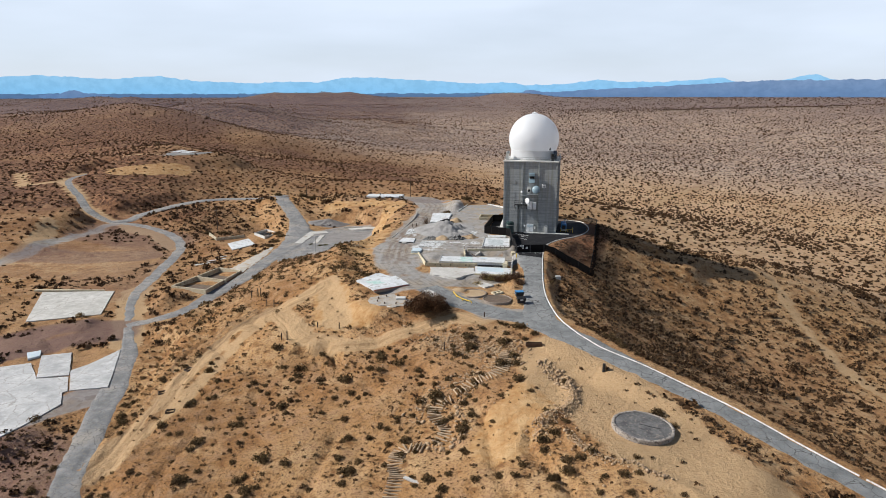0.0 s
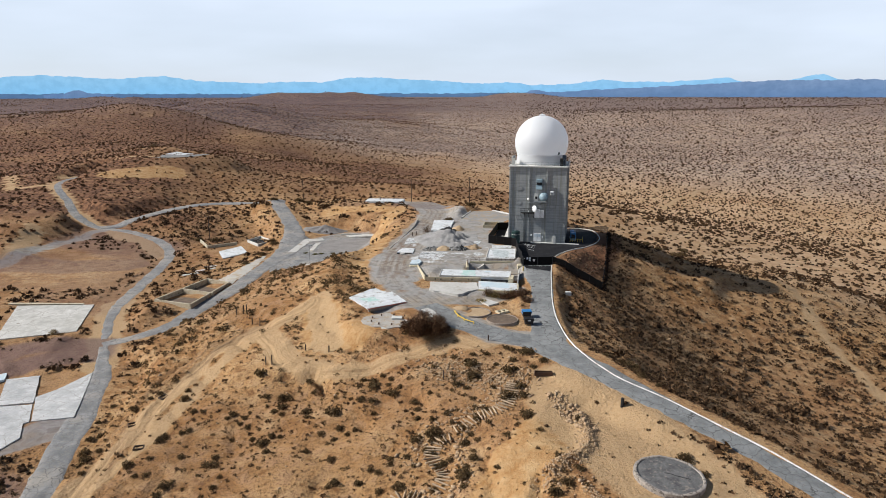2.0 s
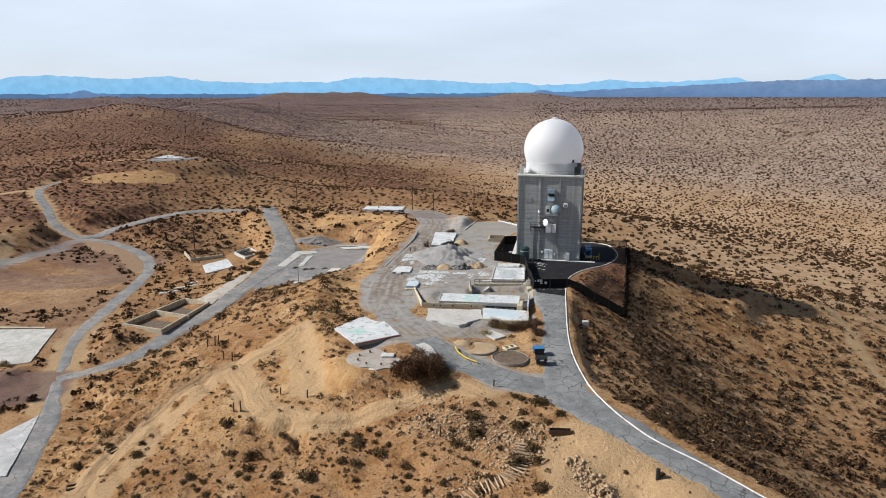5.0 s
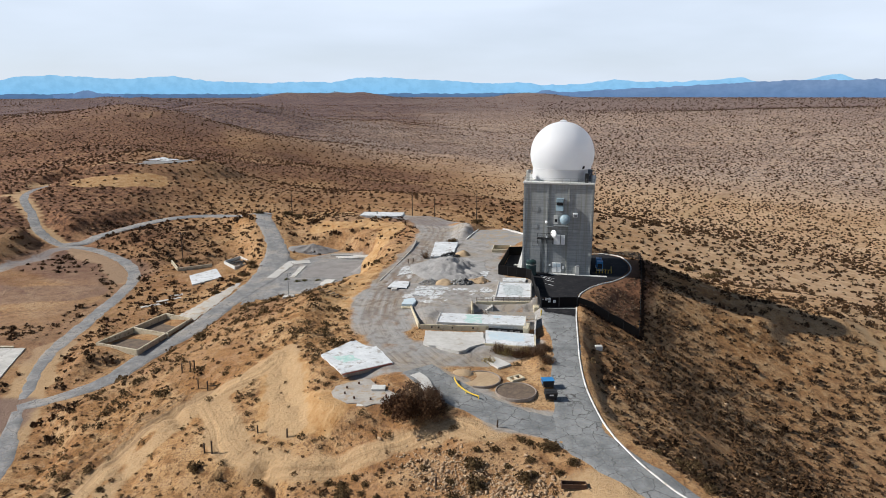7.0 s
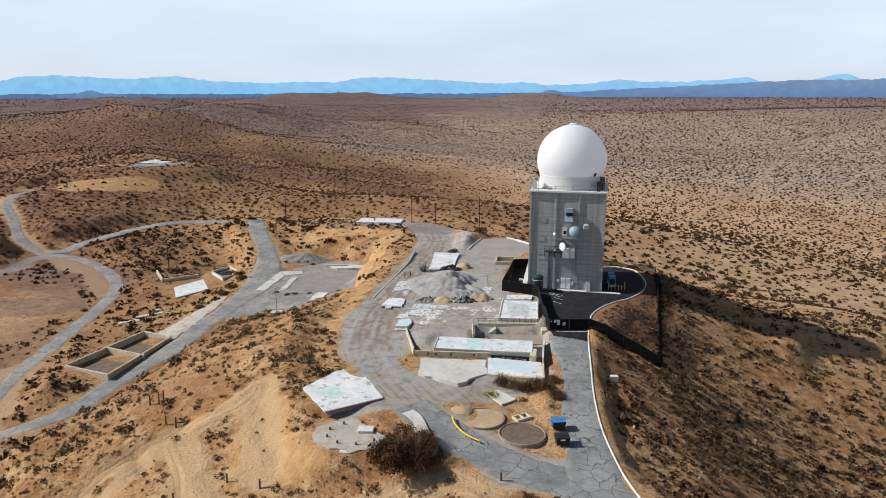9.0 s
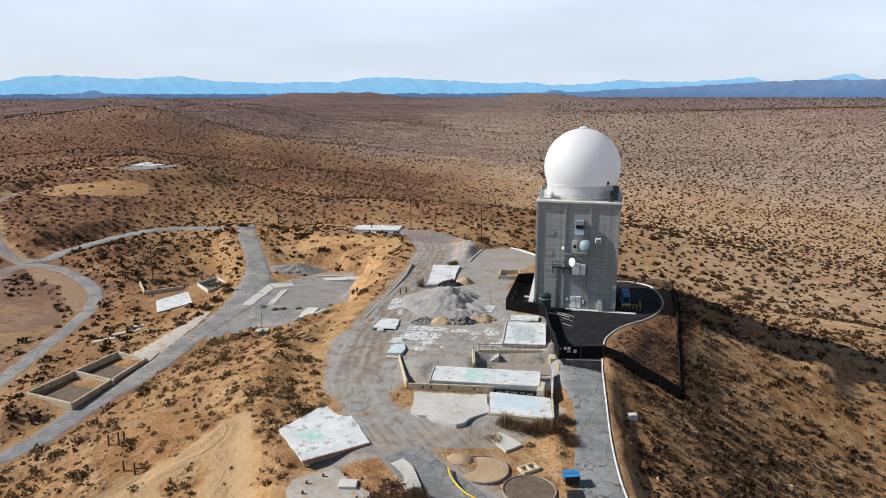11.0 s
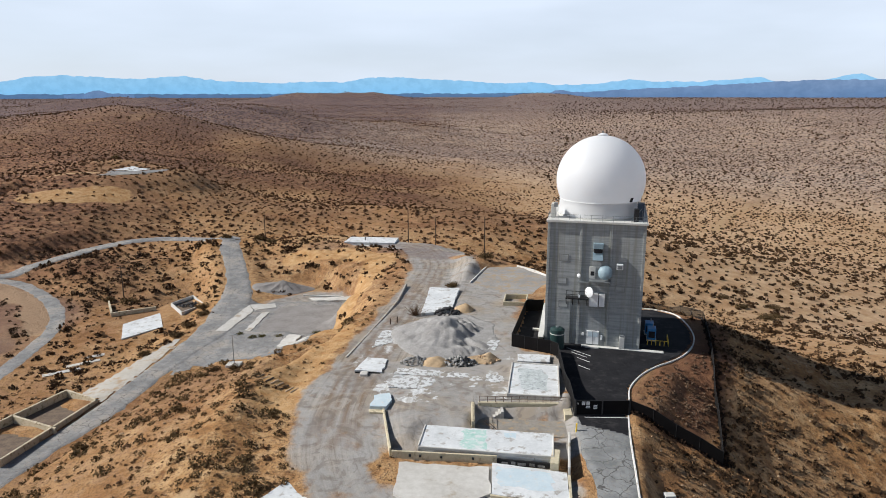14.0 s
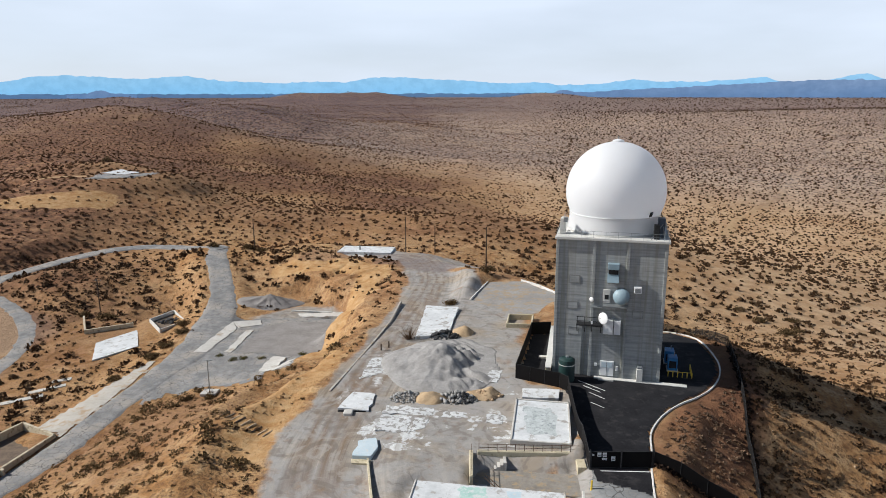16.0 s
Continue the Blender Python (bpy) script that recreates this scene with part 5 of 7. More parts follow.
# water tank in front of the tower
tank = thing("water_tank", "dark green steel tank beside the tower wall", "tank", pose(22.7, 227.2, -0.7))
part("shell", lathe([(1.35, 0.0), (1.35, 3.7), (1.3, 3.8)], 32), GREENTANK, tank, smooth=False)
part("lid", lathe([(1.36, 3.72), (1.36, 3.85), (0.9, 4.15), (0.05, 4.25)], 32), GREENTANK, tank)
part("band", lathe([(1.37, 3.0), (1.4, 3.0), (1.4, 3.12), (1.37, 3.12)], 32), TRIMC, tank)
part("hatch", lathe([(0.3, 4.1), (0.3, 4.4), (0.05, 4.45)], 16), STEEL, tank)
part("pipe", rodded((1.2, 0.4, 0), (1.2, 0.4, 3.4), 0.08), STEEL, tank)

# transformer bay on the tower's far side
for i, (x, y) in enumerate(((42.4, 236.0), (42.0, 232.6))):
    unit = thing("generator", "blue steel generator behind yellow guard posts", "generator", pose(x, y, gz(x, y) + 0.1, 0, 0, -12))
    part("body", boxed(-0.8, -1.1, 0.25, 0.8, 1.1, 2.5, bevel=0.06), BLUE, unit)
    part("base", boxed(-0.95, -1.25, 0, 0.95, 1.25, 0.25), TRIMC, unit)
    part("grille", boxed(-0.6, -1.14, 0.7, 0.6, -1.09, 2.0), DARK, unit)
    part("stack", rodded((0.3, 0.4, 2.5), (0.3, 0.4, 3.1), 0.1), STEEL, unit)
frame_ob = thing("guard_rail", "yellow steel guard rail round the generators", "guard rail", pose(44.3, 231.2, gz(44.3, 231.2) + 0.1, 0, 0, -12))
for k in range(6):
    part("post", rodded((-3.4 + 0.78 * k, -2.6, -0.1), (-3.4 + 0.78 * k, -2.6, 1.1), 0.08), YELLOW, frame_ob)
for k in range(3):
    part("post", rodded((0.5, -1.4 + 1.3 * k, -0.1), (0.5, -1.4 + 1.3 * k, 1.1), 0.08), YELLOW, frame_ob)
part("rail", rodded((-3.4, -2.6, 1.05), (0.5, -2.6, 1.05), 0.05), YELLOW, frame_ob)
part("rail", rodded((0.5, -2.6, 1.05), (0.5, 1.2, 1.05), 0.05), YELLOW, frame_ob)

# kerbs


def kerb(name, pts, wide, high, material, label, gap=0.0):
    """A painted kerb laid along the land."""
    line = smooth_line(pts, 0.9)
    d = np.gradient(line, axis=0)
    d /= np.linalg.norm(d, axis=1)[:, None]
    bm, rows = bmesh.new(), []
    zs = land(line[:, 0], line[:, 1])[0]
    for c, v, z in zip(line, d, zs):
        s = (v[1] * wide / 2, -v[0] * wide / 2)
        h = high * (1 + 0.12 * float(rough_field(c[0], c[1], 1.5, 91)))
        rows.append([bm.verts.new((c[0] + s[0] * a, c[1] + s[1] * a, z + b)) for a, b in ((-1, -0.3), (-1, h * 0.85), (-0.75, h), (0.75, h), (1, h * 0.85), (1, -0.3))])
    for i, (a, b) in enumerate(zip(rows, rows[1:])):
        if gap and rough_field(line[i, 0], line[i, 1], 3.0, 93) < -0.95 + gap:
            continue
        for j in range(5):
            bm.faces.new((a[j], a[j + 1], b[j + 1], b[j]))
    return tagged(part(name, bm, material), label, "kerb", kind="structure")


kerb("trim_kerb_road", [(79, 80), (67.5, 94), (59.5, 103.5), (53, 111.5), (45, 120.5), (38.4, 127.6), (33, 133), (30, 138.2), (27.9, 144), (26.4, 150), (25.8, 156), (25.6, 163), (26.2, 172), (27.6, 182.8), (29.1, 193.6), (30.1, 199.2)], 0.25, 0.2, KERBW, "white painted kerb along the road's outer edge", gap=0.07)
kerb("trim_kerb_yard", [(30.2, 199.8), (31.3, 204), (32.9, 210), (37.4, 216.7), (45.8, 224.2), (50.1, 231.6), (51.8, 239.7), (51.4, 248.3), (47.2, 252.4), (40, 253)], 0.24, 0.24, KERBW, "white painted kerb of the tower yard")


# ---- fences ----


def fence(pts, high, label, every=3.0, screen=True, material=SCREEN):
    """Chain-link fence with a dark screen: posts, top rail, one panel a bay."""
    f = thing("fence", label, "fence", group="yard fences")
    for (a, b), (c, d) in zip(pts, pts[1:]):
        n = max(1, round(math.hypot(c - a, d - b) / every))
        for i in range(n + 1):
            x, y = a + (c - a) * i / n, b + (d - b) * i / n
            z = gz(x, y)
            if i < n or (c, d) == pts[-1]:
                part("post", rodded((x, y, z - 0.3), (x, y, z + high + 0.15), 0.05, n=6), DARK, f)
            if i < n:
                u, v = a + (c - a) * (i + 1) / n, b + (d - b) * (i + 1) / n
                w = gz(u, v)
                part("rail", rodded((x, y, z + high), (u, v, w + high), 0.035, n=6), DARK, f)
                if screen:
                    bm = bmesh.new()
                    nx_, ny_ = -(v - y), u - x
                    k = 0.015 / math.hypot(nx_, ny_)
                    lo, hi = [], []
                    for s in (-1, 1):
                        lo += [bm.verts.new((x + s * k * nx_, y + s * k * ny_, z - 0.05)), bm.verts.new((u + s * k * nx_, v + s * k * ny_, w - 0.05))]
                        hi += [bm.verts.new((x + s * k * nx_, y + s * k * ny_, z + high - 0.03)), bm.verts.new((u + s * k * nx_, v + s * k * ny_, w + high - 0.03))]
                    for q in ((lo[0], lo[1], hi[1], hi[0]), (lo[2], lo[3], hi[3], hi[2]), (hi[0], hi[1], hi[3], hi[2]), (lo[0], hi[0], hi[2], lo[2]), (lo[1], hi[1], hi[3], lo[3])):
                        bm.faces.new(q)
                    part("panel", bm, material, f)
    return f


fence([(30.4, 199.5), (37, 197.9), (43.7, 196.3)], 2.3, "chain-link fence with black screen running down the slope")
fence([(43.7, 196.3), (47.2, 209), (50.5, 222), (53.6, 234), (56.5, 246), (52, 254.5), (44, 256)], 1.9, "chain-link fence with open black mesh along the slope's foot", material=MESHCLOTH)
fence([(22.0, 199.4), (22.0, 211), (22.4, 222.6)], 2.3, "black screened fence along the yard")
fence([(22.4, 222.8), (21.2, 224.4), (14.1, 227.8), (16.3, 238.5), (18.6, 250.0), (22.6, 250.6)], 2.6, "black screened fence round the side yard")
gate = thing("gate", "closed black screened sliding gate across the drive", "gate", pose(22.1, 199.25, gz(26, 199.3) + 0.1, 0, 0, 2.2))
for x0, x1 in ((0.1, 4.0), (4.1, 8.1)):
    leaf = part("gate_leaf", boxed(x0, -0.03, 0.08, x1, 0.03, 2.4), SCREEN, gate)
    for a in ((x0, 0.08, x0 + 0.08, 2.45), (x1 - 0.08, 0.08, x1, 2.45), (x0, 2.37, x1, 2.45), (x0, 0.08, x1, 0.16)):
        part("frame", boxed(a[0], -0.05, a[1], a[2], 0.05, a[3]), DARK, leaf)
for x, z, w, h in ((0.9, 1.75, 0.5, 0.55), (1.6, 1.7, 0.5, 0.6), (1.55, 1.25, 0.6, 0.3), (2.7, 1.15, 0.55, 0.6), (0.25, 1.85, 0.22, 0.25)):
    sign = part("sign", boxed(x, -0.09, z, x + w, -0.055, z + h), WHITE, gate, "white notice plate")
    for k in range(2):
        part("bar", boxed(x + 0.06, -0.096, z + h * (0.25 + 0.35 * k), x + w - 0.06, -0.0905, z + h * (0.36 + 0.35 * k)), DARK, sign)
for x in (0.0, 8.2):
    part("post", rodded((x, 0, -0.3), (x, 0, 2.7), 0.09), DARK, gate)
# parking bays painted on the yard
for a, b in (((24.6, 226.9), (28.5, 222.8)), ((25.8, 222.1), (27.8, 219.8)), ((25.4, 218.5), (27.2, 216.5)), ((25.2, 224.8), (27.6, 222.2))):
    n_ = math.hypot(b[0] - a[0], b[1] - a[1])
    stripe = part("bay_line", boxed(0, -0.07, 0.0, n_, 0.07, 0.012, m=pose(a[0], a[1], max(gz(*a), gz(*b)) + 0.165, 0, 0, math.degrees(math.atan2(b[1] - a[1], b[0] - a[0])))), WHITE)
    tagged(stripe, "thin white painted parking line on black asphalt", "road marking", "parking lines")
line_ = part("gate_line", boxed(23.4, 198.5, 0, 30.0, 198.66, 0.012, m=pose(0, 0, gz(27, 198.6) + 0.18)), WHITE)
tagged(line_, "thin pale threshold strip below the gate", "threshold")
# cream side wall by the tower's flank
wall_ob = thing("ramp_wall", "cream rendered low wall beside the tower", "wall", pose(19.3, 229.2, -0.8, 0, 0, -9))
part("wall", boxed(0, 0, -0.4, 0.9, 22.0, 1.5, bevel=0.05), CREAM, wall_ob)
part("foot", boxed(-1.6, 7.5, -0.4, 0, 8.3, 0.5, bevel=0.05), TRIMC, wall_ob)
part("cap", boxed(-0.08, -0.05, 1.5, 0.98, 22.05, 1.62), TRIMC, wall_ob)

# ---- slabs of vanished buildings on the summit ----


def slab(name, pts, low, high, material, label, category="slab", worn=0.12, seed=1, group=""):
    return tagged(part(name, prism(pts, low, high, worn, seed), material), label, category, group)


def slab_thing(name, pts, low, high, material, label, worn=0.12, seed=1):
    s = thing(name, label, "slab", group="old foundation slabs")
    part("top", prism(pts, low, high, worn, seed), material, s)
    return s


def rim(parent, pts, low, high, wide, material, name="wall", close=True):
    """Straight walls along a polygon's sides."""
    loop = list(zip(pts, pts[1:] + (pts[:1] if close else [])))
    for (a, b), (c, d) in loop:
        n = math.hypot(c - a, d - b)
        part(name, boxed(-wide / 2, -wide / 2, low, n + wide / 2, wide / 2, high, bevel=0.03, m=pose(a, b, 0, 0, 0, math.degrees(math.atan2(d - b, c - a)))), material, parent)


s1 = slab_thing("foundation_slab", [(13.7, 218.4), (22.0, 217.3), (20.3, 204.4), (12.1, 205.2)], -2.2, -0.25, SLAB, "whitewashed concrete floor slab with a low rim", 0.05, 2)
rim(s1, [(13.7, 218.4), (21.7, 217.3), (20.3, 204.4), (12.1, 205.2)], -0.9, -0.1, 0.28, OLDSLAB, "rim")
part("patch", prism([(14.8, 216), (19.2, 215.4), (18.6, 207), (14.2, 207.6)], -0.26, -0.244, 0.5, 3), GREYWASH, s1, "faded blue-grey floor paint")
slab("foundation_slab", [(15.0, 223.0), (21.0, 222.7), (20.5, 219.2), (14.6, 219.5)], -2.0, -0.35, SLAB, "small pale concrete slab against the fence", seed=4, group="old foundation slabs")

court = thing("retaining_wall", "cream retaining wall with an iron railing round a sunken court", "wall")
part("wall", boxed(7.4, 202.2, -3.2, 21.8, 202.75, -0.35, bevel=0.05), CREAM, court)
part("wall", boxed(20.6, 199.6, -3.2, 21.8, 202.2, -0.9, bevel=0.05), CREAM, court)
part("wall", boxed(6.3, 196.2, -3.2, 6.8, 202.75, -0.45, bevel=0.05, m=pose(0, 0, 0)), CREAM, court)
part("step", boxed(7.4, 195.2, -3.2, 8.6, 196.6, -1.9), OLDSLAB, court)
for k in range(5):
    part("step", boxed(9.2 + 0.42 * k, 200.4, -3.2, 9.6 + 0.42 * k, 202.2, -2.2 + 0.3 * k), OLDSLAB, court)
for k in range(12):
    part("post", rodded((7.6 + 1.24 * k, 202.5, -0.4), (7.6 + 1.24 * k, 202.5, 0.65), 0.045, n=6), RUST, court)
for z in (0.1, 0.6):
    part("rail", rodded((7.6, 202.5, z), (21.3, 202.5, z), 0.04, n=6), RUST, court, "rusty iron rail")
    part("rail", rodded((6.55, 196.4, z), (6.55, 202.5, z), 0.04, n=6), RUST, court, "rusty iron rail")
for k in range(5):
    part("post", rodded((6.55, 196.4 + 1.5 * k, -0.5), (6.55, 196.4 + 1.5 * k, 0.6), 0.045, n=6), RUST, court)
slab("court_floor", [(6.9, 196), (21.5, 194.6), (21.2, 201.8), (6.9, 202.1)], -3.0, -2.12, COURTF, "dusty bare concrete floor of the sunken court", "floor", 0.05, 8)

s2 = slab_thing("building_base", [(-0.3, 195.7), (18.2, 193.6), (17.4, 187.4), (-1.2, 189.5)], -2.9, -0.95, SLAB, "long whitewashed building base with cream front wall", 0.05, 5)
part("floor_paint", prism([(5.2, 194.6), (8.6, 194.2), (8.2, 188.9), (4.7, 189.3)], -0.96, -0.944, 0.35, 6, 0.7), TEAL, s2, "faded teal floor paint")
part("floor_paint", prism([(11, 193.9), (13, 193.7), (12.8, 192.2), (11.0, 192.4)], -0.96, -0.943, 0.2, 7, 0.6), PALEBLUE, s2)
rim(s2, [(-4.6, 188.5), (9.6, 187.6)], -3.6, -1.15, 0.3, CREAM, "front_wall", False)
rim(s2, [(9.9, 187.6), (17.5, 186.6)], -3.6, -1.6, 0.3, DARK, "opening", False)
rim(s2, [(-1.0, 189.3), (17.4, 187.2)], -1.3, -0.86, 0.18, OLDSLAB, "sill", False)
rim(s2, [(17.4, 186.0), (17.9, 188.6)], -3.6, -0.9, 1.1, CREAM, "pier", False)
rim(s2, [(19.1, 184.2), (20.4, 193.5)], -3.6, -0.6, 0.3, OLDSLAB, "side_wall", False)
part("rail", rodded((8.2, 195.6, -0.2), (10.2, 194.6, -1.6), 0.05), RUST, s2)
part("rail", rodded((8.4, 196.2, -0.2), (10.4, 195.2, -1.6), 0.05), RUST, s2)
for k in (1, 2, 4, 7):
    part("hole", boxed(-3.8 + 1.45 * k, 188.2 - 0.06 * k, -1.75, -3.5 + 1.45 * k, 188.6 - 0.06 * k, -1.5, m=pose(0, -0.2 - 0.03 * k, 0)), DARK, s2)

for k, (u, w, h) in enumerate(((10.4, 0.9, 0.35), (11.7, 0.6, 0.5), (12.6, 1.1, 0.4), (14.2, 0.7, 0.45), (15.3, 1.0, 0.3))):
    part("bar", boxed(u - 10, -0.2, -2.25 + 0.06 * (k % 2), u - 10 + w, -0.16, -2.25 + h, m=pose(10, 187.55, 0, 0, 0, -7.5)), GREYROCK, s2, "pale scrawled paint")
rim(s2, [(-0.5, 195.6), (-1.1, 189.6)], -1.3, -0.82, 0.2, OLDSLAB, "sill", False)
rim(s2, [(18.1, 193.5), (17.4, 187.5)], -1.3, -0.82, 0.2, OLDSLAB, "sill", False)
s3 = slab_thing("concrete_deck", [(-3.6, 187.2), (8.6, 186.2), (8.8, 180.4), (3.6, 175.6), (-3.4, 179.6)], -3.6, -2.1, OLDSLAB, "broken pale concrete deck with a cracked edge", 0.25, 9)
s3b = slab_thing("building_base", [(9.1, 187.0), (18.9, 184.8), (18.3, 177.6), (8.8, 179.6)], -3.9, -1.85, SLAB, "whitewashed building base above dry brush", 0.05, 10)
rim(s3b, [(8.8, 179.5), (18.3, 177.5)], -3.9, -1.95, 0.3, CREAM, "front_wall", False)
rim(s3b, [(18.5, 177.8), (19.2, 184.8)], -3.9, -1.75, 0.35, CREAM, "side_wall", False)
part("floor_paint", prism([(9.8, 186), (17, 184.4), (16.6, 180.2), (9.4, 181.8)], -1.86, -1.842, 0.4, 12, 0.8), PALEBLUE, s3b, "pale blue floor paint")
s4 = slab_thing("foundation_slab", [(-16.0, 185.0), (-8.7, 170.3), (-17.4, 165.0), (-23.0, 173.8)], -2.62, -2.3, SLAB, "whitewashed slab at the brow of the hill", 0.1, 11)
part("floor_paint", prism([(-20.3, 172.6), (-17, 174.3), (-15.4, 171.4), (-18.4, 169.4)], -2.31, -2.293, 0.7, 13, 0.9), TEAL, s4, "faded teal floor paint")
part("base", prism([(-16.0, 183.6), (-9.7, 170.9), (-17.2, 166.2), (-22.0, 173.8)], -5.2, -2.62, 0.4, 14), TANEARTH, s4, "crumbling tan earth under the slab")
rim(s4, [(-17.2, 165.6), (-9.2, 170.4)], -3.3, -2.64, 0.35, DUSTRIM, "edge_beam", False)
rim(s4, [(-17.3, 164.9), (-8.9, 170.0)], -2.58, -2.36, 0.1, DULLRED, "edge_strip", False)
s9 = slab_thing("broken_slab", [(-11.4 + 6.9 * math.cos(k / 16 * 6.2832), 160.0 + 5.4 * math.sin(k / 16 * 6.2832)) for k in range(16)], -6.2, -3.4, DUSTSLAB, "broken round concrete pad with anchor bolts", 0.5, 15)
part("block", boxed(-11.6, 160.0, -3.5, -9.2, 161.8, -3.0, bevel=0.05), TRIMC, s9)
part("block", boxed(-13.4, 154.6, -4.8, -11.2, 155.8, -3.5, bevel=0.05), TRIMC, s9)
for k in range(9):
    a = 2 * math.pi * k / 9
    part("bolt", rodded((-12 + 4.2 * math.cos(a), 160 + 3.4 * math.sin(a), -3.6), (-12 + 4.2 * math.cos(a), 160 + 3.4 * math.sin(a), -3.0), 0.16), RUST, s9)
slab("concrete_edge", [(-8.2, 169.8), (-3.6, 163.4), (-2.4, 158.6), (-0.6, 158.9), (-1.9, 164.3), (-6.6, 171.2)], -5.2, -2.75, OLDSLAB, "broken concrete verge beside the road", "kerb", 0.2, 17)
slab("foundation_slab", [(-4.0, 268), (3.4, 267), (1.8, 249), (-4.8, 247)], -2.4, -0.55, SLAB, "whitewashed slab behind the gravel heap", seed=18, group="old foundation slabs")
slab("foundation_slab", [(-14.5, 215.3), (-12.9, 221.5), (-9.0, 220.9), (-9.5, 214.8)], -2.2, -0.8, SLAB, "cracked pale slab half buried in gravel", worn=0.25, seed=19, group="old foundation slabs")
FLOOR = [("bare_floor", [(-12.8, 226.8), (-12.5, 231.2), (-8.9, 232.0), (-9.4, 229.6)]), ("bare_floor", [(-12.4, 231.8), (-12.0, 236.4), (-8.8, 236.6), (-8.8, 232.6)]), ("bare_floor", [(-7.8, 208.6), (-7.2, 213.6), (-2.6, 213.2), (-2.4, 208.0)]), ("bare_floor", [(-7.1, 214.0), (-6.8, 216.6), (0.7, 215.8), (0.4, 213.4)]), ("bare_floor", [(-2.0, 208.2), (-2.1, 212.8), (0.2, 212.6), (-0.4, 209.8)]), ("bare_floor", [(2.0, 213.2), (2.4, 215.0), (6.0, 214.6), (5.6, 213.0)]), ("bare_floor", [(7.6, 225.8), (9.9, 231.1), (11.9, 230.9), (10.9, 225.9)]), ("bare_floor", [(8.6, 211.6), (9.0, 214.4), (11.4, 214.0), (11.2, 211.2)])]
for i, (name, q) in enumerate(FLOOR):
    z = max(gz(*p) for p in q)
    tagged(part(name, prism(q, z - 0.3, z + 0.03, 0.22, 300 + i, 0.6), FLAKED), "flaking white floor plate bared among the gravel", "floor plate", "bared floor plates")
pier = thing("pier_block", "crumbling masonry pier under the slab's edge", "pier")
part("pier", boxed(-13.2, 213.4, -2.8, -11.8, 214.9, -0.7, bevel=0.1), OLDSLAB, pier)
part("opening", boxed(-14.2, 214.7, -1.7, -9.8, 214.95, -0.9), DARK, pier)
part("beam", boxed(-10.8, 214.5, -1.6, -9.5, 214.85, -1.15), DULLRED, pier)
blk = thing("wall_block", "pale blue-white concrete block at the pad's corner", "block")
part("block", prism([(-9.3, 205.2), (-6.9, 206.2), (-6.3, 203.4), (-7.1, 201.2), (-9.6, 200.9)], -3.0, -0.7, 0.18, 31), PALEBLUE, blk)
part("base", prism([(-9.7, 201.1), (-7.0, 200.8), (-6.9, 199.9), (-9.6, 200.0)], -3.2, -1.2, 0.08, 32), CREAM, blk)
padwall = thing("pad_wall", "low cream retaining wall at the gravel pad's edge", "wall")
rim(padwall, [(-7.4, 200.6), (-5.0, 188.8)], -3.4, -0.9, 0.3, CREAM, "wall", False)
gut = thing("gutter_wall", "pale concrete gutter along the top road", "kerb")
rim(gut, [(-17, 222), (-15.2, 232), (-13.0, 245), (-11.1, 258), (-10.4, 272)], -1.9, -0.86, 0.4, DUSTSLAB, "channel", False)
slab("pavement_pad", [(6.6, 274), (11.0, 291), (20, 292), (27, 281), (26, 266), (15, 264)], -6.5, -1.25, DIRTYGRIT, "gravel covered pad behind the tower", "slab", 0.3, 33)
edge = thing("pad_edge", "white edging of the rear pad", "kerb")
rim(edge, [(19.6, 292.4), (23.5, 288), (27.3, 281), (26.4, 268)], -2.2, -0.9, 0.35, KERBW, "edging", False)
rim(edge, [(6.2, 275), (8.6, 284), (10.8, 291.4)], -2.2, -0.95, 0.35, KERBW, "edging", False)
hut = thing("low_wall", "small yellowish block walls by the side yard", "wall")
rim(hut, [(14.6, 260.4), (19.8, 260.2), (18.9, 253.8), (13.8, 254.2)], -2.0, 0.1, 0.3, CREAM, "wall")

# slab on the far end of the summit
sn = slab_thing("building_base", [(-38.6, 337.5), (-20.5, 336.2), (-20.0, 345.2), (-37.6, 346.5)], -7.8, -4.3, SLAB, "white rectangular building base on the far terrace", 0.05, 35)
part("apron", prism([(-39.5, 334.4), (-19.8, 333.0), (-20.2, 336.2), (-38.8, 337.4)], -7.5, -5.2, 0.15, 36), OLDSLAB, sn)
part("post", boxed(-31.6, 340.5, -4.3, -31.2, 341, -3.0), STEEL, sn)
part("side_wall", boxed(-20.4, 336.4, -6.6, -19.6, 344.6, -4.9), OLDSLAB, sn)

# ---- heaps and rubble on the summit ----


def heap(name, cx, cy, rx, ry, high, material, label, seed, turn=0, rough=0.25, gully=0.0, cell=0.45, dents=(), cut=0.0):
    """A loose heap: a mound with run-out slopes, ribs and hollows."""
    ns = max(12, int(2 * max(rx, ry) * 1.1 / cell))
    u = np.linspace(-1.08, 1.08, ns)
    U, V = np.meshgrid(u, u)
    c, s = math.cos(radians(turn)), math.sin(radians(turn))
    X, Y = cx + U * rx * c - V * ry * s, cy + U * rx * s + V * ry * c
    R = np.hypot(U, V) + 0.16 * rough_field(X, Y, max(rx, ry) * 0.55, seed)
    H = np.clip(1 - R, 0, 1) ** 0.85
    ang = np.arctan2(V, U)
    H = H * (1 - gully * 0.5 * (1 + rough_field(ang * 9, R * 2.0, 1.0, seed + 1)) * np.clip(R * 1.6, 0, 1))
    Z = high * H + rough * H ** 0.5 * (rough_field(X, Y, 1.6, seed + 2) + 0.6 * rough_field(X, Y, 0.7, seed + 3))
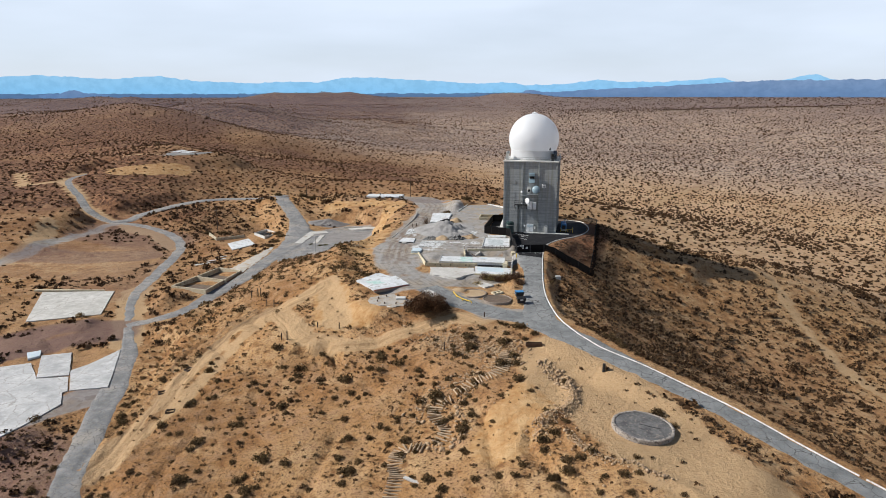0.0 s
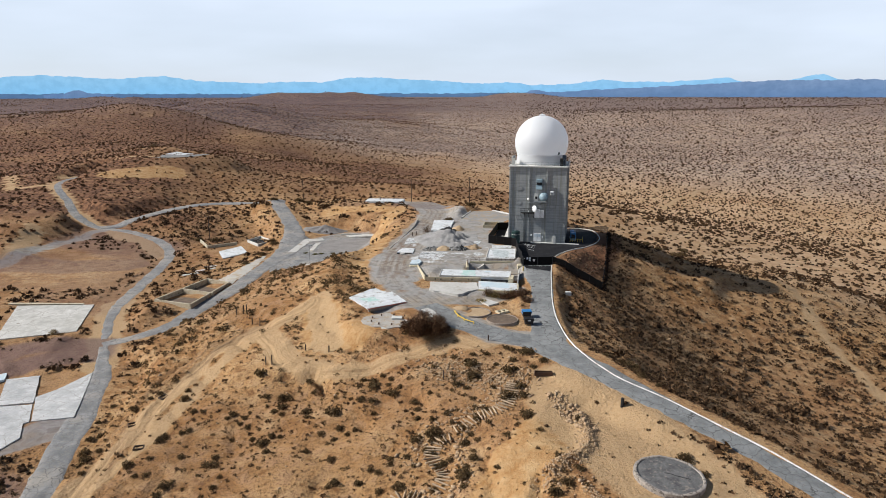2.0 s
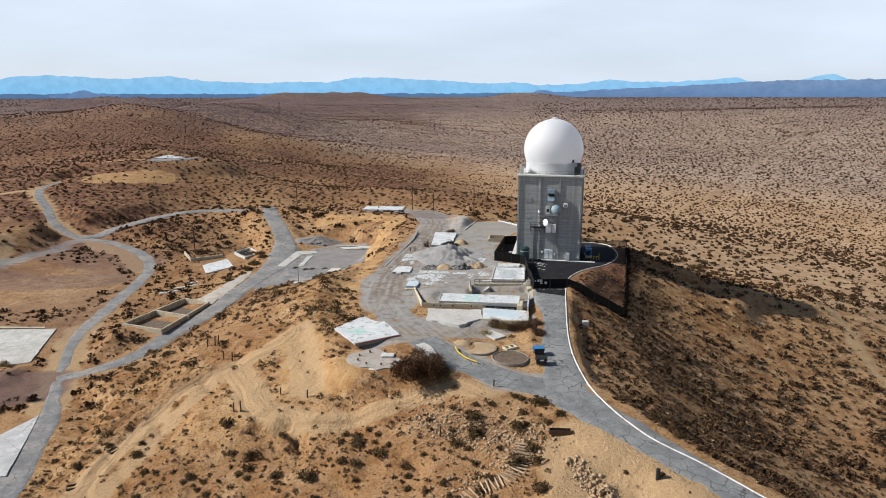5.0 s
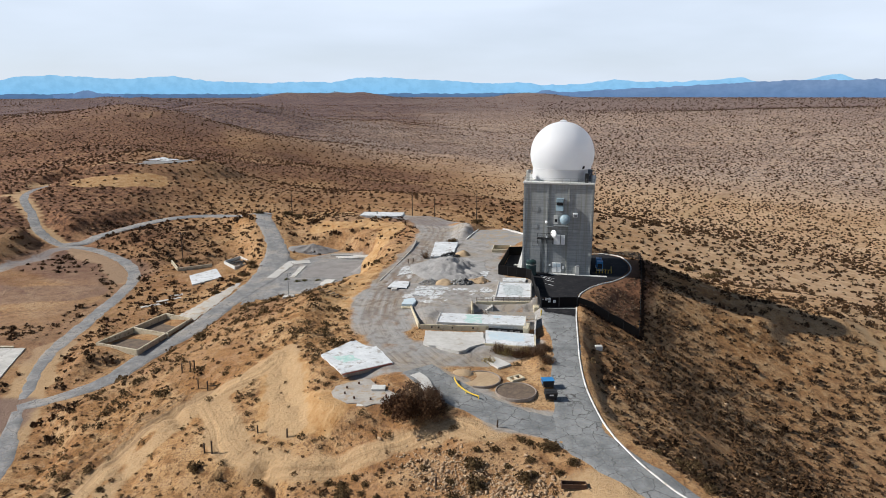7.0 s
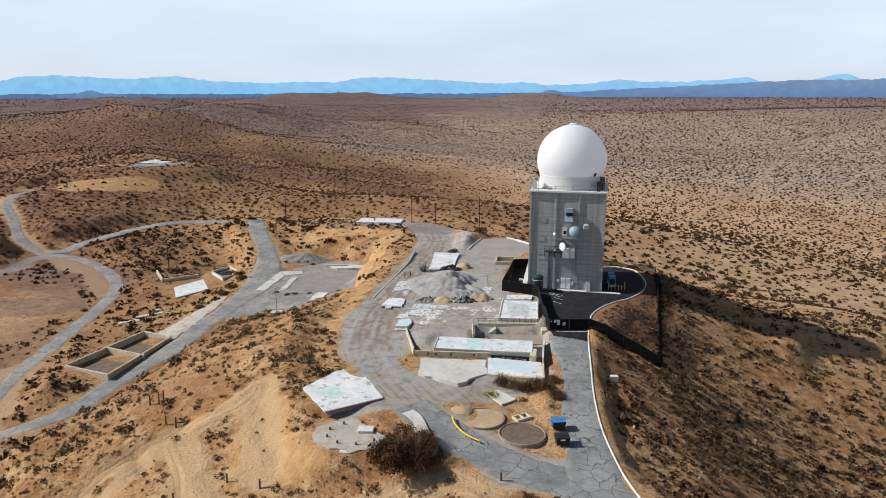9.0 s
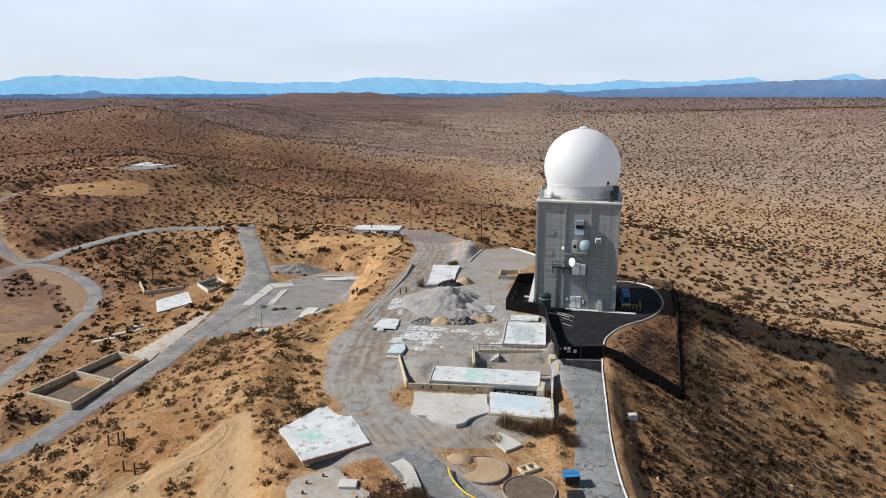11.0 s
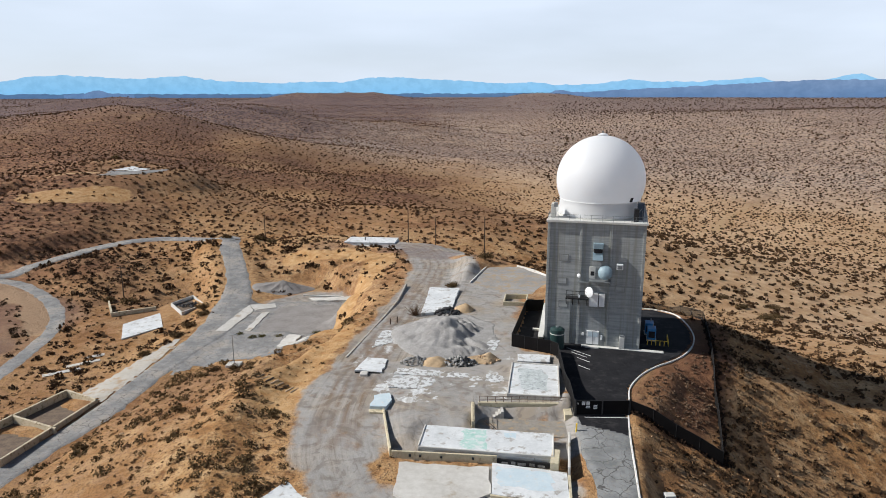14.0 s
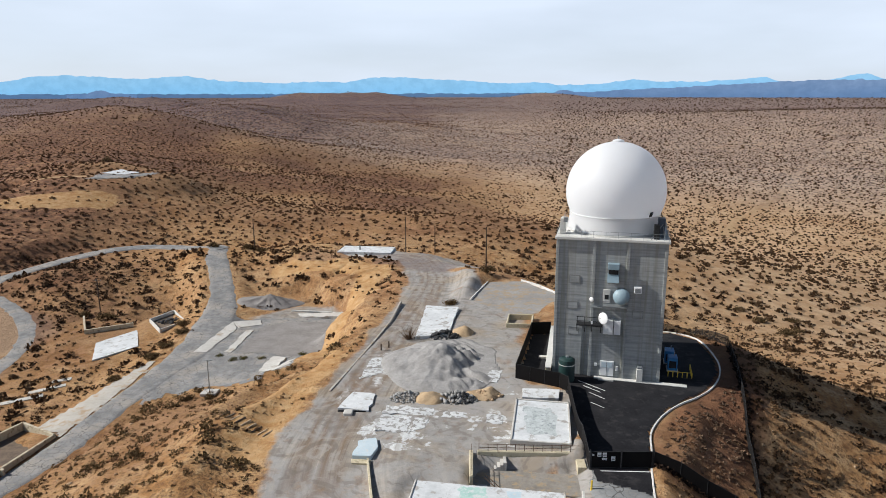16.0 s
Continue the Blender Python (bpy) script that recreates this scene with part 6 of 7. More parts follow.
    if cut:
        side = np.clip((X - cx) / (0.35 * rx), 0, 1) * np.clip(H * 4, 0, 1)
        Z = Z - cut * side * (np.clip(1 - 2.6 * np.abs(rough_field(X + 0.9 * Y, 0.3 * (Y - X), 3.0, seed + 7)), 0, 1) + 0.35 * np.clip(1 - 2.6 * np.abs(rough_field(X + 0.6 * Y, 0.3 * (Y - X), 1.5, seed + 8)), 0, 1))
    for dx, dy, dr, dd in dents:
        Z = Z - dd * np.exp(-((X - dx) ** 2 + (Y - dy) ** 2) / dr ** 2)
    base = land(X.ravel(), Y.ravel())[0].reshape(X.shape)
    Z = base + np.where(H > 0.01, np.maximum(Z, 0.02), -0.35)
    n = ns
    ids = np.arange(n * n).reshape(n, n)
    q = np.stack([ids[:-1, :-1], ids[:-1, 1:], ids[1:, 1:], ids[1:, :-1]], -1).reshape(-1, 4)
    me = bpy.data.meshes.new(name)
    me.from_pydata(np.stack([X.ravel(), Y.ravel(), Z.ravel()], 1).tolist(), [], q.tolist())
    me.materials.append(material)
    me.polygons.foreach_set("use_smooth", [True] * len(me.polygons))
    return tagged(new(name, me), label, "heap")


def raw_mesh(name, verts, faces, material, smooth=False):
    """A mesh from arrays of triangles or quads."""
    verts, faces = np.asarray(verts, np.float32), np.asarray(faces, np.int32)
    k = faces.shape[1]
    me = bpy.data.meshes.new(name)
    me.vertices.add(len(verts))
    me.vertices.foreach_set("co", verts.ravel())
    me.loops.add(faces.size)
    me.loops.foreach_set("vertex_index", faces.ravel())
    me.polygons.add(len(faces))
    me.polygons.foreach_set("loop_start", np.arange(0, faces.size, k, dtype=np.int32))
    me.polygons.foreach_set("loop_total", np.full(len(faces), k, np.int32))
    if smooth:
        me.polygons.foreach_set("use_smooth", np.ones(len(faces), bool))
    me.update(calc_edges=True)
    me.materials.append(material)
    return me


ICO = bmesh.new()
bmesh.ops.create_icosphere(ICO, subdivisions=1, radius=1)
ICO_V = np.array([v.co[:] for v in ICO.verts])
ICO_F = np.array([[v.index for v in f.verts] for f in ICO.faces])
ICO.free()


def stones(name, xs, ys, sizes, material, label, seed, category="stones", lift=0.25, kind="stuff", base=None):
    """Loose angular stones, each its own lump."""
    rng = np.random.default_rng(seed)
    n = len(xs)
    zs = land(np.array(xs), np.array(ys))[0] if base is None else base
    sc = rng.uniform(0.45, 1.4, (n, 1, 3)) * np.array(sizes)[:, None, None] * np.array([1, 1, 0.7])
    jig = 1 + rng.uniform(-0.42, 0.42, (n, len(ICO_V), 1))
    a = rng.uniform(0, 2 * np.pi, n)
    v = ICO_V[None] * jig * sc
    x = v[..., 0] * np.cos(a)[:, None] - v[..., 1] * np.sin(a)[:, None]
    y = v[..., 0] * np.sin(a)[:, None] + v[..., 1] * np.cos(a)[:, None]
    V = np.stack([x + np.array(xs)[:, None], y + np.array(ys)[:, None], v[..., 2] + (zs + lift * np.array(sizes))[:, None]], -1).reshape(-1, 3)
    F = (ICO_F[None] + (np.arange(n) * len(ICO_V))[:, None, None]).reshape(-1, 3)
    return tagged(new(name, raw_mesh(name, V, F, material)), label, category, kind=kind)


def rock_pile(name, cx, cy, rx, ry, high, n, size, material, label, seed):
    rng = np.random.default_rng(seed)
    r, a = np.sqrt(rng.uniform(0, 1, n)), rng.uniform(0, 2 * np.pi, n)
    xs, ys = cx + rx * r * np.cos(a), cy + ry * r * np.sin(a)
    z = land(xs, ys)[0] + high * np.clip(1 - r, 0, 1) * rng.uniform(0.6, 1.0, n)
    return stones(name, xs, ys, rng.uniform(0.5, 1.3, n) * size, material, label, seed + 1, "rubble", base=z, kind="stuff")


heap("gravel_mound", 1.2, 234.5, 11.2, 12.6, 3.3, GRIT, "broad grey gravel heap with eroded gullies", 101, rough=0.28, gully=0.3, cut=1.1, cell=0.33, dents=((7.8, 231.5, 1.7, 1.7), (5.0, 227.6, 1.5, 1.1), (9.8, 236.5, 1.7, 1.5), (6.6, 235.0, 1.2, 1.1), (10.4, 229.6, 1.3, 0.9), (2.6, 225.6, 1.1, 0.6), (8.2, 240.0, 1.4, 1.2)))
heap("earth_mound", 0.0, 219.4, 2.9, 2.4, 1.7, TANEARTH, "small tan earth heap among rubble", 105, rough=0.4, gully=0.2)
heap("earth_mound", 8.6, 221.0, 3.4, 2.2, 1.1, TANEARTH, "low tan earth and stone heap", 106, rough=0.45)
heap("earth_mound", 4.6, 250.6, 2.6, 2.4, 2.0, TANEARTH, "tan boulder-like earth mound", 107, rough=0.3)
rock_pile("rubble_pile", -4.0, 219.6, 2.8, 2.0, 1.2, 90, 0.28, GREYROCK, "heap of broken grey concrete", 111)
rock_pile("rubble_pile", 4.0, 219.4, 3.6, 2.1, 1.5, 150, 0.28, GREYROCK, "heap of broken grey and black concrete", 113)
rock_pile("rubble_pile", 5.2, 219.0, 2.0, 1.5, 1.3, 70, 0.28, BLACKROCK, "heap of black rubble", 115)
rock_pile("rubble_pile", 8.6, 220.6, 3.0, 1.8, 0.9, 60, 0.3, ROCK, "tan rocks on the earth heap", 117)
rock_pile("rubble_pile", 1.0, 248.2, 2.9, 2.0, 1.8, 90, 0.4, BLACKROCK, "black rubble heap behind the gravel", 119)
heap("gravel_mound", -52.0, 305.0, 10.2, 5.4, 3.2, DGRIT, "dark grey gravel heap on the car park's edge", 121, turn=8, gully=0.5, rough=0.25)

# ---- the turning place below the buildings ----
basin = thing("round_basin", "round brick-edged basin with a dry floor", "basin", pose(13.3, 160.6, gz(13.3, 160.6) - 0.12))
part("rim", lathe([(3.36, -0.5), (3.36, 0.42), (3.4, 0.46), (3.52, 0.46), (3.56, 0.42), (3.6, -0.5)], 48), DUSTRIM, basin)
part("floor", lathe([(3.38, -0.5), (3.38, 0.32), (0.02, 0.28)], 48), BASINF, basin, "dry brown basin floor")
ringz = gz(6.9, 164)
ring2 = thing("round_basin", "shallow ruined round basin with a sand floor", "basin", pose(7.4, 165.2, ringz))
bm = bmesh.new()
for k in range(30):
    a0, a1 = 2 * math.pi * (k / 36 - 0.32), 2 * math.pi * ((k + 1) / 36 - 0.32)
    q = [bm.verts.new((r * math.cos(a), r * math.sin(a), z)) for a in (a0, a1) for r, z in ((3.36, -0.3), (3.36, 0.22), (3.56, 0.22), (3.56, -0.3))]
    for i, j in ((0, 1), (1, 2), (2, 3)):
        bm.faces.new((q[i], q[j], q[j + 4], q[i + 4]))
bmesh.ops.remove_doubles(bm, verts=bm.verts, dist=0.001)
part("rim", bm, DUSTRIM, ring2)
part("floor", lathe([(3.3, -0.3), (3.3, 0.08), (0.02, 0.06)], 40), TANEARTH, ring2)
guard = thing("guard_rail", "bent yellow painted pipe rail at the kerb", "guard rail")
gline = smooth_line([(2.7, 164.4), (3.0, 162.6), (3.8, 160.8), (5.2, 158.8), (6.8, 157.6)], 0.7)
for a, b in zip(gline, gline[1:]):
    part("rail", rodded((a[0], a[1], gz(*a) + 0.55), (b[0], b[1], gz(*b) + 0.55), 0.13, n=8), YELLOW, guard)
for a in gline[::3]:
    part("post", rodded((a[0], a[1], gz(*a) - 0.2), (a[0], a[1], gz(*a) + 0.55), 0.1), YELLOW, guard)
heap("earth_mound", 4.2, 167.4, 2.0, 1.4, 0.5, TANEARTH, "spoil beside the ruined basin", 125, rough=0.15)
slab("slab_patch", [(8.2, 174.0), (10.2, 175.6), (13.3, 171.7), (10.8, 169.8)], -4.2, -3.05, OLDSLAB, "tilted loose concrete slab on the sand", "slab", 0.05, 130)
box_ob = thing("masonry_frame", "low square brick frame on the sand", "frame", pose(13.7, 165.5, gz(13.7, 165.5), 0, 0, 32))
for a in ((-1.4, -0.9, 1.4, -0.6), (-1.4, 0.6, 1.4, 0.9), (-1.4, -0.6, -1.1, 0.6), (1.1, -0.6, 1.4, 0.6), (-0.15, -0.6, 0.15, 0.6)):
    part("wall", boxed(a[0], a[1], -0.3, a[2], a[3], 0.4, bevel=0.04), CREAM, box_ob)


def bin_of(x, y, turn, body, lid, label):
    t = thing("waste_bin", label, "waste bin", pose(x, y, gz(x, y) + 0.08, 0, 0, turn), group="waste bins")
    bm = bmesh.new()
    box(bm, -1.0, -0.8, 0.2, 1.0, 0.8, 1.35)
    for v in bm.verts:
        if v.co.z < 0.5:
            v.co.x *= 0.85
            v.co.y *= 0.8
    part("body", bm, body, t)
    part("lid", boxed(-1.05, -0.05, 1.35, 1.05, 0.85, 1.45, bevel=0.03), lid, t)
    part("lid", boxed(-1.05, -0.85, 1.35, 1.05, -0.08, 1.42, bevel=0.03), lid, t)
    for sx_ in (-1.06, 1.0):
        part("bar", boxed(sx_, -0.7, 0.85, sx_ + 0.06, 0.7, 1.05), lid, t)
    for px, py in ((-0.8, -0.5), (0.8, -0.5), (-0.8, 0.5), (0.8, 0.5)):
        part("wheel", rodded((px - 0.06, py, 0.1), (px + 0.06, py, 0.1), 0.12, n=10), DARK, t)
    return t


bin_of(18.9, 162.2, 8, DARK, BLUE, "dark steel waste bin with bright blue lids")
bin_of(18.9, 158.0, 4, DARK, DARK, "black steel waste bin")
part_label = part("sticker", boxed(-0.35, -0.78, 0.9, 0.35, -0.74, 1.15), WHITE, bpy.data.objects["waste_bin.001"])

# round slab on the knoll
disc = thing("round_slab", "round tarred concrete slab with a pale chipped rim", "slab", pose(33.7, 105.5, -8.78, 2.0, 3.0, 0) @ Matrix.Diagonal((1.07, 1.07, 1, 1)))
part("slab", lathe([(4.5, -2.2), (4.78, -0.75), (4.82, -0.2), (4.7, -0.32), (4.5, -0.36)], 56), DUSTRIM, disc)
for v in disc.children[0].data.vertices:
    k = 1 + 0.03 * float(rough_field(v.co.x * 1.3, v.co.y * 1.3, 1.0, 61)) + 0.02 * float(rough_field(v.co.x, v.co.y, 0.4, 62))
    v.co.x, v.co.y, v.co.z = v.co.x * k, v.co.y * k, v.co.z + (0.1 * float(rough_field(v.co.x, v.co.y, 0.8, 63)) if v.co.z > -0.2 else 0)
part("top", lathe([(4.5, -0.25), (4.48, -0.04), (0.02, 0.02)], 56), DISCTOP, disc, "dark tarred top")
lip = part("rim", lathe([(4.36, -0.9), (4.38, 0.07), (4.48, 0.11), (4.72, 0.09), (4.84, 0.02), (4.86, -1.0)], 56), LIPC, disc, "pale chipped concrete rim")
for v in lip.data.vertices:
    v.co.z += 0.09 * float(rough_field(v.co.x, v.co.y, 0.9, 64)) + 0.05 * float(rough_field(v.co.x, v.co.y, 0.4, 65))
crack = bmesh.new()
line = [(-0.6, 0.4), (0.3, 0.15), (0.8, -0.2), (1.6, -0.5), (2.6, -0.9)]
for (a, b), (c, d) in zip(line, line[1:]):
    n = math.hypot(c - a, d - b)
    box(crack, 0, -0.07, -0.1, n, 0.07, 0.035, m=pose(a, b, 0, 0, 0, math.degrees(math.atan2(d - b, c - a))))
part("crack", crack, DARK, disc)

# ---- valley foundations ----


def valley_slab(name, pts, over, material, label, seed, worn=0.07, category="slab", group="valley foundation slabs", level=None):
    if level is not None:
        return slab(name, pts, level - 1.6, level, material, label, category, worn, seed, group)
    p = np.array(pts)
    c = p.mean(0)
    fit = np.linalg.lstsq(np.c_[p - c, np.ones(len(p))], np.array([gz(*q) for q in pts]), rcond=None)[0]
    s = slab(name, [(a - c[0], b - c[1]) for a, b in pts], -1.6, over + 0.1, material, label, category, worn, seed, group)
    s.matrix_basis = pose(c[0], c[1], fit[2], math.degrees(math.atan(fit[1])), -math.degrees(math.atan(fit[0])), 0)
    return s


valley_slab("foundation_slab", [(-129, 211), (-106.5, 212.5), (-99.5, 189), (-117.5, 182.5)], 0.12, VALEPALE, "large cream concrete floor slab in the valley", 141)
valley_slab("foundation_slab", [(-100.5, 160.3), (-94, 162.5), (-87.2, 148.5), (-93.9, 146.9)], 0.2, VALESLAB, "white rectangular floor slab in the valley", 142, level=-17.9)
valley_slab("foundation_slab", [(-88.2, 150.8), (-85.5, 154.3), (-81.8, 163), (-77.2, 149.3), (-74.9, 141.6), (-82.8, 140.3), (-86.8, 148.2)], 0.16, VALESLAB, "white floor slab beside the valley road", 143)
valley_slab("foundation_slab", [(-108, 153), (-100.6, 156), (-95.2, 148.7), (-93.8, 146.6), (-87.0, 147.8), (-83.1, 140.0), (-83.9, 139.3), (-80.9, 133.5), (-83.3, 123.8), (-85, 119.4), (-112, 122), (-116, 146)], 0.02, VALESLAB, "broad stained floor slab in the valley", 144, level=-18.05)
valley_slab("foundation_slab", [(-105.3, 162.3), (-102.6, 164), (-100.9, 160.2), (-102.6, 158.2)], 0.1, PALEBLUE, "small blue-painted floor slab in the valley", 145, level=-17.85)
valley_slab("foundation_slab", [(-132, 212.6), (-110, 213.6), (-110, 212.8), (-132, 211.4)], 0.35, CREAM, "low cream wall stub along the slab's edge", 146, 0.05)


def ruin(pts, inner, high, label, wide=0.45, material=RUINWALL):
    z0 = min(gz(*p) for p in pts)
    r = thing("ruin", label, "ruin", group="roofless ruins")
    rim(r, pts, z0 - 1.0, z0 + high, wide, material, "wall")
    part("floor", prism(pts, z0 - 1.0, z0 + 0.12, 0.0), BASINF, r, "dry brown earth floor")
    for seg_ in inner:
        rim(r, seg_, z0 - 1.0, z0 + high, wide, material, "wall", False)
    return r, z0


r1, z1 = ruin([(-87.0, 210.8), (-74.6, 206.0), (-70.6, 229.8), (-79.4, 234.2)], [[(-83.4, 222.4), (-71.9, 217.6)]], 1.7, "roofless cream-walled ruin of two cells beside the road")
ringp = part("well_ring", lathe([(2.2, 0), (2.2, 0.5), (2.6, 0.5), (2.6, 0)], 32), TRIMC, r1)
ringp.location = (-78.6, 213.4, z1 - 0.4)
part("floor", lathe([(2.2, 0), (2.2, 0.12), (0.02, 0.12)], 32), OLDSLAB, r1).location = (-78.6, 213.4, z1 - 0.4)
wl2 = thing("ruin", "low cream wall remains of a vanished hut", "ruin", group="roofless ruins")
rim(wl2, [(-104.2, 298.5), (-97.4, 287.2), (-87.5, 293.4)], -17.6, -14.7, 0.5, RUINWALL, "wall", False)
valley_slab("foundation_slab", [(-90.5, 280.1), (-84.5, 290.0), (-78.4, 278.2), (-85.1, 268.4)], 0.12, SLAB, "white chipped floor slab by the hut wall", 147, level=-15.55)
r3, z3 = ruin([(-83.0, 294.6), (-79.6, 302.6), (-72.6, 293.6), (-76.4, 286.4)], [], 1.1, "small white-walled pit with dark debris", 0.3, TRIMC)
rock_pile("rubble_pile", -78, 295, 2.6, 2.4, 0.9, 50, 0.45, BLACKROCK, "dark debris inside the walled pit", 148)
for i, q in enumerate(([(-92.5, 246.0), (-86.0, 250.6), (-85.2, 249.2), (-91.6, 244.8)], [(-90.0, 251.6), (-84.0, 255.6), (-83.2, 254.4), (-89.2, 250.2)], [(-88.0, 257.0), (-84.6, 259.0), (-83.9, 257.6), (-87.4, 255.7)])):
    valley_slab("footing", q, 0.03, OLDSLAB, "pale footing strip in the sand", 150 + i, 0.05, "footing", "valley footings")
spread("pavement_strip", [(-77.2, 234.6), (-69.8, 230.2), (-67.6, 245), (-66.6, 260), (-67.2, 264.5), (-70.0, 260), (-73.2, 246)], PAVESTRIP, "long pale paving strip beside the road", raise_by=0.12, ragged=0.3, seed=154)
spread("pavement_lot_patch", [(-49.8, 268), (-48.4, 287.4), (-40, 291), (-29.8, 289.8), (-29.2, 267), (-36.6, 266.6), (-41, 267.4)], DGRIT, "dark gravel surface of the car park", raise_by=0.11, ragged=0.5, seed=155)
for i, q in enumerate(([(-59.8, 268.7), (-57.0, 268.8), (-54.6, 284.0), (-57.4, 288.3)], [(-57.2, 288.4), (-54.4, 284.2), (-49.4, 287.6), (-50.8, 290.9)], [(-52.3, 268.5), (-50.6, 268.2), (-50.2, 283.1), (-51.9, 283.1)], [(-42, 296.9), (-28.8, 295.6), (-28.0, 293.0), (-40.2, 294.2)], [(-40.2, 266.2), (-36.6, 265.0), (-37.2, 255.4), (-40.6, 256.4)], [(-35.9, 263.3), (-33.1, 262.9), (-32.6, 254.4), (-34.6, 250.4), (-38.6, 250.2), (-35.7, 255.6)])):
    valley_slab("paving_strip", q, 0.1, OLDSLAB, "pale concrete strip on the car park", 160 + i, 0.25, "paving", "car park strips")
bankwall = thing("bank_wall", "low white wall at the foot of the clay bank", "wall")
rim(bankwall, [(-44, 299), (-32.5, 298), (-27.2, 293.4), (-25.6, 290.0)], -14.2, -12.3, 0.5, TRIMC, "wall", False)
spread("pavement_far_slab", [(-181, 453), (-177, 466), (-164, 462), (-167, 450)], SLAB, "white slab on the far hill", raise_by=0.35, ragged=0.3, seed=170)
spread("pavement_far_pad", [(-180, 450), (-166, 450), (-156, 462), (-152, 458), (-158, 440), (-166, 434), (-176, 432)], LOWROAD, "pale gravel pad on the far hill", raise_by=0.25, ragged=2.0, seed=171)

# ---- poles, posts and small gear ----


def power_pole(x, y, high, cross=True, label="dark wooden power pole on the hillside"):
    z = gz(x, y)
    p = thing("power_pole", label, "pole", pose(x, y, z), group="power poles")
    part("pole", rodded((0, 0, -0.6), (0, 0, high), 0.19, 0.13, n=10), POLEWOOD, p)
    if cross:
        part("crossarm", boxed(-1.2, -0.07, high - 0.9, 1.2, 0.07, high - 0.75), POLEWOOD, p)
        for k in (-1.05, -0.4, 0.4, 1.05):
            part("insulator", rodded((k, 0, high - 0.75), (k, 0, high - 0.5), 0.05, n=6), STEEL, p)
    return p


power_pole(-102.1, 303.6, 11.2, label="dark wooden power pole in the valley brush")
power_pole(-16.8, 349.5, 13.5, False)
power_pole(-7.5, 366, 11.0, False)
power_pole(10.3, 301, 13.0, False)
power_pole(-70.5, 350, 11.0, False)
lamp = thing("lamp_post", "thin steel lamp post on a concrete block", "lamp post", pose(-46.8, 244.6, gz(-46.8, 244.6)))
part("block", boxed(-1.6, -1.3, -1.2, 1.6, 1.3, 0.6, bevel=0.08), OLDSLAB, lamp, "chipped pale concrete block")
part("pole", rodded((0, 0, 0.6), (0, 0, 7.4), 0.1, 0.07), STEEL, lamp)
part("arm", rodded((-0.8, 0, 7.2), (0.6, 0, 7.4), 0.05), STEEL, lamp)
part("lamp_head", boxed(0.5, -0.18, 7.3, 1.1, 0.18, 7.5, bevel=0.04), STEEL, lamp)


def post(x, y, high, r, material, label):
    return tagged(part("post", rodded((x, y, gz(x, y) - 0.4), (x + 0.05, y, gz(x, y) + high), r, n=8), material), label, "post", "old posts")


post(31.2, 124.0, 1.5, 0.3, DARK, "dark stout post beside the hill road")
for q in ((-52.5, 179.4, 2.0), (-50.6, 179.0, 2.3), (-50.0, 179.6, 2.2), (-38.0, 151.6, 1.8), (-36.6, 151.2, 2.2), (-46.6, 172.4, 1.7), (-30.0, 154.6, 1.4), (0.2, 137.4, 1.9), (9.4, 148.6, 1.2), (-24.5, 152.4, 1.5)):
    post(q[0], q[1], q[2], 0.13, POLEWOOD, "weathered dark timber post on the slope")
for q in ((-10.9, 240.6), (-9.6, 242.0)):
    post(q[0], q[1], 1.3, 0.14, POLEWOOD, "short dark bollard on the gravel")
post(21.6, 195.0, 1.3, 0.12, YELLOW, "yellow marker post at the gate")
trough = thing("rusty_trough", "rusty iron trough lying on stones", "trough", pose(19.1, 135.2, gz(19.1, 135.2) + 0.1, 0, 0, -4))
for a in ((-1.7, -0.5, 0, 1.7, 0.5, 0.08), (-1.7, -0.5, 0.08, 1.7, -0.42, 0.7), (-1.7, 0.42, 0.08, 1.7, 0.5, 0.7), (-1.7, -0.42, 0.08, -1.62, 0.42, 0.7), (1.62, -0.42, 0.08, 1.7, 0.42, 0.7)):
    part("panel", boxed(*a), RUST, trough)
plank = tagged(part("plank", boxed(-1.4, -0.3, 0.05, 1.4, 0.3, 0.35, bevel=0.03, m=pose(-5.2, 99.3, gz(-5.2, 99.3), 0, 8, -25)), TRIMC), "pale concrete beam lying on the slope", "beam")
stub = tagged(part("cable_box", boxed(-0.7, -0.5, -0.4, 0.7, 0.5, 0.7, bevel=0.05, m=pose(32.0, 183.2, gz(32, 183.2), 0, 0, 5)), TRIMC), "small pale concrete box below the drive", "box")
beam = thing("timber_scrap", "dead broken timber beside the track", "scrap", pose(-44.5, 171.5, gz(-44.5, 171.5)))
part("beam", rodded((0, 0, 0), (0.1, 0, 2.0), 0.14), POLEWOOD, beam)
part("beam", rodded((0, 0, 1.0), (2.0, 0.4, 0.9), 0.12), POLEWOOD, beam)
for q in ((-61, 137.5, 25), (-58.6, 147, 60), (-55.6, 128, 10)):
    f_ob = thing("timber_square", "low square of timber boards lying on the sand", "timber", pose(q[0], q[1], gz(q[0], q[1]) + 0.05, 0, 0, q[2]), "timber frames")
    for a in ((-0.9, -0.7, 0.9, -0.55), (-0.9, 0.55, 0.9, 0.7), (-0.9, -0.55, -0.75, 0.55), (0.75, -0.55, 0.9, 0.55)):
        part("board", boxed(a[0], a[1], -0.1, a[2], a[3], 0.25), POLEWOOD, f_ob)

# short flight of timber treads down from the top road
treads = thing("timber_steps", "short flight of dark weathered timber treads in the slope", "steps")
for k in range(9):
    x, y = -31.0 + 0.95 * k, 211.8 - 0.45 * k
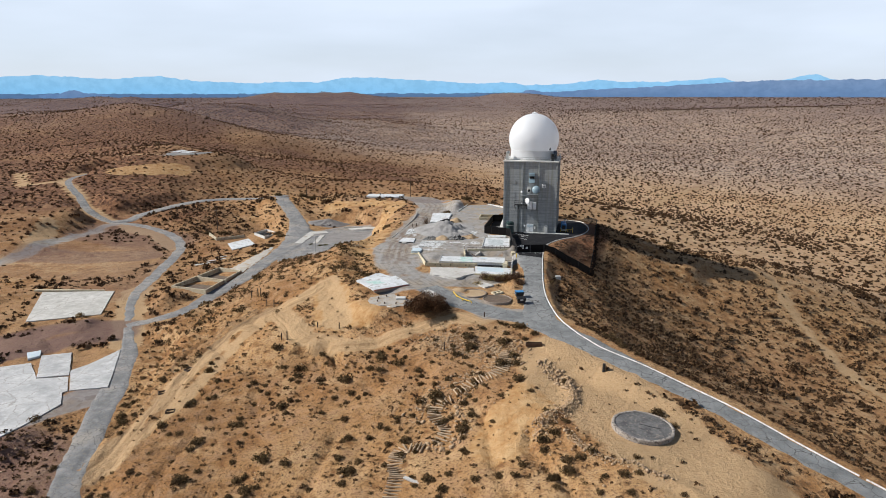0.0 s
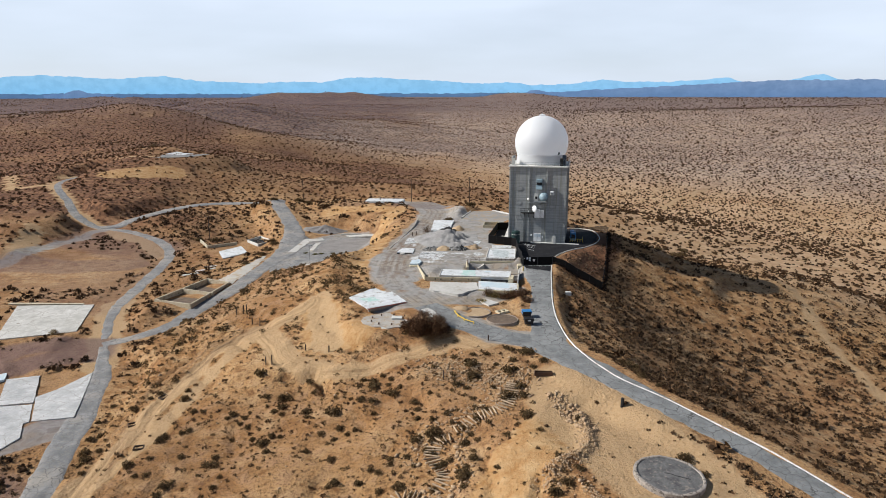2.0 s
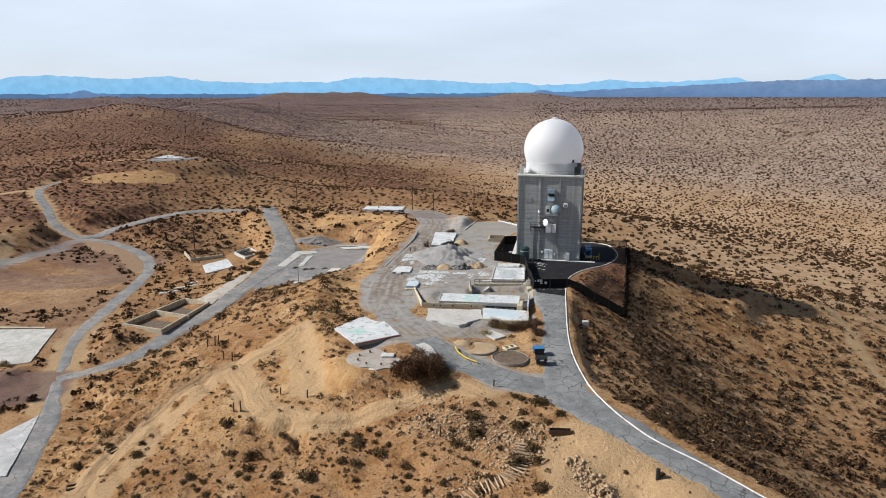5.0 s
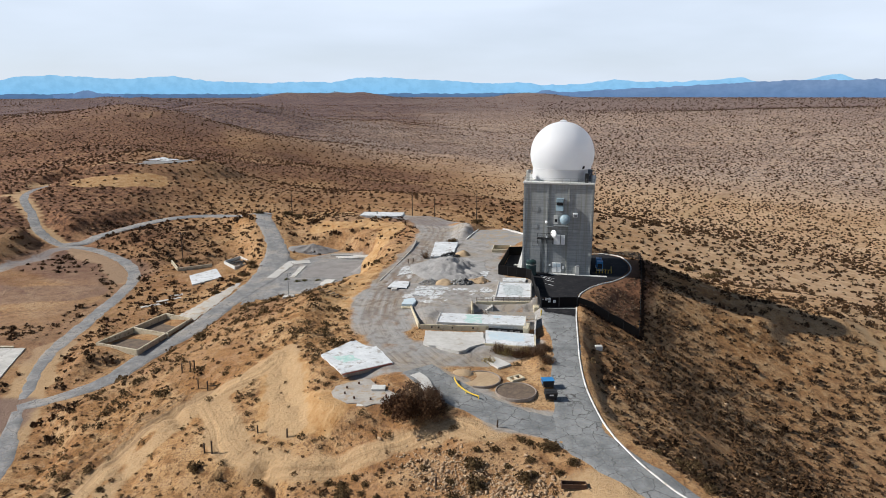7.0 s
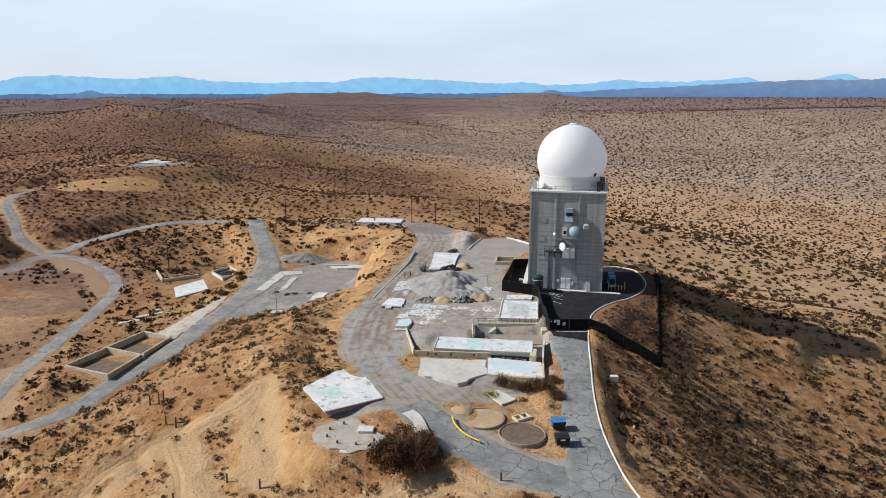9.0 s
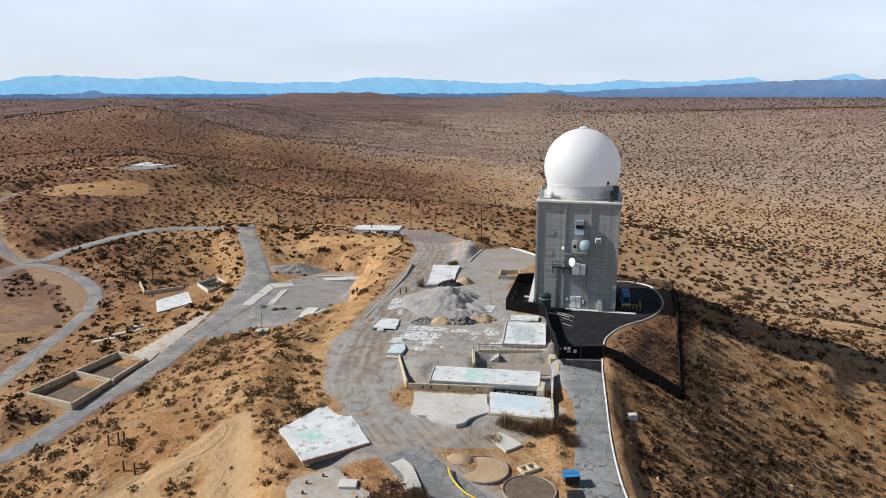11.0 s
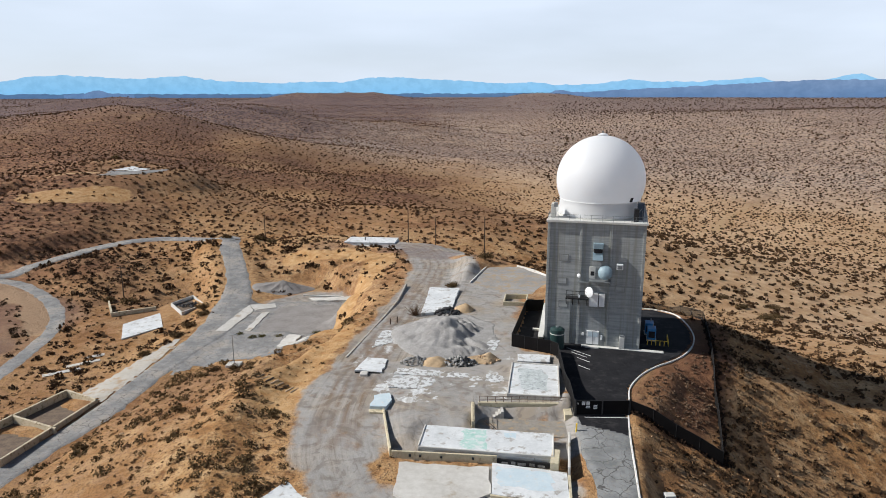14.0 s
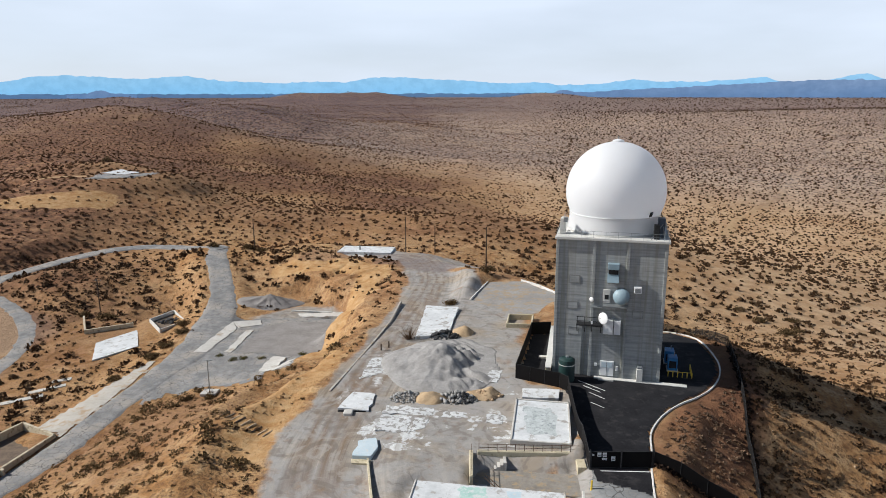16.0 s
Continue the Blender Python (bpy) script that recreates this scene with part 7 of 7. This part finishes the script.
    part("tread", boxed(-1.0, -0.12, -0.3, 1.0, 0.12, 0.14, bevel=0.03, m=pose(x, y, gz(x, y), 0, 0, 62)), TIMBER if k % 3 else POLEWOOD, treads)
# log steps winding down the slope
steps = thing("log_steps", "winding hillside steps of weathered timber logs", "steps")
flights = [smooth_line(q, 0.62) for q in ([(13.3, 133.6), (12.6, 130.9), (11.7, 127.7), (9.9, 126.1), (8, 125.4), (6, 124.8), (3.9, 123.6), (2.3, 122.9)], [(1.3, 121.7), (-0.4, 121.1), (-1.3, 119.9), (-1.7, 117.3), (-0.4, 115.2), (0.6, 113.1), (0.1, 111), (-0.8, 109.4)], [(-3.5, 109.2), (-5, 109.6), (-6.6, 109.6), (-7.8, 108), (-8.2, 105.5), (-8.1, 103.3), (-7.6, 101.8), (-8.2, 97), (-9, 93)])]
tang = [np.gradient(q, axis=0) for q in flights]
log_mesh, rnd = None, random.Random(5)
for (x, y), (dx, dy) in zip(np.vstack(flights), np.vstack(tang)):
    ang = math.degrees(math.atan2(dy, dx)) + 90 + rnd.uniform(-9, 9)
    if log_mesh is None:
        ob = part("log", rodded((-1.35, 0, 0), (1.35, 0, 0), 0.17, 0.14, n=7), TIMBER, steps)
        log_mesh = ob.data
    else:
        ob = part("log", log_mesh, TIMBER, steps)
    ob.matrix_basis = pose(x, y, gz(x, y) + 0.2, 0, rnd.uniform(-4, 4), ang)

# stone work and scree
rng = np.random.default_rng(12)


def along(pts, n, wide, seed):
    g = np.random.default_rng(seed)
    line = smooth_line(pts, 0.4)
    k = g.integers(0, len(line), n)
    return line[k, 0] + g.normal(0, wide, n), line[k, 1] + g.normal(0, wide, n)


for i, (pts, n, wide, size, label) in enumerate((
        ([(-3, 142.5), (4, 139), (10, 136), (16, 134)], 1900, 2.4, 0.14, "rubble stone bank above the log steps"),
        ([(23.8, 123.5), (24.1, 117.8), (22.4, 111.7), (19.4, 109.6), (16.2, 106.6), (14.6, 103.7)], 1300, 1.0, 0.105, "dry stone edging of the terrace"),
        ([(20.2, 104.8), (22.4, 99.1), (25.3, 96.5), (29.7, 94), (33.6, 90.5)], 460, 0.55, 0.13, "rough stone row on the terrace"),
        ([(12, 131), (8, 128), (3, 126), (-2, 124), (-5, 118)], 420, 1.4, 0.16, "stone scatter above the log steps"),
        ([(19.5, 129), (22, 124), (25, 119)], 220, 1.0, 0.22, "loose stones along the terrace"),
        ([(6, 124.5), (3, 119), (3.5, 113), (2, 108), (-5, 109.5)], 260, 0.7, 0.2, "stones edging the log steps"))):
    xs, ys = along(pts, n, wide, 200 + i)
    stones("loose_stones", xs, ys, np.clip(np.random.default_rng(300 + i).lognormal(-0.1, 0.5, n), 0.35, 2.4) * size, ROCK, label, 210 + i)

# ---- plants ----


def bush_cloud(x, y, z, r, k, leaf, seed, squash=0.75, flat=0.0):
    """k leaf quads on each bush; arrays of vertices and quads."""
    g = np.random.default_rng(seed)
    n = len(x)
    d = g.normal(size=(n, k, 3))
    d /= np.linalg.norm(d, axis=-1, keepdims=True)
    d[..., 2] = np.abs(d[..., 2])
    rad = (0.35 + 0.65 * g.uniform(0, 1, (n, k, 1)) ** 0.6) * (1 + 0.35 * np.sin(3 * np.arctan2(d[..., 1], d[..., 0]) + g.uniform(0, 6.3, (n, 1)))[..., None] * 0.6)
    c = d * rad * r[:, None, None] * np.array([1, 1, squash])
    s = leaf * r[:, None, None] * g.uniform(0.6, 1.3, (n, k, 1))
    u = g.normal(size=(n, k, 3))
    u /= np.linalg.norm(u, axis=-1, keepdims=True)
    w = np.cross(u, d + 0.6 * g.normal(size=(n, k, 3)))
    w /= np.linalg.norm(w, axis=-1, keepdims=True) + 1e-9
    base = np.stack([x, y, z], -1)[:, None, :]
    quad = np.stack([base + c - u * s - w * s * 0.6, base + c + u * s - w * s, base + c + u * s * 0.8 + w * s, base + c - u * s + w * s * 0.7], 2)
    V = quad.reshape(-1, 3)
    F = np.arange(len(V)).reshape(-1, 4)
    return V, F


def clear_of_things(x, y):
    """False on paving, slabs, heaps and buildings."""
    ok = np.ones(np.shape(x), bool)
    for poly in KEEP_OFF:
        ok &= ~near_poly(x, y, poly)
    for half, pts in ROADS:
        ok &= from_line(x, y, pts)[0] > half
    return ok


ROADS = [(3.6, [(*p, 0) for p in LOOP]), (3.2, GRADES["top"][2]), (4.6, GRADES["hillroad"][2]), (4.6, GRADES["drive"][2]), (3.2, GRADES["lowroad"][2]), (4.0, GRADES["midroad"][2]), (13.5, GRADES["yard"][2]), (7, GRADES["top"][2]), (7, GRADES["apron"][2]), (7, GRADES["court"][2]), (5, GRADES["front"][2]), (9, GRADES["tower"][2])]
KEEP_OFF = [YARD, [(-5, 176), (19.5, 176), (22, 204), (-2, 204)], [(4, 152), (18, 152), (18, 170), (2, 170)], [(-165, 234), (-113, 230), (-110, 262), (-126, 284), (-160, 282)], [(-62, 296), (-26, 298), (-27, 282), (-33, 252), (-40, 247), (-50, 248), (-61, 242), (-64, 268)], [(-78, 234), (-68, 230), (-66, 262), (-71, 260)], [(-128, 156), (-88, 171), (-88, 183), (-128, 169)], [(-100, 117), (-76, 130), (-74, 144), (-90, 140)], [(10, 225), (40, 218), (44, 262), (10, 264)], [(-131, 214), (-104, 215), (-97, 188), (-119, 180)], [(-118, 122), (-88, 122), (-72, 142), (-80, 163), (-106, 168)], [(-88, 209), (-74, 204), (-69, 230), (-79, 236)], [(-93, 272), (-80, 270), (-72, 294), (-80, 304), (-94, 290)], [(-40, 331), (-18, 331), (-18, 347), (-40, 348)], [(4, 262), (28, 264), (29, 284), (20, 295), (8, 292)], [(28, 99), (38, 99), (39, 110), (28, 110)], [(-20, 153), (-2, 153), (-2, 166), (-18, 166)], [(-24, 166), (-7, 168), (-15, 187)], [(-66, 302), (-42, 302), (-42, 315), (-66, 315)], [(18, 198), (31, 198), (31, 214), (18, 214)], [(29, 200), (44, 195), (48, 208), (54, 233), (56, 247), (50, 238), (46, 226), (35, 215)]]


def sow(x0, x1, y0, y1, gap, seed, keep=1.0, tight=0.42):
    """Jittered plant places, thinned by clumping noise and by sand and grit."""
    g = np.random.default_rng(seed)
    X, Y = np.meshgrid(np.arange(x0, x1, gap), np.arange(y0, y1, gap))
    x = (X + g.uniform(-tight, tight, X.shape) * gap).ravel()
    y = (Y + g.uniform(-tight, tight, Y.shape) * gap).ravel()
    on = np.abs(x) < 0.74 * y + 40
    x, y = x[on], y[on]
    clump = 0.55 + np.where(y > 345, 0.4, 1.0) * (0.35 * rough_field(x, y, 23, 41) + 0.3 * rough_field(x, y, 8, 42))
    c_g, c_t, c_c = cover_at(x, y)
    p = keep * np.clip(clump, 0.05, 1) * (1 - c_g) ** 2 * (1 - 0.93 * c_t) * (1 - 0.75 * c_c)
    p = p * np.where((x > 33) & (y < 262) & (y > 100), 2.0, 1.0) * np.where((x < -55) & (y > 325), 1.9, 1.0) * np.where((x < -68) & (x > -125) & (y > 292) & (y < 352), 2.0, 1.0) * np.where((x < -58) & (y < 170), 1.6, 1.0)
    on = (g.uniform(0, 1, x.shape) < p) & clear_of_things(x, y)
    return x[on], y[on], g


# near brush
bx, by, g = sow(-150, 150, 84, 345, 1.75, 51, 0.7)
br = np.clip(g.lognormal(-0.68, 0.5, len(bx)), 0.18, 1.6) * np.where((bx < -18) & (by > 165), np.where(bx < -66, 1.12, 1.3), 1.0)
bz = land(bx, by)[0]
order = np.lexsort((np.arange(len(bx)), -1.0 * (br > 0.62) + ((bx < -72) | (bx > 40) | (by > 176)) * 2.0))
solo, rest = order[:280], order[280:]
close = (bx[rest] > -72) & (bx[rest] < 30) & (by[rest] < 255)
for sel, k, leaf, seed, leaves in ((rest[close], 76, 0.115, 52, LEAF), (rest[~close], 24, 0.24, 53, LEAFFAR)):
    V, F = bush_cloud(bx[sel], by[sel], bz[sel] - 0.05, br[sel], k, leaf, seed, 0.8)
    tagged(new("brush", raw_mesh("brush", V, F, leaves)), "low dark creosote brush on the slopes", "brush", kind="stuff")
kinds = []
for i in range(4):
    V, F = bush_cloud(np.zeros(1), np.zeros(1), np.zeros(1), np.ones(1), 330, 0.085, 60 + i, 0.85)
    tw = bmesh.new()
    rr = random.Random(70 + i)
    for _ in range(16):
        a, e, l = rr.uniform(0, 6.28), rr.uniform(0.3, 1.2), rr.uniform(0.6, 1.1)
        rod(tw, (0, 0, -0.1), (l * math.cos(e) * math.cos(a), l * math.cos(e) * math.sin(a), l * math.sin(e) * 0.9), 0.035, 0.008, n=3)
    tm = bpy.data.meshes.new("twig_bundle")
    tw.to_mesh(tm)
    tw.free()
    tm.materials.append(TWIG)
    kinds.append((raw_mesh("crown", V, F, LEAF), tm))
rr = random.Random(9)
for i in solo:
    crown, tm = kinds[int(i) % 4]
    b = thing("desert_bush", "dark low creosote bush on the sandy slope", "bush", pose(bx[i], by[i], bz[i] - 0.05, 0, 0, rr.uniform(0, 360)) @ Matrix.Diagonal((br[i], br[i], br[i] * rr.uniform(0.8, 1.1), 1)), "desert bushes")
    part("crown", crown, LEAF, b)
    part("twig_bundle", tm, TWIG, b)
# thin brush inside the fence
fx, fy = np.random.default_rng(19).uniform(31, 52, 900), np.random.default_rng(20).uniform(198, 240, 900)
on = near_poly(fx, fy, [(32, 202), (43, 198), (47, 210), (51, 228), (46, 222), (37, 214)])
fx, fy = fx[on], fy[on]
V, F = bush_cloud(fx, fy, land(fx, fy)[0], np.random.default_rng(21).uniform(0.15, 0.45, len(fx)), 14, 0.35, 22, 0.8)
tagged(new("tufts", raw_mesh("tufts", V, F, TWIG)), "dry tufts inside the fence", "tufts", kind="stuff")
# low dead scrub matting the steep flank
qx, qy, g = sow(30, 150, 95, 268, 0.95, 53, 0.95)
on = g.uniform(0, 1, len(qx)) < (0.12 + 0.55 * soft((78 - qx) / 40)) * (0.3 + 0.7 * soft((205 - qy) / 40))
qx, qy = qx[on], qy[on]
V, F = bush_cloud(qx, qy, land(qx, qy)[0] - 0.03, g.uniform(0.2, 0.6, len(qx)), 8, 0.42, 54, 0.7)
tagged(new("scrub", raw_mesh("scrub", V, F, LEAFFAR)), "low brown dead scrub matting the steep slope", "scrub", kind="stuff")
# dark dead weeds added along the slope fence to thicken its shadow band
wx = np.concatenate([np.linspace(43.9, 50.6, 90), np.linspace(50.6, 56.3, 70), np.linspace(31, 43.5, 40)]) + np.random.default_rng(23).uniform(-0.1, 0.9, 200)
wy = np.concatenate([np.linspace(196.6, 222, 90), np.linspace(222, 245, 70), np.linspace(199.0, 196.4, 40)])
V, F = bush_cloud(wx, wy, land(wx, wy)[0], np.random.default_rng(24).uniform(0.25, 0.6, 200), 30, 0.3, 25, 0.9)
tagged(new("weeds", raw_mesh("weeds", V, F, DEADWEED)), "dark dead weeds added along the fence, thickening its shadow band", "weeds", kind="stuff")
# small tufts and stones between them
tx, ty, g = sow(-95, 70, 84, 250, 1.15, 55, 0.75)
tr = np.clip(g.lognormal(-1.45, 0.4, len(tx)), 0.1, 0.6)
V, F = bush_cloud(tx, ty, land(tx, ty)[0], tr, 12, 0.34, 56, 0.7)
tagged(new("tufts", raw_mesh("tufts", V, F, TUFT)), "dry tufts and dead twigs on the sand", "tufts", kind="stuff")
sx_, sy_, g = sow(-95, 75, 84, 260, 1.6, 57, 0.35)
stones("loose_stones", sx_, sy_, np.clip(g.lognormal(-2.2, 0.5, len(sx_)), 0.05, 0.45), ROCK, "scattered tan stones on the slopes", 58)
# brush on the hills beyond
far_parts = ([], [])
for x0, x1, y0, y1, gap, k, seed, keep, leaf, mid in ((-370, 370, 84, 470, 3.4, 20, 80, 1.0, 0.32, 0.9), (-640, 640, 470, 820, 4.5, 9, 81, 1.1, 0.5, 0.85), (-1150, 1150, 820, 1500, 7.0, 4, 82, 1.25, 0.7, 1.05), (-2000, 2000, 1500, 2700, 11.5, 3, 83, 1.3, 0.75, 1.5), (-3000, 3000, 2700, 4300, 24, 3, 84, 1.3, 0.75, 2.0)):
    x, y, g = sow(x0, x1, y0, y1, gap, seed, keep)
    if seed == 80:
        on = (x < -150) | (x > 150) | (y > 345)
        x, y = x[on], y[on]
    r = mid * np.clip(g.lognormal(0.0, 0.36, len(x)), 0.35, 2.0)
    z = land(x, y)[0] - 0.05
    left = x < 20 + 0.12 * (y - 300) + 25 * rough_field(x, y, 60, 85)
    for side in (0, 1):
        on = left == bool(side)
        slim = 0.74 if side else 1.0
        far_parts[side].append(bush_cloud(x[on], y[on], z[on], slim * r[on], k, leaf, seed + 10 + 20 * side, 0.75)[0])
for side, name, label in ((0, LEAFFAR, "countless dark shrubs dotted over the desert plain"), (1, LEAFHILL, "countless brown shrubs dotted over the desert hills")):
    V = np.vstack(far_parts[side])
    tagged(new("far_brush", raw_mesh("far_brush", V, np.arange(len(V)).reshape(-1, 4), name)), label, "brush", kind="stuff")


def big_bush(name, x, y, r, high, k, leaf, material, label, seed, twigs=40):
    b = thing(name, label, "bush", pose(x, y, gz(x, y) - 0.1))
    lobes = np.random.default_rng(seed)
    n = 16
    a, q = lobes.uniform(0, 6.28, n), np.sqrt(lobes.uniform(0, 1, n)) * r * 0.72
    V, F = bush_cloud(q * np.cos(a), q * np.sin(a), lobes.uniform(0.0, 0.4, n) * high, lobes.uniform(0.3, 0.5, n) * r, k // n, leaf, seed + 1, high / r)
    part("crown", raw_mesh("crown", V, F, material), material, b)
    tw, rr = bmesh.new(), random.Random(seed)
    for _ in range(twigs):
        a, e, l = rr.uniform(0, 6.28), rr.uniform(0.5, 1.45), rr.uniform(0.7, 1.15)
        rod(tw, (0.25 * r * math.cos(a), 0.25 * r * math.sin(a), -0.2), (l * r * math.cos(e) * math.cos(a), l * r * math.cos(e) * math.sin(a), l * high * math.sin(e)), 0.035, 0.008, n=3)
    part("branchwork", tw, TWIG, b)
    return b


big_bush("thicket", -3.8, 153.6, 5.7, 4.6, 13600, 0.045, REDBUSH, "large dense red-brown thicket beside the turning place", 90, 420)
big_bush("thicket", 3.4 - 4.5, 156.4, 2.6, 2.6, 3200, 0.06, REDBUSH, "red-brown thicket beside the verge", 91, 160)
big_bush("dry_bush", 11.0, 176.6, 1.5, 2.4, 1600, 0.06, REDBUSH, "dark twiggy bush at the deck's edge", 92, 120)
big_bush("dry_bush", 14.8, 175.2, 2.6, 1.9, 2000, 0.055, REDBUSH, "brown twiggy dry bush below the wall", 93, 200)
big_bush("dry_bush", 18.2, 173.6, 2.4, 2.2, 2000, 0.055, REDBUSH, "red-brown dry bush below the wall", 94, 200)
big_bush("dry_bush", 12.6, 176.4, 2.4, 1.7, 1600, 0.06, YELLOWBUSH, "yellow-brown dry bush below the wall", 96, 160)
big_bush("dry_bush", 16.8, 176.0, 2.2, 1.9, 1600, 0.06, YELLOWBUSH, "yellow-brown dry bush below the wall", 97, 160)
big_bush("dry_bush", 20.0, 177.0, 1.8, 1.8, 1400, 0.06, REDBUSH, "brown twiggy dry bush at the base's corner", 98, 160)
big_bush("dry_bush", 20.4, 171.4, 1.7, 1.5, 1200, 0.06, REDBUSH, "brown twiggy dry bush beside the drive", 99, 140)
big_bush("dry_bush", 9.4, 173.4, 1.8, 1.2, 900, 0.07, YELLOWBUSH, "yellow-brown dry bush on the sand", 95)
for q in ((-72.0, 349, 2.6, 2.4), (-67.5, 347.5, 2.2, 2.0), (-84.6, 349, 2.4, 2.4), (-98, 300, 2.8, 3.0), (-106.5, 302, 2.4, 2.4), (-69.6, 266, 2.4, 1.7), (-68.6, 273, 2.2, 1.6), (-68, 281, 2.0, 1.5), (-71.4, 289, 2.2, 1.7), (-72, 255, 2.0, 1.3), (107, 350, 3.0, 2.2), (112, 338, 3.4, 2.4), (122, 356, 3.0, 2.2), (104, 360, 2.6, 2.0), (118, 344, 2.2, 1.8), (-46.5, 243, 1.8, 1.3), (-50.5, 242, 1.5, 1.1), (11.0, 296, 2.6, 2.6), (-224, 540, 4.6, 5.0), (1.5, 272, 2.0, 1.9), (-41, 238.5, 1.4, 1.6)):
    big_bush("dark_bush", q[0], q[1], q[2], q[3], 768, 0.12, LEAF, "dense dark desert bush", int(200 + abs(q[0])), 14)
big_bush("dry_bush", -104.6, 187.4, 1.5, 1.6, 500, 0.1, YELLOWBUSH, "yellow dry bush grown through the valley slab", 310, 60)
for q in ((-118.6, 195, 0.9, 0.8), (-99.6, 192.0, 1.0, 0.9), (-102.0, 185.8, 1.3, 0.9), (-82.6, 126.6, 1.6, 1.1)):
    big_bush("dark_bush", q[0], q[1], q[2], q[3], 400, 0.11, LEAF, "dark desert bush beside the valley slabs", int(320 + abs(q[0])), 10)
for q in ((-52.8, 266.4, 1.1, 0.9), (-48.6, 263.8, 1.3, 0.8), (-46.4, 264.4, 1.2, 0.7), (-42.2, 264.6, 1.2, 0.9), (-33.2, 267.4, 1.4, 1.0)):
    big_bush("weed_clump", q[0], q[1], q[2], q[3], 400, 0.12, GREENWEED, "green weeds at the edge of the car park", int(300 + abs(q[0])), 8)
spiky = thing("spiky_bush", "spray of dry reddish stalks beside the gravel heap", "bush", pose(-6.2, 247.2, gz(-6.2, 247.2)))
rr = random.Random(77)
sp = bmesh.new()
for _ in range(90):
    a, e, l = rr.uniform(0, 6.28), rr.uniform(0.25, 1.5), rr.uniform(1.6, 3.4)
    rod(sp, (0.2 * math.cos(a), 0.2 * math.sin(a), -0.1), (l * math.cos(e) * math.cos(a), l * math.cos(e) * math.sin(a), l * math.sin(e)), 0.045, 0.012, n=3)
part("stalks", sp, TWIG, spiky)
